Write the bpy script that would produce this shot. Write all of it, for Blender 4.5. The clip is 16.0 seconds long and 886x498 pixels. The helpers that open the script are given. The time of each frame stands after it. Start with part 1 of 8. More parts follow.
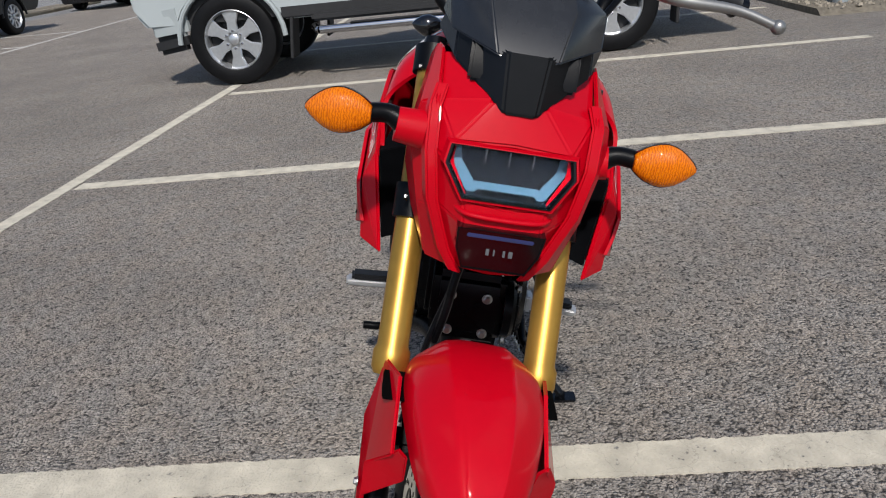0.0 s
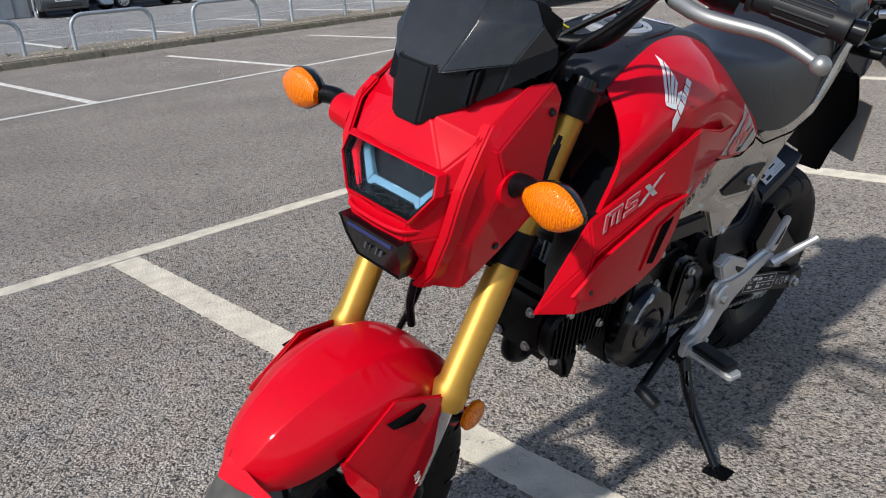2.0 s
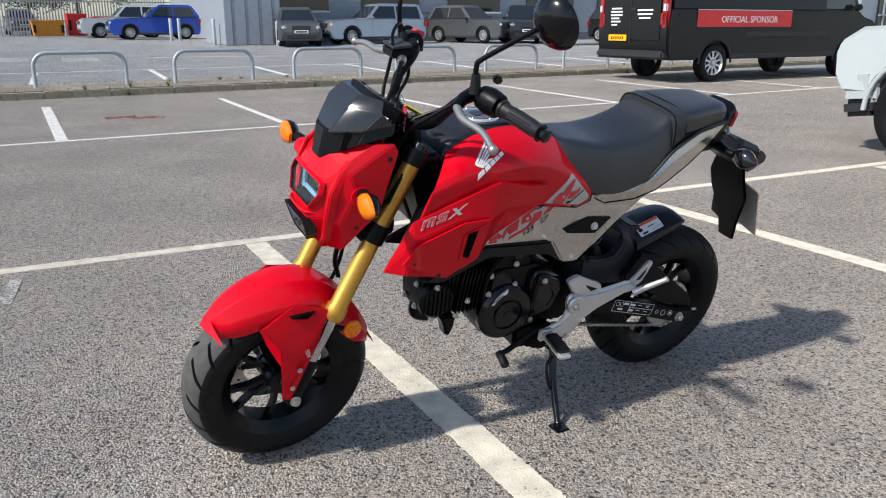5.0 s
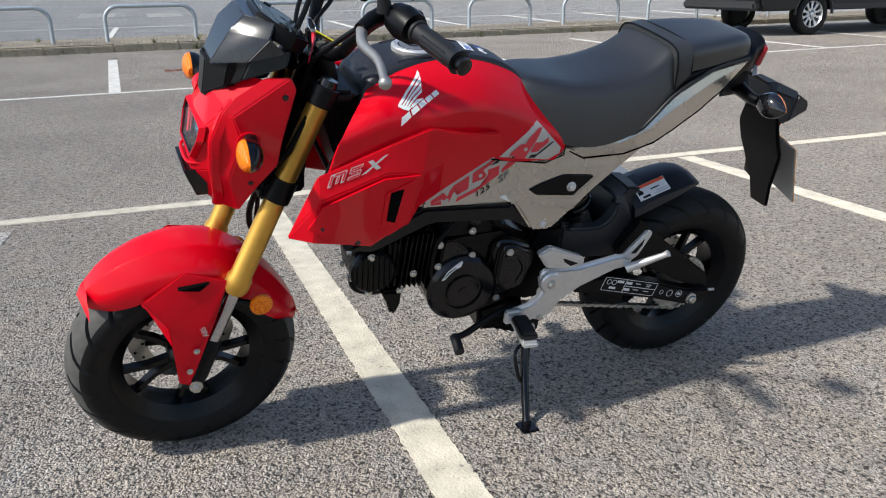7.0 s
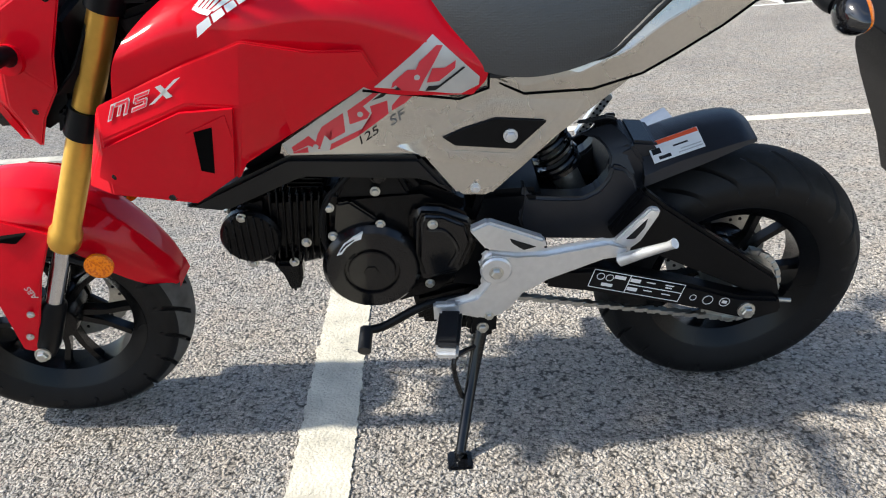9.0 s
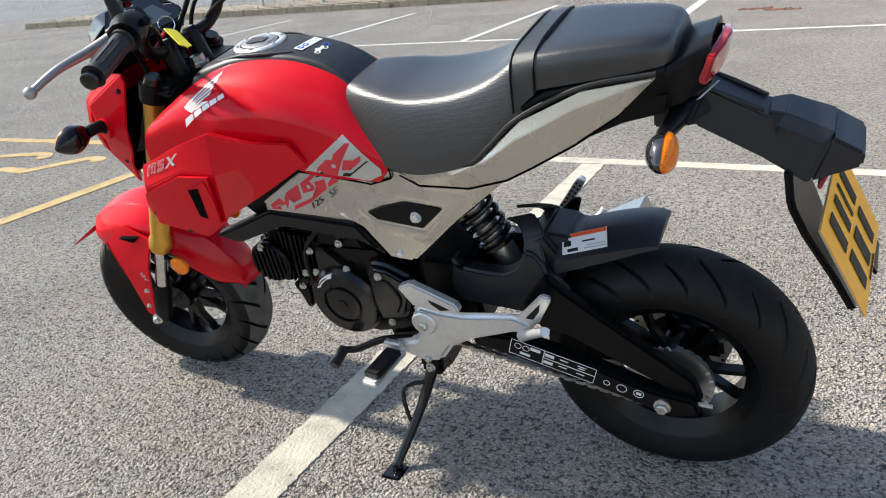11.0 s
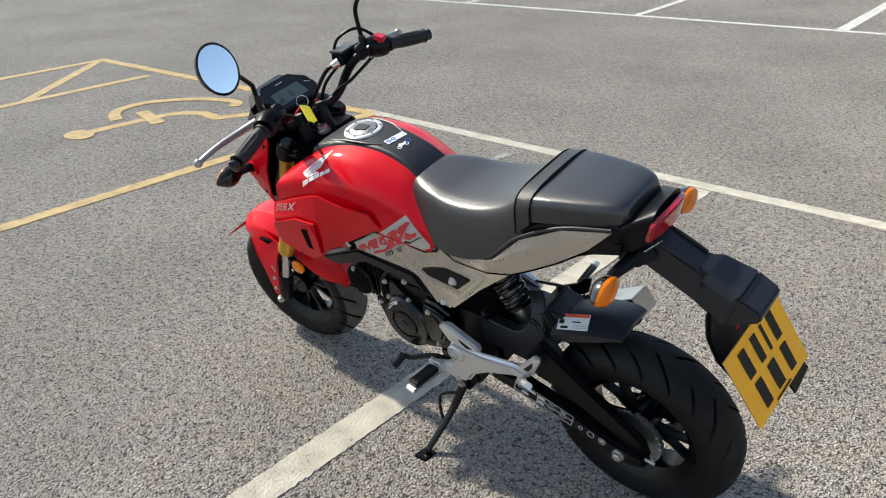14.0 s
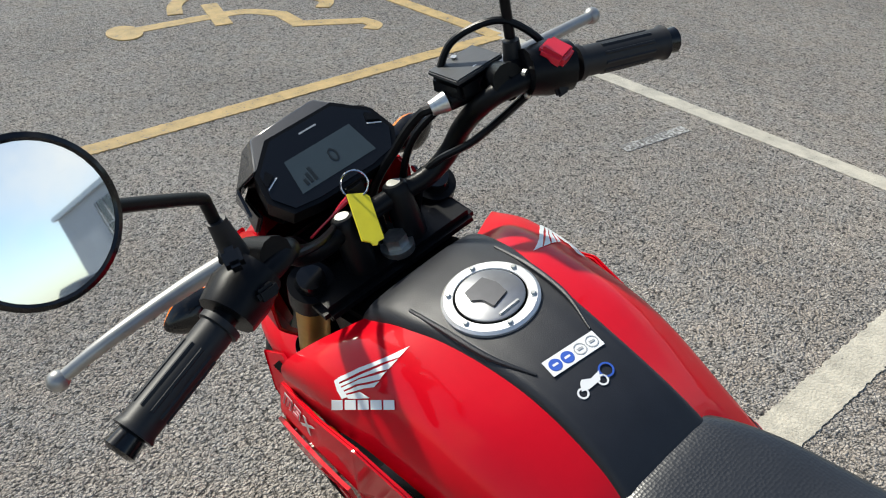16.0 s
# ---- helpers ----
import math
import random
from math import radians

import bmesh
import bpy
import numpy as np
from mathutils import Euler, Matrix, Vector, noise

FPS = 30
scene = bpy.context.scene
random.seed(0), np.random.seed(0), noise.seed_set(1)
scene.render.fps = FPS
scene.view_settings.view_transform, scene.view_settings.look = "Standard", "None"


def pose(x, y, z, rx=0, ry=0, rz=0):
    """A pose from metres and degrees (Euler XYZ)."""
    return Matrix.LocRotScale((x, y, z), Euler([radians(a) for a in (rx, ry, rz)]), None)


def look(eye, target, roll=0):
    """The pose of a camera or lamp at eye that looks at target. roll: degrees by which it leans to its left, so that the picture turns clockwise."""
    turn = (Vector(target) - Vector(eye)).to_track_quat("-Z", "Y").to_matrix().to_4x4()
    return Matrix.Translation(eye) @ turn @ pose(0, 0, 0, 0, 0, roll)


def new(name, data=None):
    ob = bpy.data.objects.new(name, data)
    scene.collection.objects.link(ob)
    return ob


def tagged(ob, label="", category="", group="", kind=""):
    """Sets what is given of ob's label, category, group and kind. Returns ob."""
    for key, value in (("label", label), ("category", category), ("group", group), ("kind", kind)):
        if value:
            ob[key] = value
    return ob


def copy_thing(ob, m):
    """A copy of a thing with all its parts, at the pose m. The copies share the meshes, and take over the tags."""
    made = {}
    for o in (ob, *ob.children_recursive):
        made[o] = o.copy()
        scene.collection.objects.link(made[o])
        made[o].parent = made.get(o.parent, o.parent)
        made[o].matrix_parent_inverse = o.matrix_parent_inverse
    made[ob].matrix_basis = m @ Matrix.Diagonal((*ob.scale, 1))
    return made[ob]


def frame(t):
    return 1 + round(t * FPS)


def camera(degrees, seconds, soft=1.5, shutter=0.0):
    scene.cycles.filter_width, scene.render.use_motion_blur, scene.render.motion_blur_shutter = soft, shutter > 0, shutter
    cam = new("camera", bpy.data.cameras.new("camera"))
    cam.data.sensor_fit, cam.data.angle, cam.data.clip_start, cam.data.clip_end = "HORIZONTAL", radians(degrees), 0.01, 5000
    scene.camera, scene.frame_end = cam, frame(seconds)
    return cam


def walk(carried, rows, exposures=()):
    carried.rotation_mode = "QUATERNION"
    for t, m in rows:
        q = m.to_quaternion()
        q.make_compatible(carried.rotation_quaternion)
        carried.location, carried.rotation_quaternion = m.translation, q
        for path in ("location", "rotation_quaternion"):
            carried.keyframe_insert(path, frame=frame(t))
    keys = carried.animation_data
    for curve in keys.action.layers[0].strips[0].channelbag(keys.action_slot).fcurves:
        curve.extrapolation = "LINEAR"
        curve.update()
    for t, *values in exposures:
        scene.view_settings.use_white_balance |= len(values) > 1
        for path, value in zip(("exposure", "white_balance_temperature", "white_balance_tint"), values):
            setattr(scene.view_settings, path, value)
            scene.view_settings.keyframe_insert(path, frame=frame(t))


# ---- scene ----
cam = camera(58.8, 16.0, 1.1)
PATH = [
    (0, (2.062, 0.0, 0.997), (0.211, -0.183, 0.264), -6.0),
    (0.5, (1.982, 0.19, 0.934), (0.187, -0.341, 0.23), -7.9),
    (1, (1.994, 0.43, 0.935), (0.351, -0.515, 0.296), -8.2),
    (1.5, (1.86, 0.596, 0.93), (0.406, -0.628, 0.307), -6.1),
    (2, (1.722, 0.714, 0.959), (0.48, -0.7, 0.281), -4.6),
    (2.5, (1.623, 0.916, 0.915), (0.668, -0.687, 0.198), -4.3),
    (3, (1.629, 1.054, 0.871), (0.759, -0.608, 0.178), -3.2),
    (3.5, (1.668, 1.289, 0.931), (0.758, -0.379, 0.307), -2.6),
    (4, (1.69, 1.534, 1.039), (0.75, -0.125, 0.437), -1.6),
    (4.2, (1.709, 1.642, 1.077), (0.777, -0.027, 0.488), -1.1),
    (6.3, (1.479, 1.684, 1.048), (0.714, -0.086, 0.519), -0.7),
    (6.5, (1.416, 1.625, 1.05), (0.687, -0.142, 0.461), -0.5),
    (7, (1.252, 1.504, 0.977), (0.582, -0.267, 0.333), -0.6),
    (7.5, (1.095, 1.379, 0.922), (0.547, -0.414, 0.227), -1.3),
    (8, (0.881, 1.339, 0.874), (0.513, -0.494, 0.164), -2.2),
    (8.5, (0.693, 1.287, 0.848), (0.5, -0.569, 0.127), -2.4),
    (9, (0.53, 1.203, 0.838), (0.516, -0.654, 0.096), -3.2),
    (9.5, (0.403, 1.157, 0.858), (0.604, -0.679, 0.09), -3.0),
    (10, (0.182, 1.181, 0.889), (0.666, -0.607, 0.136), -4.1),
    (10.2, (0.08, 1.19, 0.912), (0.66, -0.577, 0.176), -4.7),
    (12.3, (-0.567, 1.251, 1.186), (0.544, -0.206, 0.384), -3.7),
    (12.5, (-0.599, 1.304, 1.222), (0.51, -0.151, 0.413), -3.4),
    (13, (-0.683, 1.413, 1.332), (0.432, -0.026, 0.504), -3.2),
    (13.5, (-0.7, 1.454, 1.421), (0.414, 0.025, 0.573), -2.6),
    (14, (-0.672, 1.304, 1.427), (0.535, -0.038, 0.567), -2.0),
    (14.5, (-0.559, 1.067, 1.393), (0.749, -0.157, 0.502), -0.6),
    (15, (-0.278, 0.855, 1.378), (1.024, -0.321, 0.418), 0.9),
    (15.5, (-0.001, 0.606, 1.356), (1.298, -0.492, 0.304), 0.2),
    (16, (0.296, 0.445, 1.337), (1.568, -0.61, 0.209), 0.4),
]
walk(cam, [(t, look(eye, target, roll)) for t, eye, target, roll in PATH],
     [(0, -0.50, 6100, 11), (1.5, -0.20, 6100, 11), (2.5, 0.08, 6100, 10), (4, 0.24, 6100, 10), (6.5, 0.29, 6150, 9), (8, 0.55, 6250, 8),
      (9, 0.94, 6250, 7), (10, 0.94, 6300, 7), (12.5, 0.74, 6600, 6), (14, 0.65, 6550, 6), (16, 0.36, 6400, 5)])

# ---- light ----
world = bpy.data.worlds.new("sky")
scene.world = world
world.use_nodes = True
wn, wl = world.node_tree.nodes, world.node_tree.links
wn.clear()
sky = wn.new("ShaderNodeTexSky")
sky.sky_type, sky.sun_disc = "NISHITA", False
SUN = Vector((1.01, 0.158, 1.0)).normalized()
sky.sun_elevation = math.asin(SUN.z)
sky.sun_rotation = math.atan2(SUN.x, SUN.y)
sky.air_density, sky.dust_density = 1.0, 1.0
tc = wn.new("ShaderNodeTexCoord")
clouds = wn.new("ShaderNodeTexNoise")
clouds.inputs["Scale"].default_value, clouds.inputs["Detail"].default_value = 2.2, 7
cloud_ramp = wn.new("ShaderNodeValToRGB")
cloud_ramp.color_ramp.elements[0].position, cloud_ramp.color_ramp.elements[1].position = 0.51, 0.69
mixed = wn.new("ShaderNodeMix")
mixed.data_type = "RGBA"
mixed.inputs["B"].default_value = (5.6, 5.6, 5.6, 1)
background, world_out = wn.new("ShaderNodeBackground"), wn.new("ShaderNodeOutputWorld")
background.inputs["Strength"].default_value = 0.136
turn_clouds = wn.new("ShaderNodeMapping")
turn_clouds.inputs["Rotation"].default_value = (0, 0, radians(150))
wl.new(tc.outputs["Generated"], turn_clouds.inputs["Vector"])
wl.new(turn_clouds.outputs["Vector"], clouds.inputs["Vector"])
split = wn.new("ShaderNodeSeparateXYZ")
low = wn.new("ShaderNodeMapRange")
low.inputs["From Min"].default_value, low.inputs["From Max"].default_value = 0.05, 0.5
low.inputs["To Min"].default_value, low.inputs["To Max"].default_value = 0.07, -0.06
gather = wn.new("ShaderNodeMath")
gather.operation = "ADD"
wl.new(tc.outputs["Generated"], split.inputs["Vector"])
wl.new(split.outputs["Z"], low.inputs["Value"])
wl.new(clouds.outputs["Fac"], gather.inputs[0])
wl.new(low.outputs["Result"], gather.inputs[1])
wl.new(gather.outputs[0], cloud_ramp.inputs["Fac"])
wl.new(cloud_ramp.outputs["Color"], mixed.inputs["Factor"])
wl.new(sky.outputs["Color"], mixed.inputs["A"])
wl.new(mixed.outputs["Result"], background.inputs["Color"])
wl.new(background.outputs["Background"], world_out.inputs["Surface"])
sun = new("sun", bpy.data.lights.new("sun", "SUN"))
sun.data.energy, sun.data.angle, sun.data.color = 4.7, radians(2.0), (1.0, 0.93, 0.82)
sun.matrix_world = look(SUN * 30, (0, 0, 0))


# ---- materials ----
def material(name, color, rough=0.5, metal=0.0, vary=0.12, grain=40.0, bump=0.0, bump_scale=200.0, coat=0.0, wear=0.0, island=False, spec=0.5):
    """A surface with two scales of variation in colour and gloss, and a fine relief."""
    m = bpy.data.materials.new(name)
    m.use_nodes = True
    n, l = m.node_tree.nodes, m.node_tree.links
    p = n["Principled BSDF"]
    p.inputs["Metallic"].default_value = metal
    p.inputs["Specular IOR Level"].default_value = spec
    p.inputs["Coat Weight"].default_value, p.inputs["Coat Roughness"].default_value = coat, 0.04
    at = n.new("ShaderNodeTexCoord").outputs["Object"]
    fine, broad = n.new("ShaderNodeTexNoise"), n.new("ShaderNodeTexNoise")
    for tex, s, d in ((fine, grain, 4), (broad, max(grain / 14, 0.4), 3)):
        tex.inputs["Scale"].default_value, tex.inputs["Detail"].default_value = s, d
        l.new(at, tex.inputs["Vector"])
    both = n.new("ShaderNodeMath")
    both.operation = "ADD"
    l.new(fine.outputs["Fac"], both.inputs[0]), l.new(broad.outputs["Fac"], both.inputs[1])
    span = n.new("ShaderNodeMapRange")
    span.inputs["From Min"].default_value, span.inputs["From Max"].default_value = 0.7, 1.3
    span.inputs["To Min"].default_value, span.inputs["To Max"].default_value = 1 - vary, 1 + vary
    l.new(both.outputs[0], span.inputs["Value"])
    tint = n.new("ShaderNodeVectorMath")
    tint.operation = "SCALE"
    tint.inputs[0].default_value = color
    l.new(span.outputs["Result"], tint.inputs["Scale"])
    out = tint.outputs["Vector"]
    if island:
        rnd = n.new("ShaderNodeNewGeometry").outputs["Random Per Island"]
        span2 = n.new("ShaderNodeMapRange")
        span2.inputs["To Min"].default_value, span2.inputs["To Max"].default_value = 0.6, 1.45
        l.new(rnd, span2.inputs["Value"])
        again = n.new("ShaderNodeVectorMath")
        again.operation = "SCALE"
        l.new(out, again.inputs[0]), l.new(span2.outputs["Result"], again.inputs["Scale"])
        out = again.outputs["Vector"]
    l.new(out, p.inputs["Base Color"])
    gloss = n.new("ShaderNodeMapRange")
    gloss.inputs["To Min"].default_value, gloss.inputs["To Max"].default_value = max(rough - 0.08 - wear, 0.02), min(rough + 0.08 + wear, 1)
    l.new(broad.outputs["Fac"], gloss.inputs["Value"])
    l.new(gloss.outputs["Result"], p.inputs["Roughness"])
    if bump:
        b, t = n.new("ShaderNodeBump"), n.new("ShaderNodeTexNoise")
        t.inputs["Scale"].default_value, t.inputs["Detail"].default_value = bump_scale, 3
        b.inputs["Strength"].default_value, b.inputs["Distance"].default_value = bump, 0.002
        l.new(at, t.inputs["Vector"]), l.new(t.outputs["Fac"], b.inputs["Height"]), l.new(b.outputs["Normal"], p.inputs["Normal"])
    return m


def asphalt(name, stone, binder_shade, relief=0.0095):
    """Worn tarmac: close-set stone chips with dark, uneven crevices between them, tinted in patches and stained broadly."""
    m = bpy.data.materials.new(name)
    m.use_nodes = True
    n, l = m.node_tree.nodes, m.node_tree.links
    p = n["Principled BSDF"]
    at = n.new("ShaderNodeTexCoord").outputs["Object"]

    def noise_at(scale, detail, source=at):
        t = n.new("ShaderNodeTexNoise")
        t.inputs["Scale"].default_value, t.inputs["Detail"].default_value = scale, detail
        l.new(source, t.inputs["Vector"])
        return t

    def mapped(source, a, b, lo, hi):
        r = n.new("ShaderNodeMapRange")
        for key, v in zip(("From Min", "From Max", "To Min", "To Max"), (a, b, lo, hi)):
            r.inputs[key].default_value = v
        l.new(source, r.inputs["Value"])
        return r.outputs["Result"]

    def joined(op, a, b):
        q = n.new("ShaderNodeMath")
        q.operation = op
        for k, v in enumerate((a, b)):
            if isinstance(v, float):
                q.inputs[k].default_value = v
            else:
                l.new(v, q.inputs[k])
        return q.outputs[0]

    warp = noise_at(75, 3)
    off = n.new("ShaderNodeVectorMath")
    off.operation = "MULTIPLY_ADD"
    off.inputs[1].default_value = (0.013, 0.013, 0.013)
    l.new(warp.outputs["Color"], off.inputs[0]), l.new(at, off.inputs[2])
    chips = n.new("ShaderNodeTexVoronoi")
    chips.inputs["Scale"].default_value = 140
    l.new(off.outputs[0], chips.inputs["Vector"])
    tone, broad, patch, gaps, hue, lumps = noise_at(330, 3), noise_at(1.1, 6), noise_at(30, 5), noise_at(46, 4), noise_at(9, 4), noise_at(105, 3)
    lum = n.new("ShaderNodeSeparateColor")
    l.new(chips.outputs["Color"], lum.inputs["Color"])
    # crevices: deep and dark only in places; shade and binder share one painted colour
    deep = joined("ADD", chips.outputs["Distance"], mapped(gaps.outputs["Fac"], 0.35, 0.65, -0.14, 0.14))
    edge = mapped(deep, 0.52, 0.88, 1.0, 0.0)
    shade = n.new("ShaderNodeMix")
    shade.data_type = "RGBA"
    shade.inputs["A"].default_value, shade.inputs["B"].default_value = (*binder_shade, 1), (*stone, 1)
    l.new(edge, shade.inputs["Factor"])
    total = mapped(lum.outputs["Red"], 0, 1, 0.72, 1.32)
    for source, a, b, lo, hi in ((tone.outputs["Fac"], 0.3, 0.7, 0.84, 1.18), (broad.outputs["Fac"], 0.35, 0.65, 0.88, 1.10), (patch.outputs["Fac"], 0.3, 0.7, 0.86, 1.13)):
        total = joined("MULTIPLY", total, mapped(source, a, b, lo, hi))
    tint = n.new("ShaderNodeVectorMath")
    tint.operation = "SCALE"
    l.new(shade.outputs["Result"], tint.inputs[0]), l.new(total, tint.inputs["Scale"])
    warm = n.new("ShaderNodeMix")
    warm.data_type = "RGBA"
    warm.inputs["A"].default_value, warm.inputs["B"].default_value = (0.985, 1.0, 1.015, 1), (1.03, 1.0, 0.965, 1)
    l.new(mapped(hue.outputs["Fac"], 0.38, 0.62, 0.0, 1.0), warm.inputs["Factor"])
    cast = n.new("ShaderNodeVectorMath")
    cast.operation = "MULTIPLY"
    l.new(tint.outputs["Vector"], cast.inputs[0]), l.new(warm.outputs["Result"], cast.inputs[1])
    l.new(cast.outputs["Vector"], p.inputs["Base Color"])
    p.inputs["Roughness"].default_value, p.inputs["Specular IOR Level"].default_value = 0.66, 0.3
    p.inputs["Diffuse Roughness"].default_value = 0.75
    b = n.new("ShaderNodeBump")
    b.inputs["Strength"].default_value, b.inputs["Distance"].default_value = 1.0, relief
    height = joined("ADD", mapped(deep, 0.05, 0.85, 1.0, 0.0), joined("MULTIPLY", lumps.outputs["Fac"], 1.9))
    height = joined("ADD", height, joined("MULTIPLY", tone.outputs["Fac"], 0.45))
    l.new(height, b.inputs["Height"]), l.new(b.outputs["Normal"], p.inputs["Normal"])
    return m, at, total


def paint_on_tarmac(name, color, worn):
    """Thermoplastic road paint, pitted down to the stones in places."""
    m, at, total = asphalt(name, (0.22, 0.21, 0.195), (0.07, 0.068, 0.065))
    n, l = m.node_tree.nodes, m.node_tree.links
    p = n["Principled BSDF"]
    old = p.inputs["Base Color"].links[0].from_socket
    pits, dirt = n.new("ShaderNodeTexNoise"), n.new("ShaderNodeTexNoise")
    pits.inputs["Scale"].default_value, pits.inputs["Detail"].default_value = 85, 6
    dirt.inputs["Scale"].default_value, dirt.inputs["Detail"].default_value = 14, 5
    l.new(at, pits.inputs["Vector"]), l.new(at, dirt.inputs["Vector"])
    sum_ = n.new("ShaderNodeMath")
    sum_.operation = "MULTIPLY_ADD"
    sum_.inputs[1].default_value = 0.45
    l.new(dirt.outputs["Fac"], sum_.inputs[0]), l.new(pits.outputs["Fac"], sum_.inputs[2])
    cover = n.new("ShaderNodeMapRange")
    cover.inputs["From Min"].default_value, cover.inputs["From Max"].default_value = worn, worn + 0.12
    l.new(sum_.outputs[0], cover.inputs["Value"])
    soil = n.new("ShaderNodeMapRange")
    soil.inputs["From Min"].default_value, soil.inputs["From Max"].default_value = 0.3, 0.7
    soil.inputs["To Min"].default_value, soil.inputs["To Max"].default_value = 0.72, 1.05
    l.new(dirt.outputs["Fac"], soil.inputs["Value"])
    cracks, crack_span, worn_mix = n.new("ShaderNodeTexVoronoi"), n.new("ShaderNodeMapRange"), n.new("ShaderNodeMath")
    cracks.feature = "DISTANCE_TO_EDGE"
    cracks.inputs["Scale"].default_value = 10
    bent = n.new("ShaderNodeVectorMath")
    bent.operation = "MULTIPLY_ADD"
    bent.inputs[1].default_value = (0.10, 0.10, 0.10)
    l.new(dirt.outputs["Color"], bent.inputs[0]), l.new(at, bent.inputs[2]), l.new(bent.outputs[0], cracks.inputs["Vector"])
    crack_span.inputs["From Min"].default_value, crack_span.inputs["From Max"].default_value = 0.002, 0.010
    crack_span.inputs["To Min"].default_value, crack_span.inputs["To Max"].default_value = 0.8, 1.0
    l.new(cracks.outputs["Distance"], crack_span.inputs["Value"])
    worn_mix.operation = "MULTIPLY"
    l.new(soil.outputs["Result"], worn_mix.inputs[0]), l.new(crack_span.outputs["Result"], worn_mix.inputs[1])
    tint = n.new("ShaderNodeVectorMath")
    tint.operation = "SCALE"
    tint.inputs[0].default_value = color
    l.new(worn_mix.outputs[0], tint.inputs["Scale"])
    mix = n.new("ShaderNodeMix")
    mix.data_type = "RGBA"
    l.new(cover.outputs["Result"], mix.inputs["Factor"]), l.new(old, mix.inputs["A"]), l.new(tint.outputs["Vector"], mix.inputs["B"])
    l.new(mix.outputs["Result"], p.inputs["Base Color"])
    p.inputs["Normal"].links[0].from_node.inputs["Strength"].default_value = 0.3
    return m


def weave(m, scale, strength):
    """Adds an embossed vinyl grain to a material."""
    n, l = m.node_tree.nodes, m.node_tree.links
    p = n["Principled BSDF"]
    at = n.new("ShaderNodeTexCoord").outputs["Object"]
    t, b = n.new("ShaderNodeTexVoronoi"), n.new("ShaderNodeBump")
    t.inputs["Scale"].default_value, t.inputs["Randomness"].default_value = scale, 0.45
    b.inputs["Strength"].default_value, b.inputs["Distance"].default_value = strength, 0.0012
    l.new(at, t.inputs["Vector"]), l.new(t.outputs["Distance"], b.inputs["Height"]), l.new(b.outputs["Normal"], p.inputs["Normal"])
    return m


def glass(name, tint, rough=0.02, clear=1.0):
    m = bpy.data.materials.new(name)
    m.use_nodes = True
    p = m.node_tree.nodes["Principled BSDF"]
    p.inputs["Base Color"].default_value = (*tint, 1)
    p.inputs["Roughness"].default_value, p.inputs["Transmission Weight"].default_value, p.inputs["IOR"].default_value = rough, clear, 1.45
    return m


TARMAC = asphalt("tarmac", (0.375, 0.338, 0.299), (0.050, 0.045, 0.040))[0]
TARMAC_FAR = asphalt("smooth_far_tarmac", (0.335, 0.335, 0.335), (0.12, 0.12, 0.12))[0]
LINE_WHITE = paint_on_tarmac("white_road_paint", (0.58, 0.535, 0.44), 0.45)
LINE_THIN = paint_on_tarmac("worn_white_road_paint", (0.66, 0.64, 0.60), 0.46)
LINE_FAINT = paint_on_tarmac("faint_white_road_paint", (0.56, 0.55, 0.52), 0.70)
LINE_YELLOW = paint_on_tarmac("yellow_road_paint", (0.63, 0.44, 0.18), 0.48)
RED = material("red_paint", (0.54, 0.0004, 0.0095), 0.5, 0.0, 0.03, 90, coat=0.46)
RED.node_tree.nodes["Principled BSDF"].inputs["Specular IOR Level"].default_value = 0.04
GOLD = material("gold_anodised", (0.55, 0.31, 0.055), 0.36, 0.75, 0.08, 60)
CHAMPAGNE = material("grey_champagne_paint", (0.51, 0.485, 0.44), 0.27, 0.85, 0.04, 160, coat=0.3)
BLACK = material("black_plastic", (0.0030, 0.0033, 0.0042), 0.34, 0, 0.25, 60, 0.12, 900, spec=0.15)
PLASTIC = material("satin_black_plastic", (0.011, 0.012, 0.016), 0.42, 0, 0.2, 60, 0.15, 900, spec=0.42)
RIM_BLACK = material("wheel_black", (0.0028, 0.003, 0.0036), 0.26, 0, 0.2, 50, spec=0.24)
GLOSS_BLACK = material("gloss_black", (0.003, 0.0032, 0.004), 0.18, 0, 0.2, 50, spec=0.36, coat=0.1)
VISOR = material("smoked_visor", (0.018, 0.019, 0.021), 0.24, 0, 0.2, 60, spec=0.6, coat=0.1)
INSERT = material("satin_black_insert", (0.005, 0.0055, 0.0065), 0.30, 0, 0.2, 60, 0.1, 900, spec=0.3)
ENGINE = material("black_engine_paint", (0.0026, 0.0027, 0.0032), 0.26, 0.0, 0.3, 70, 0.08, 500, spec=0.17)
RUBBER = material("tyre_rubber", (0.0050, 0.0050, 0.0055), 0.5, 0, 0.3, 40, 0.2, 700, wear=0.05, spec=0.22)
TREAD = material("dusty_tread_rubber", (0.014, 0.014, 0.014), 0.75, 0, 0.3, 40, 0.25, 700, spec=0.2)
DUSTY_TREAD = material("grey_dusty_tread_rubber", (0.080, 0.078, 0.074), 0.8, 0, 0.3, 40, 0.25, 700, spec=0.2)
GRIP = material("grip_rubber", (0.009, 0.0095, 0.011), 0.5, 0, 0.2, 90, spec=0.35)
VINYL = weave(material("seat_vinyl", (0.011, 0.0115, 0.013), 0.37, 0, 0.1, 40, spec=0.8), 300, 0.26)
SMOOTH_VINYL = material("smooth_seat_vinyl", (0.020, 0.021, 0.022), 0.42, 0, 0.15, 60, 0.3, 1200)
ALU = material("cast_aluminium", (0.64, 0.64, 0.64), 0.38, 0.7, 0.07, 90, 0.15, 800)
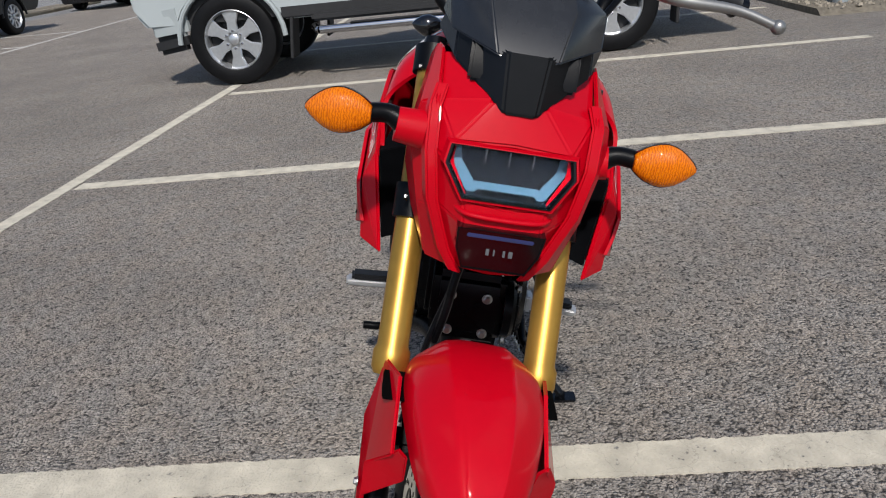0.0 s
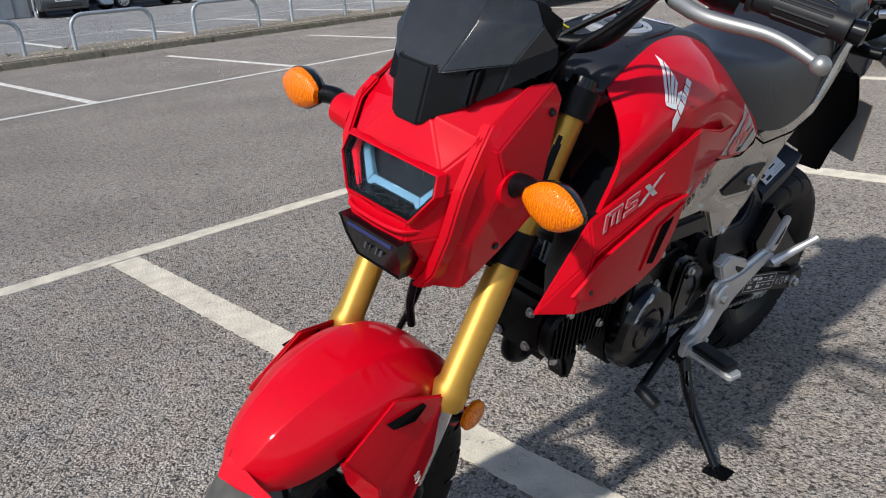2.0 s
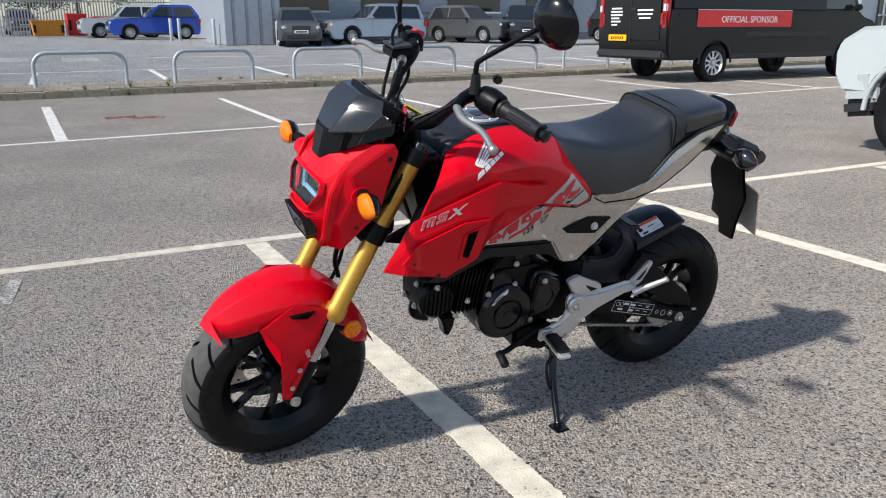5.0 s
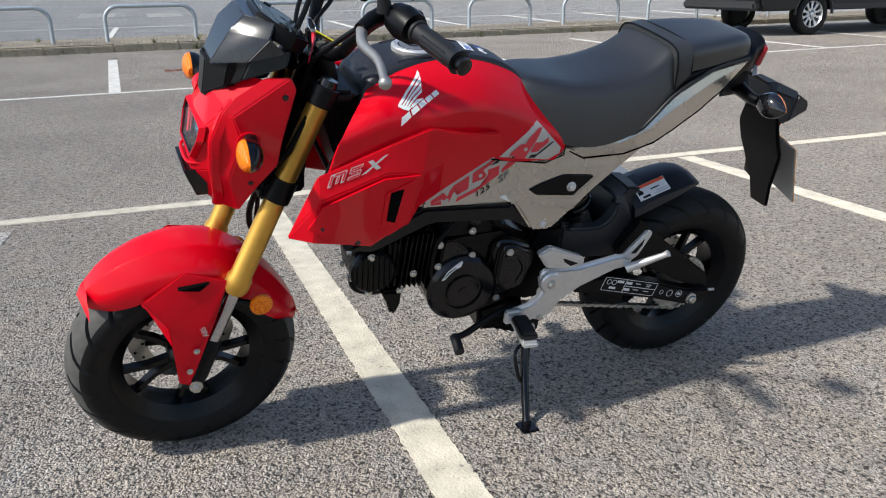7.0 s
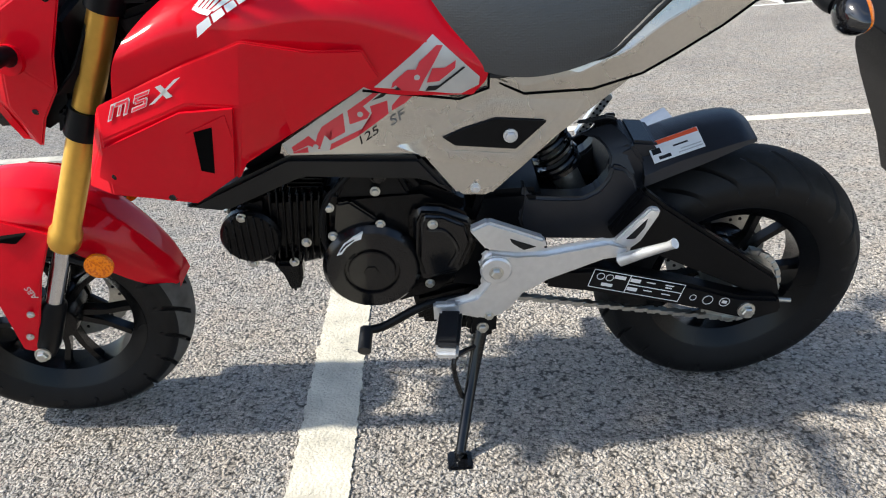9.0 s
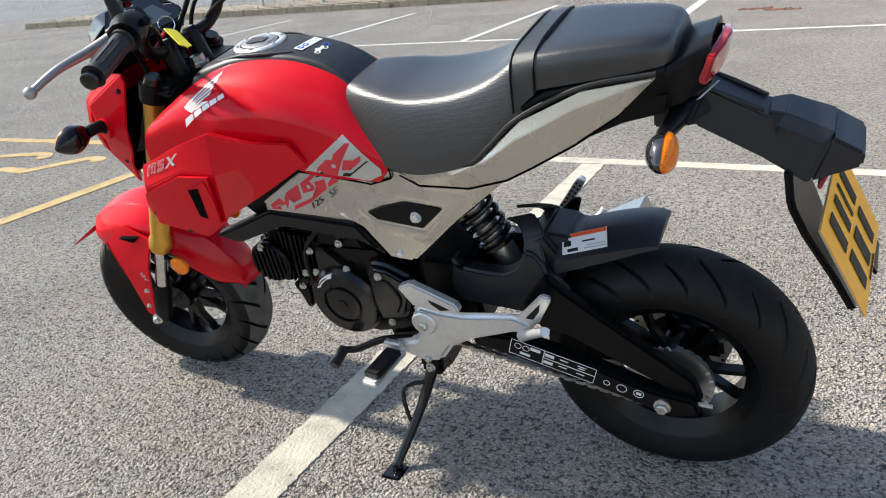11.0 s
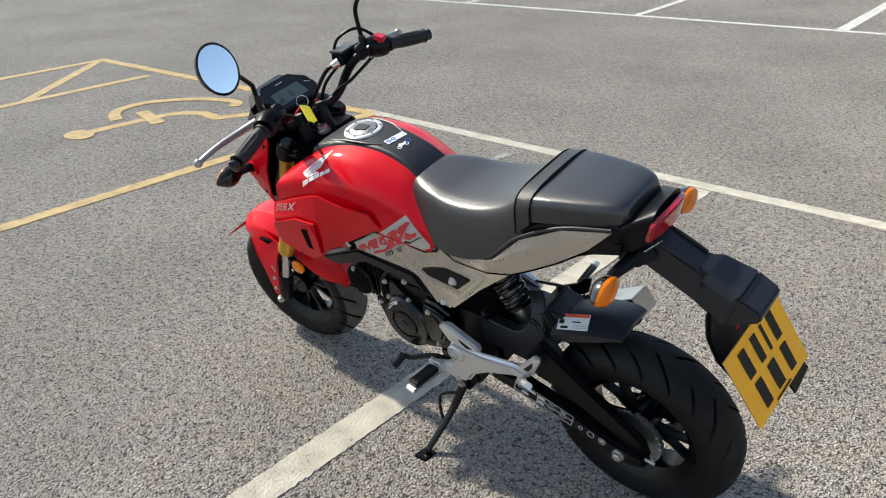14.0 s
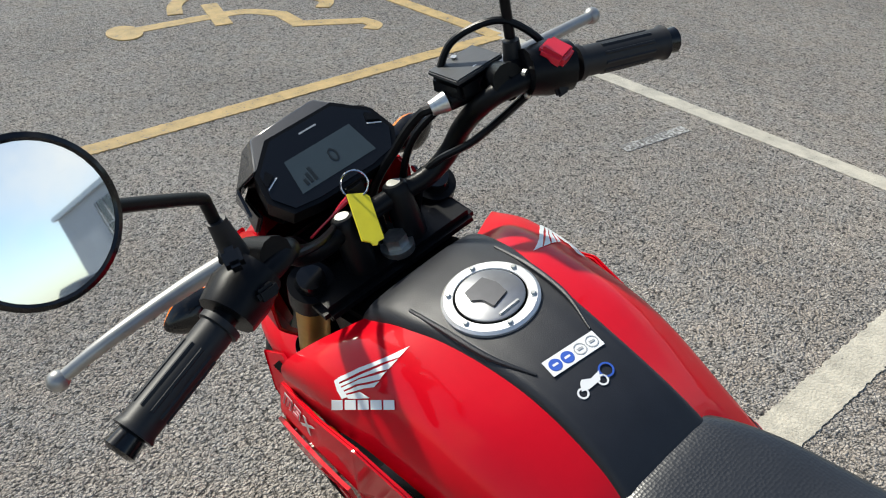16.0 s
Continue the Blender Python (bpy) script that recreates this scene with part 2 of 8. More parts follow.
CHROME = material("chrome", (0.58, 0.58, 0.60), 0.14, 1.0, 0.05, 30)
STEEL = material("zinc_steel", (0.55, 0.55, 0.52), 0.33, 0.95, 0.15, 200)
MUFFLER = material("satin_grey_exhaust_metal", (0.42, 0.42, 0.42), 0.30, 0.9, 0.1, 60)
RESERVOIR_LID = material("grey_reservoir_lid", (0.035, 0.037, 0.040), 0.45, 0, 0.2, 80, 0.2, 700)
LEVER = material("satin_lever_aluminium", (0.34, 0.335, 0.32), 0.40, 0.75, 0.08, 90)
SIGNAL_SHELL = material("gloss_signal_shell", (0.005, 0.005, 0.006), 0.14, 0.0, 0.1, 60, coat=0.9)
CAP_DARK = material("dark_cap_metal", (0.10, 0.10, 0.105), 0.4, 0.85, 0.08, 120)
CAP_METAL = material("dull_cap_metal", (0.34, 0.34, 0.345), 0.36, 0.85, 0.08, 120)
# near-black colour stands for shade in slots, vent, seams, gaps and shock pocket
HOLLOW_SHADE = material("dark_hollow", (0.002, 0.002, 0.002), 0.9, 0, 0.2, 40, spec=0.05)
AMBER = material("amber_lens", (0.80, 0.17, 0.004), 0.16, 0, 0.3, 150, coat=0.35, spec=0.2)
facet_nodes, facet_links = AMBER.node_tree.nodes, AMBER.node_tree.links
flutes, flute_mix, flute_bump = facet_nodes.new("ShaderNodeTexWave"), facet_nodes.new("ShaderNodeValToRGB"), facet_nodes.new("ShaderNodeBump")
flutes.wave_type, flutes.bands_direction = "BANDS", "Y"
for key, value in (("Scale", 95), ("Distortion", 7.0), ("Detail", 3), ("Detail Scale", 2.5)):
    flutes.inputs[key].default_value = value
flute_mix.color_ramp.elements[0].color, flute_mix.color_ramp.elements[1].color = (0.62, 0.11, 0.0, 1), (0.86, 0.22, 0.0, 1)
flute_mix.color_ramp.elements[0].position, flute_mix.color_ramp.elements[1].position = 0.05, 0.7
flute_bump.inputs["Strength"].default_value, flute_bump.inputs["Distance"].default_value = 0.35, 0.0012
facet_links.new(facet_nodes.new("ShaderNodeTexCoord").outputs["Object"], flutes.inputs["Vector"])
facet_links.new(flutes.outputs["Fac"], flute_mix.inputs["Fac"])
facet_links.new(flute_mix.outputs["Color"], facet_nodes["Principled BSDF"].inputs["Base Color"])
facet_links.new(flutes.outputs["Fac"], flute_bump.inputs["Height"])
facet_links.new(flute_bump.outputs["Normal"], facet_nodes["Principled BSDF"].inputs["Normal"])
TAIL_RED = material("red_lens", (0.32, 0.006, 0.012), 0.14, 0, 0.1, 60, coat=0.6)
WHITE_INK = material("white_print", (0.72, 0.72, 0.72), 0.4, 0, 0.04, 80)
RED_INK = material("red_print", (0.55, 0.012, 0.03), 0.35, 0, 0.05, 80, coat=0.4)
DARK_INK = material("dark_print", (0.007, 0.007, 0.008), 0.5, 0, 0.1, 80, spec=0.25)
GREY_INK = material("grey_print", (0.14, 0.14, 0.14), 0.4, 0.2, 0.05, 80)
BLUE_INK = material("blue_print", (0.03, 0.09, 0.42), 0.4, 0, 0.05, 80)
SILVER_INK = material("silver_print", (0.46, 0.46, 0.45), 0.36, 0.5, 0.05, 90)
ORANGE_INK = material("orange_print", (0.75, 0.10, 0.03), 0.4, 0, 0.05, 80)
YELLOW_TAG = material("yellow_tag", (0.72, 0.62, 0.03), 0.45, 0, 0.08, 60)
PLATE = material("yellow_plate", (0.98, 0.45, 0.0015), 0.4, 0, 0.05, 60, coat=0.1)
BLUE_GLASS = material("deep_blue_lens_edge", (0.008, 0.008, 0.07), 0.2, 0, 0.1, 50, coat=0.2)
PALE_BLUE = material("pale_blue_light_guide", (0.085, 0.18, 0.26), 0.12, 0, 0.1, 50, coat=0.5)
CLEAR = glass("clear_lens", (0.95, 0.97, 1.0))
CLEAR.node_tree.nodes["Principled BSDF"].inputs["IOR"].default_value = 1.18
LCD = material("liquid_crystal_glass", (0.034, 0.046, 0.050), 0.2, 0, 0.08, 40, coat=0.25)
LCD_INK = material("liquid_crystal_segment", (0.008, 0.011, 0.011), 0.3, 0, 0.1, 60)
MIRROR = material("mirror_silver", (0.90, 0.92, 0.94), 0.02, 1.0, 0.0, 10)
MIRROR.node_tree.nodes["Principled BSDF"].inputs["Roughness"].links[0].from_node.inputs["To Max"].default_value = 0.03
GALVANISED = material("galvanised_steel", (0.36, 0.40, 0.43), 0.5, 0.45, 0.2, 30, 0.2, 200)
CONCRETE = material("kerb_concrete", (0.255, 0.225, 0.165), 0.9, 0, 0.3, 18, 0.6, 90, wear=0.05)
GRAVEL = material("gravel_stones", (0.27, 0.235, 0.185), 0.9, 0, 0.3, 30, island=True)
CRUMB = material("red_brown_crumbs", (0.19, 0.085, 0.06), 0.9, 0, 0.3, 30, island=True)
SOIL = material("gravel_bed", (0.19, 0.165, 0.125), 0.95, 0, 0.35, 25, 0.8, 60)
WEED = material("dry_weed", (0.10, 0.11, 0.035), 0.8, 0, 0.3, 30, island=True)
CLADDING = material("grey_cladding", (0.33, 0.36, 0.40), 0.5, 0.3, 0.08, 6)
CLADDING_DARK = material("dark_cladding", (0.12, 0.13, 0.145), 0.5, 0.3, 0.08, 6)
FENCE = material("palisade_steel", (0.33, 0.34, 0.34), 0.5, 0.5, 0.15, 20)
LEAF = material("leaves", (0.06, 0.10, 0.022), 0.7, 0, 0.3, 10, island=True)
BARK = material("bark", (0.10, 0.075, 0.05), 0.9, 0, 0.3, 20, 0.6, 60)


# ---- mesh tools ----
def part(name, bm, mat, parent=None, label="", angle=38):
    """Links a bmesh as one mesh object under its thing."""
    bmesh.ops.recalc_face_normals(bm, faces=bm.faces)
    limit = radians(angle)
    for f in bm.faces:
        f.smooth = True
    for e in bm.edges:
        if len(e.link_faces) == 2 and e.calc_face_angle(0) > limit:
            e.smooth = False
    me = bpy.data.meshes.new(name)
    bm.to_mesh(me)
    bm.free()
    me.materials.append(mat)
    ob = new(name, me)
    if parent:
        ob.parent = parent
    if label:
        tagged(ob, label)
    return ob


def again(ob, name=None, matrix=None):
    """Another object on the same mesh, under the same parent."""
    o = new(name or ob.name.split(".")[0], ob.data)
    o.parent = ob.parent
    if matrix is not None:
        o.matrix_basis = matrix
    return o


def thing(name, matrix, label, category, group="", kind=""):
    ob = new(name)
    ob.empty_display_size = 0.1
    ob.matrix_world = matrix
    return tagged(ob, label, category, group, kind)


def rounded(bm, width, segments=2, limit=25):
    """Bevels the sharp edges."""
    edges = [e for e in bm.edges if len(e.link_faces) == 2 and e.calc_face_angle(0) > radians(limit)]
    if edges and width:
        bmesh.ops.bevel(bm, geom=edges, offset=width, segments=segments, affect="EDGES", clamp_overlap=True)
    return bm


def flipped(bm):
    """Mirrors left and right."""
    bmesh.ops.scale(bm, vec=(1, -1, 1), verts=bm.verts)
    bmesh.ops.reverse_faces(bm, faces=bm.faces)
    return bm


def moved(bm, m):
    bmesh.ops.transform(bm, matrix=m, verts=bm.verts)
    return bm


def box(sx, sy, sz, bev=0.0, at=(0, 0, 0), m=None, seg=2):
    bm = bmesh.new()
    bmesh.ops.create_cube(bm, size=1)
    bmesh.ops.scale(bm, vec=(sx, sy, sz), verts=bm.verts)
    rounded(bm, bev, seg)
    if m is not None:
        moved(bm, m)
    bmesh.ops.translate(bm, vec=at, verts=bm.verts)
    return bm


def prism(outline, y0, y1, bev=0.0, seg=2, bm=None):
    """A plate whose outline lies in x and z, from y0 to y1."""
    bm = bm or bmesh.new()
    a = [bm.verts.new((x, y0, z)) for x, z in outline]
    b = [bm.verts.new((x, y1, z)) for x, z in outline]
    bm.faces.new(a), bm.faces.new(b[::-1])
    for i in range(len(a)):
        j = (i + 1) % len(a)
        bm.faces.new((a[i], b[i], b[j], a[j]))
    bmesh.ops.recalc_face_normals(bm, faces=bm.faces)
    return rounded(bm, bev, seg)


def facets(points, faces, thick=0.004, bev=0.004):
    """A folded sheet with thickness."""
    bm = bmesh.new()
    v = [bm.verts.new(p) for p in points]
    for f in faces:
        bm.faces.new([v[i] for i in f])
    bmesh.ops.recalc_face_normals(bm, faces=bm.faces)
    c = sum((f.calc_center_median().y for f in bm.faces)) / len(bm.faces)
    if sum(f.normal.y * f.calc_area() for f in bm.faces) * (1 if c >= 0 else -1) < 0 and abs(c) > 0.02:
        bmesh.ops.reverse_faces(bm, faces=bm.faces)
    bmesh.ops.solidify(bm, geom=bm.faces[:], thickness=thick)
    bmesh.ops.recalc_face_normals(bm, faces=bm.faces)
    return rounded(bm, bev, 2, 14)


def spline(points, n):
    """Points along a smooth curve through the given ones."""
    pts = [Vector(p) for p in points]
    ext = [pts[0] * 2 - pts[1]] + pts + [pts[-1] * 2 - pts[-2]]
    out = []
    for k in range(n):
        u = k / (n - 1) * (len(pts) - 1)
        i = min(int(u), len(pts) - 2)
        s = u - i
        a, b, c, d = ext[i:i + 4]
        out.append(0.5 * ((2 * b) + (c - a) * s + (2 * a - 5 * b + 4 * c - d) * s * s + (3 * b - a - 3 * c + d) * s ** 3))
    return out


def sheet(rows, nu, nv, thick=0.0):
    """A smooth surface through rows of points."""
    cols = [spline(r, nu) for r in rows]
    grid = [spline([c[i] for c in cols], nv) for i in range(nu)]
    bm = bmesh.new()
    v = [[bm.verts.new(p) for p in g] for g in grid]
    for i in range(nu - 1):
        for j in range(nv - 1):
            bm.faces.new((v[i][j], v[i + 1][j], v[i + 1][j + 1], v[i][j + 1]))
    bmesh.ops.recalc_face_normals(bm, faces=bm.faces)
    if thick:
        bmesh.ops.solidify(bm, geom=bm.faces[:], thickness=thick)
    return bm


def hull(sections, nu=24, nv=20, close=True):
    """A body, left and right alike: each section is x and points (y, z) from the top's middle to the bottom's edge."""
    rows = []
    for x, pts in sections:
        half = spline([(x, y, z) for y, z in pts], nv)
        rows.append(half)
    lines = [spline([r[j] for r in rows], nu) for j in range(nv)]
    bm = bmesh.new()
    rings = []
    for i in range(nu):
        left = [lines[j][i] for j in range(nv)]
        ring = [bm.verts.new((p.x, -p.y, p.z)) for p in left[::-1]]
        ring += [bm.verts.new(p) for p in left[1 if abs(left[0].y) < 1e-6 else 0:]]
        rings.append(ring)
    n = len(rings[0])
    for a, b in zip(rings, rings[1:]):
        for j in range(n - 1):
            bm.faces.new((a[j], b[j], b[j + 1], a[j + 1]))
        if close:
            bm.faces.new((a[n - 1], b[n - 1], b[0], a[0]))
    if close:
        bm.faces.new(rings[0]), bm.faces.new(rings[-1][::-1])
    return bm


def tube(points, r, n=10, smooth=0, bm=None):
    """A round bar along points; r: one radius or one for each point."""
    pts = [Vector(p) for p in (spline(points, smooth) if smooth else points)]
    rs = [float(q) for q in np.interp(np.linspace(0, 1, len(pts)), np.linspace(0, 1, len(r)), r)] if isinstance(r, (list, tuple)) else [r] * len(pts)
    bm = bm or bmesh.new()
    side, rings = None, []
    for i, p in enumerate(pts):
        d = (pts[min(i + 1, len(pts) - 1)] - pts[max(i - 1, 0)]).normalized()
        side = (side - d * side.dot(d)).normalized() if side else d.orthogonal().normalized()
        up = d.cross(side)
        rings.append([bm.verts.new(p + rs[i] * (side * math.cos(a) + up * math.sin(a))) for a in (2 * math.pi * k / n for k in range(n))])
    for a, b in zip(rings, rings[1:]):
        for j in range(n):
            bm.faces.new((a[j], b[j], b[(j + 1) % n], a[(j + 1) % n]))
    bm.faces.new(rings[0][::-1]), bm.faces.new(rings[-1])
    return bm


def lathe(profile, n=48, bm=None, closed=False):
    """Turns a profile of (radius, y) round the y axis."""
    bm = bm or bmesh.new()
    rings = [[bm.verts.new((r * math.cos(a), y, r * math.sin(a))) for a in (2 * math.pi * k / n for k in range(n))] for r, y in profile]
    pairs = list(zip(rings, rings[1:])) + ([(rings[-1], rings[0])] if closed else [])
    for a, b in pairs:
        for j in range(n):
            bm.faces.new((a[j], b[j], b[(j + 1) % n], a[(j + 1) % n]))
    if not closed:
        bm.faces.new(rings[0]), bm.faces.new(rings[-1][::-1])
    return bm


def put(ob, x, y, z, rx=0, ry=0, rz=0):
    ob.matrix_basis = pose(x, y, z, rx, ry, rz)
    return ob


def flat(outline, m, thick=0.0006):
    """A thin printed shape: outline in the plane's own x and y."""
    bm = bmesh.new()
    a = [bm.verts.new((x, y, 0)) for x, y in outline]
    b = [bm.verts.new((x, y, thick)) for x, y in outline]
    bm.faces.new(a[::-1]), bm.faces.new(b)
    for i in range(len(a)):
        j = (i + 1) % len(a)
        bm.faces.new((a[i], a[j], b[j], b[i]))
    return moved(bm, m)


def lettering(text, size, m, extrude=0.0003):
    """Words as a mesh, centred, in the plane of m."""
    curve = bpy.data.curves.new("lettering", "FONT")
    curve.body, curve.size, curve.extrude, curve.align_x, curve.align_y, curve.resolution_u = text, size, extrude, "CENTER", "CENTER", 3
    temp = bpy.data.objects.new("lettering", curve)
    bm = bmesh.new()
    me = bpy.data.meshes.new_from_object(temp)
    bm.from_mesh(me)
    bpy.data.objects.remove(temp), bpy.data.curves.remove(curve), bpy.data.meshes.remove(me)
    return moved(bm, m)


def plane_at(p, right, up):
    """A pose whose x runs along right and whose y runs along up."""
    r = Vector(right).normalized()
    z = r.cross(Vector(up)).normalized()
    return Matrix((r, z.cross(r), z)).transposed().to_4x4().copy() if p is None else Matrix.Translation(p) @ Matrix((r, z.cross(r), z)).transposed().to_4x4()


BOLTS = {}


def bolt(parent, x, y, z, r=0.007, side=1, mat=None, tilt=(0, 0)):
    """A hexagon head on a washer, facing left (side 1) or right (-1)."""
    mat = mat or STEEL
    key = (r, mat.name)
    if key not in BOLTS:
        bm = lathe([(r * 1.35, 0), (r * 1.35, r * 0.3), (r * 1.1, r * 0.4)], 14)
        lathe([(r, r * 0.35), (r, r * 1.0), (r * 0.8, r * 1.2)], 6, bm)
        ob = part("bolt", bm, mat, parent)
        BOLTS[key] = ob.data
    else:
        ob = new("bolt", BOLTS[key])
        ob.parent = parent
    ob.matrix_basis = pose(x, y, z, (0 if side > 0 else 180) + tilt[0], 0, tilt[1])
    return ob


# ---- ground and markings ----
def rise(y):
    """The height of the ground, which climbs gently past the far row of bays."""
    return 0.0115 * max(0.0, min(-7 - y, 60.0))


def ground_sheet():
    bm = bmesh.new()
    xs, ys = (-400, -60, -20, 0, 20, 60, 400), (-400, -67, -50, -30, -15, -11.9, -7, -2, 3, 20, 400)
    rows = [[bm.verts.new((x, y, rise(y))) for x in xs] for y in ys]
    for a, b in zip(rows, rows[1:]):
        for j in range(len(xs) - 1):
            bm.faces.new((a[j], a[j + 1], b[j + 1], b[j]))
    ob = part("ground", bm, TARMAC)
    ob.data.materials.append(TARMAC_FAR)
    for poly in ob.data.polygons:
        poly.material_index = 1 if poly.center.y < -11.9 else 0
    return tagged(ob, "worn grey tarmac of a car park with pale stone chips", "tarmac", kind="structure")


def stripe(x0, y0, x1, y1, width, mat, label, near=True, z=0.003):
    """A painted line with ragged edges, between the middles of its ends."""
    a, b = Vector((x0, y0, 0)), Vector((x1, y1, 0))
    d = (b - a).normalized()
    s = Vector((-d.y, d.x, 0)) * width / 2
    n = max(2, int((b - a).length / (0.009 if near else 0.25)))
    rough = 0.0018 if near else 0.0
    rnd = random.Random(int(x0 * 97 + y0 * 31 + x1 * 7))
    bm = bmesh.new()
    rows = []
    for i in range(n + 1):
        p = a.lerp(b, i / n)
        u, w = s * (1 + rnd.gauss(0, rough / width * 2)), s * (1 + rnd.gauss(0, rough / width * 2))
        h = rise(p.y)
        rows.append([bm.verts.new((*(p + u).xy, h)), bm.verts.new((*(p + u).xy, h + z)), bm.verts.new((*(p - w).xy, h + z)), bm.verts.new((*(p - w).xy, h))])
    for p, q in zip(rows, rows[1:]):
        for j in range(3):
            bm.faces.new((p[j], q[j], q[j + 1], p[j + 1]))
    bm.faces.new(rows[0]), bm.faces.new(rows[-1][::-1])
    return tagged(part("line_marking", bm, mat), label, "road marking", "painted bay lines", "structure")


ground_sheet()
WHITE_LABEL, YELLOW_LABEL = "cracked white painted parking bay line on tarmac", "faded yellow painted line of a disabled bay"
LONG_Y = -2.235
stripe(3.2, LONG_Y, -12.0, LONG_Y - 0.06, 0.085, LINE_WHITE, WHITE_LABEL)
for i, x in enumerate((0.770, -1.655, -4.14, -6.6)):
    stripe(x, LONG_Y + 0.045, x - 0.045, 2.75, 0.105, LINE_WHITE, WHITE_LABEL, i < 3, 0.0034)
stripe(1.85, -2.07, 1.89, -1.74, 0.05, LINE_FAINT, "faint short white paint dash on tarmac")
SKEW = 0.083


def skewed(x, y):
    """The y of the far rows and the kerb, which run aslant to the near bays."""
    return y + SKEW * x


stripe(9.0, skewed(9.0, -6.82), -20.0, skewed(-20.0, -6.82), 0.08, LINE_THIN, WHITE_LABEL, False)
for x in (7.9, 5.7, 3.5, 1.48, -0.83, -3.2, -5.75, -8.2, -10.6, -13.0):
    stripe(x, skewed(x, -6.87), x + 0.06, skewed(x, -10.15), 0.11 if x == 1.48 else 0.08, LINE_THIN, WHITE_LABEL, False, 0.0034)
stripe(14.0, skewed(14.0, -17.28), -18.0, skewed(-18.0, -17.28), 0.10, LINE_THIN, WHITE_LABEL, False, 0.006)
for x in (6.2, 3.9, 1.55, -0.74, -3.14, -5.5, -7.9, -10.3, -12.7):
    stripe(x, skewed(x, -17.2), x + 0.15, skewed(x, -12.75), 0.10, LINE_THIN, WHITE_LABEL, False, 0.007)
stripe(-1.4, -22.75, -5.3, -22.45, 0.10, LINE_THIN, WHITE_LABEL, False, 0.006)
for x, y in ((2.1, -22.9), (0.37, -22.4)):
    for k in range(4):
        stripe(x + 0.45, y - 0.9 + 0.55 * k, x - 0.45, y - 0.9 + 0.55 * k, 0.16, LINE_THIN, "worn unreadable white road lettering bar", False, 0.006)
# yellow disabled bay ahead of the motorcycle
stripe(3.09, -2.22, 3.15, 2.6, 0.085, LINE_YELLOW, YELLOW_LABEL, True, 0.0038)
stripe(3.1, LONG_Y + 0.02, 6.45, LONG_Y + 0.19, 0.085, LINE_YELLOW, YELLOW_LABEL, True, 0.0042)
stripe(5.46, -1.95, 5.5, 2.6, 0.085, LINE_YELLOW, YELLOW_LABEL, True, 0.0034)
stripe(6.42, -2.05, 6.5, 2.6, 0.085, LINE_YELLOW, YELLOW_LABEL, True, 0.0034)
stripe(6.38, -1.98, 5.48, -0.95, 0.085, LINE_YELLOW, YELLOW_LABEL, True, 0.003)
stripe(6.43, -1.05, 5.5, 0.05, 0.085, LINE_YELLOW, YELLOW_LABEL, True, 0.003)


def wheelchair_sign():
    """The painted wheelchair outline, seen lying on its side."""
    root = thing("wheelchair_marking", Matrix.Identity(4), "faded yellow wheelchair symbol painted on tarmac", "road marking", kind="structure")
    z = 0.003
    def band(points, width, name, z):
        pts = spline([(x, y, 0) for x, y in points], max(3, len(points) * 8) if len(points) > 2 else 2)
        bm = bmesh.new()
        rows = []
        for i, p in enumerate(pts):
            d = (pts[min(i + 1, len(pts) - 1)] - pts[max(i - 1, 0)]).normalized()
            s = Vector((-d.y, d.x, 0)) * width / 2
            rows.append([bm.verts.new((p + s) + Vector((0, 0, h))) for h in (0, z)] + [bm.verts.new((p - s) + Vector((0, 0, h))) for h in (z, 0)])
        for p, q in zip(rows, rows[1:]):
            for j in range(3):
                bm.faces.new((p[j], q[j], q[j + 1], p[j + 1]))
        bm.faces.new(rows[0]), bm.faces.new(rows[-1][::-1])
        return part(name, bm, LINE_YELLOW, root)
    band([(4.29, -0.84), (4.28, -0.98), (4.26, -1.20), (4.22, -1.42), (4.07, -1.55)], 0.085, "back", 0.0024)
    band([(4.09, -1.55), (3.86, -1.54)], 0.085, "thigh", 0.0029)
    band([(3.89, -1.51), (3.70, -1.83)], 0.085, "shin", 0.0034)
    band([(3.74, -1.82), (3.62, -1.84), (3.57, -1.78)], 0.08, "foot", 0.0039)
    band([(4.46, -1.32), (4.09, -1.23)], 0.09, "arm", 0.0044)
    band([(4.40, -1.10), (4.56, -1.17), (4.65, -1.29), (4.64, -1.50), (4.42, -1.75), (4.14, -1.86), (4.02, -1.78)], 0.08, "wheel", 0.0049)
    part("disc", flat([(0.115 * math.cos(a), 0.085 * math.sin(a)) for a in (k * math.pi / 12 for k in range(24))], pose(4.28, -0.78, 0.0), 0.0058), LINE_YELLOW, root)
    return root


wheelchair_sign()

# ---- motorcycle ----
from mathutils.bvhtree import BVHTree

LEANING = Matrix.Translation((0, -0.195, 0)) @ pose(0, 0, 0, 0, 0, 0.7) @ pose(0, 0, 0, -13.2, 0, 0)
moto = thing("motorcycle", LEANING, "small red motorcycle with gold forks leaning on its side stand", "motorcycle")
FRONT, REAR = (1.222, 0.0, 0.2365), (0.0, 0.0, 0.2435)


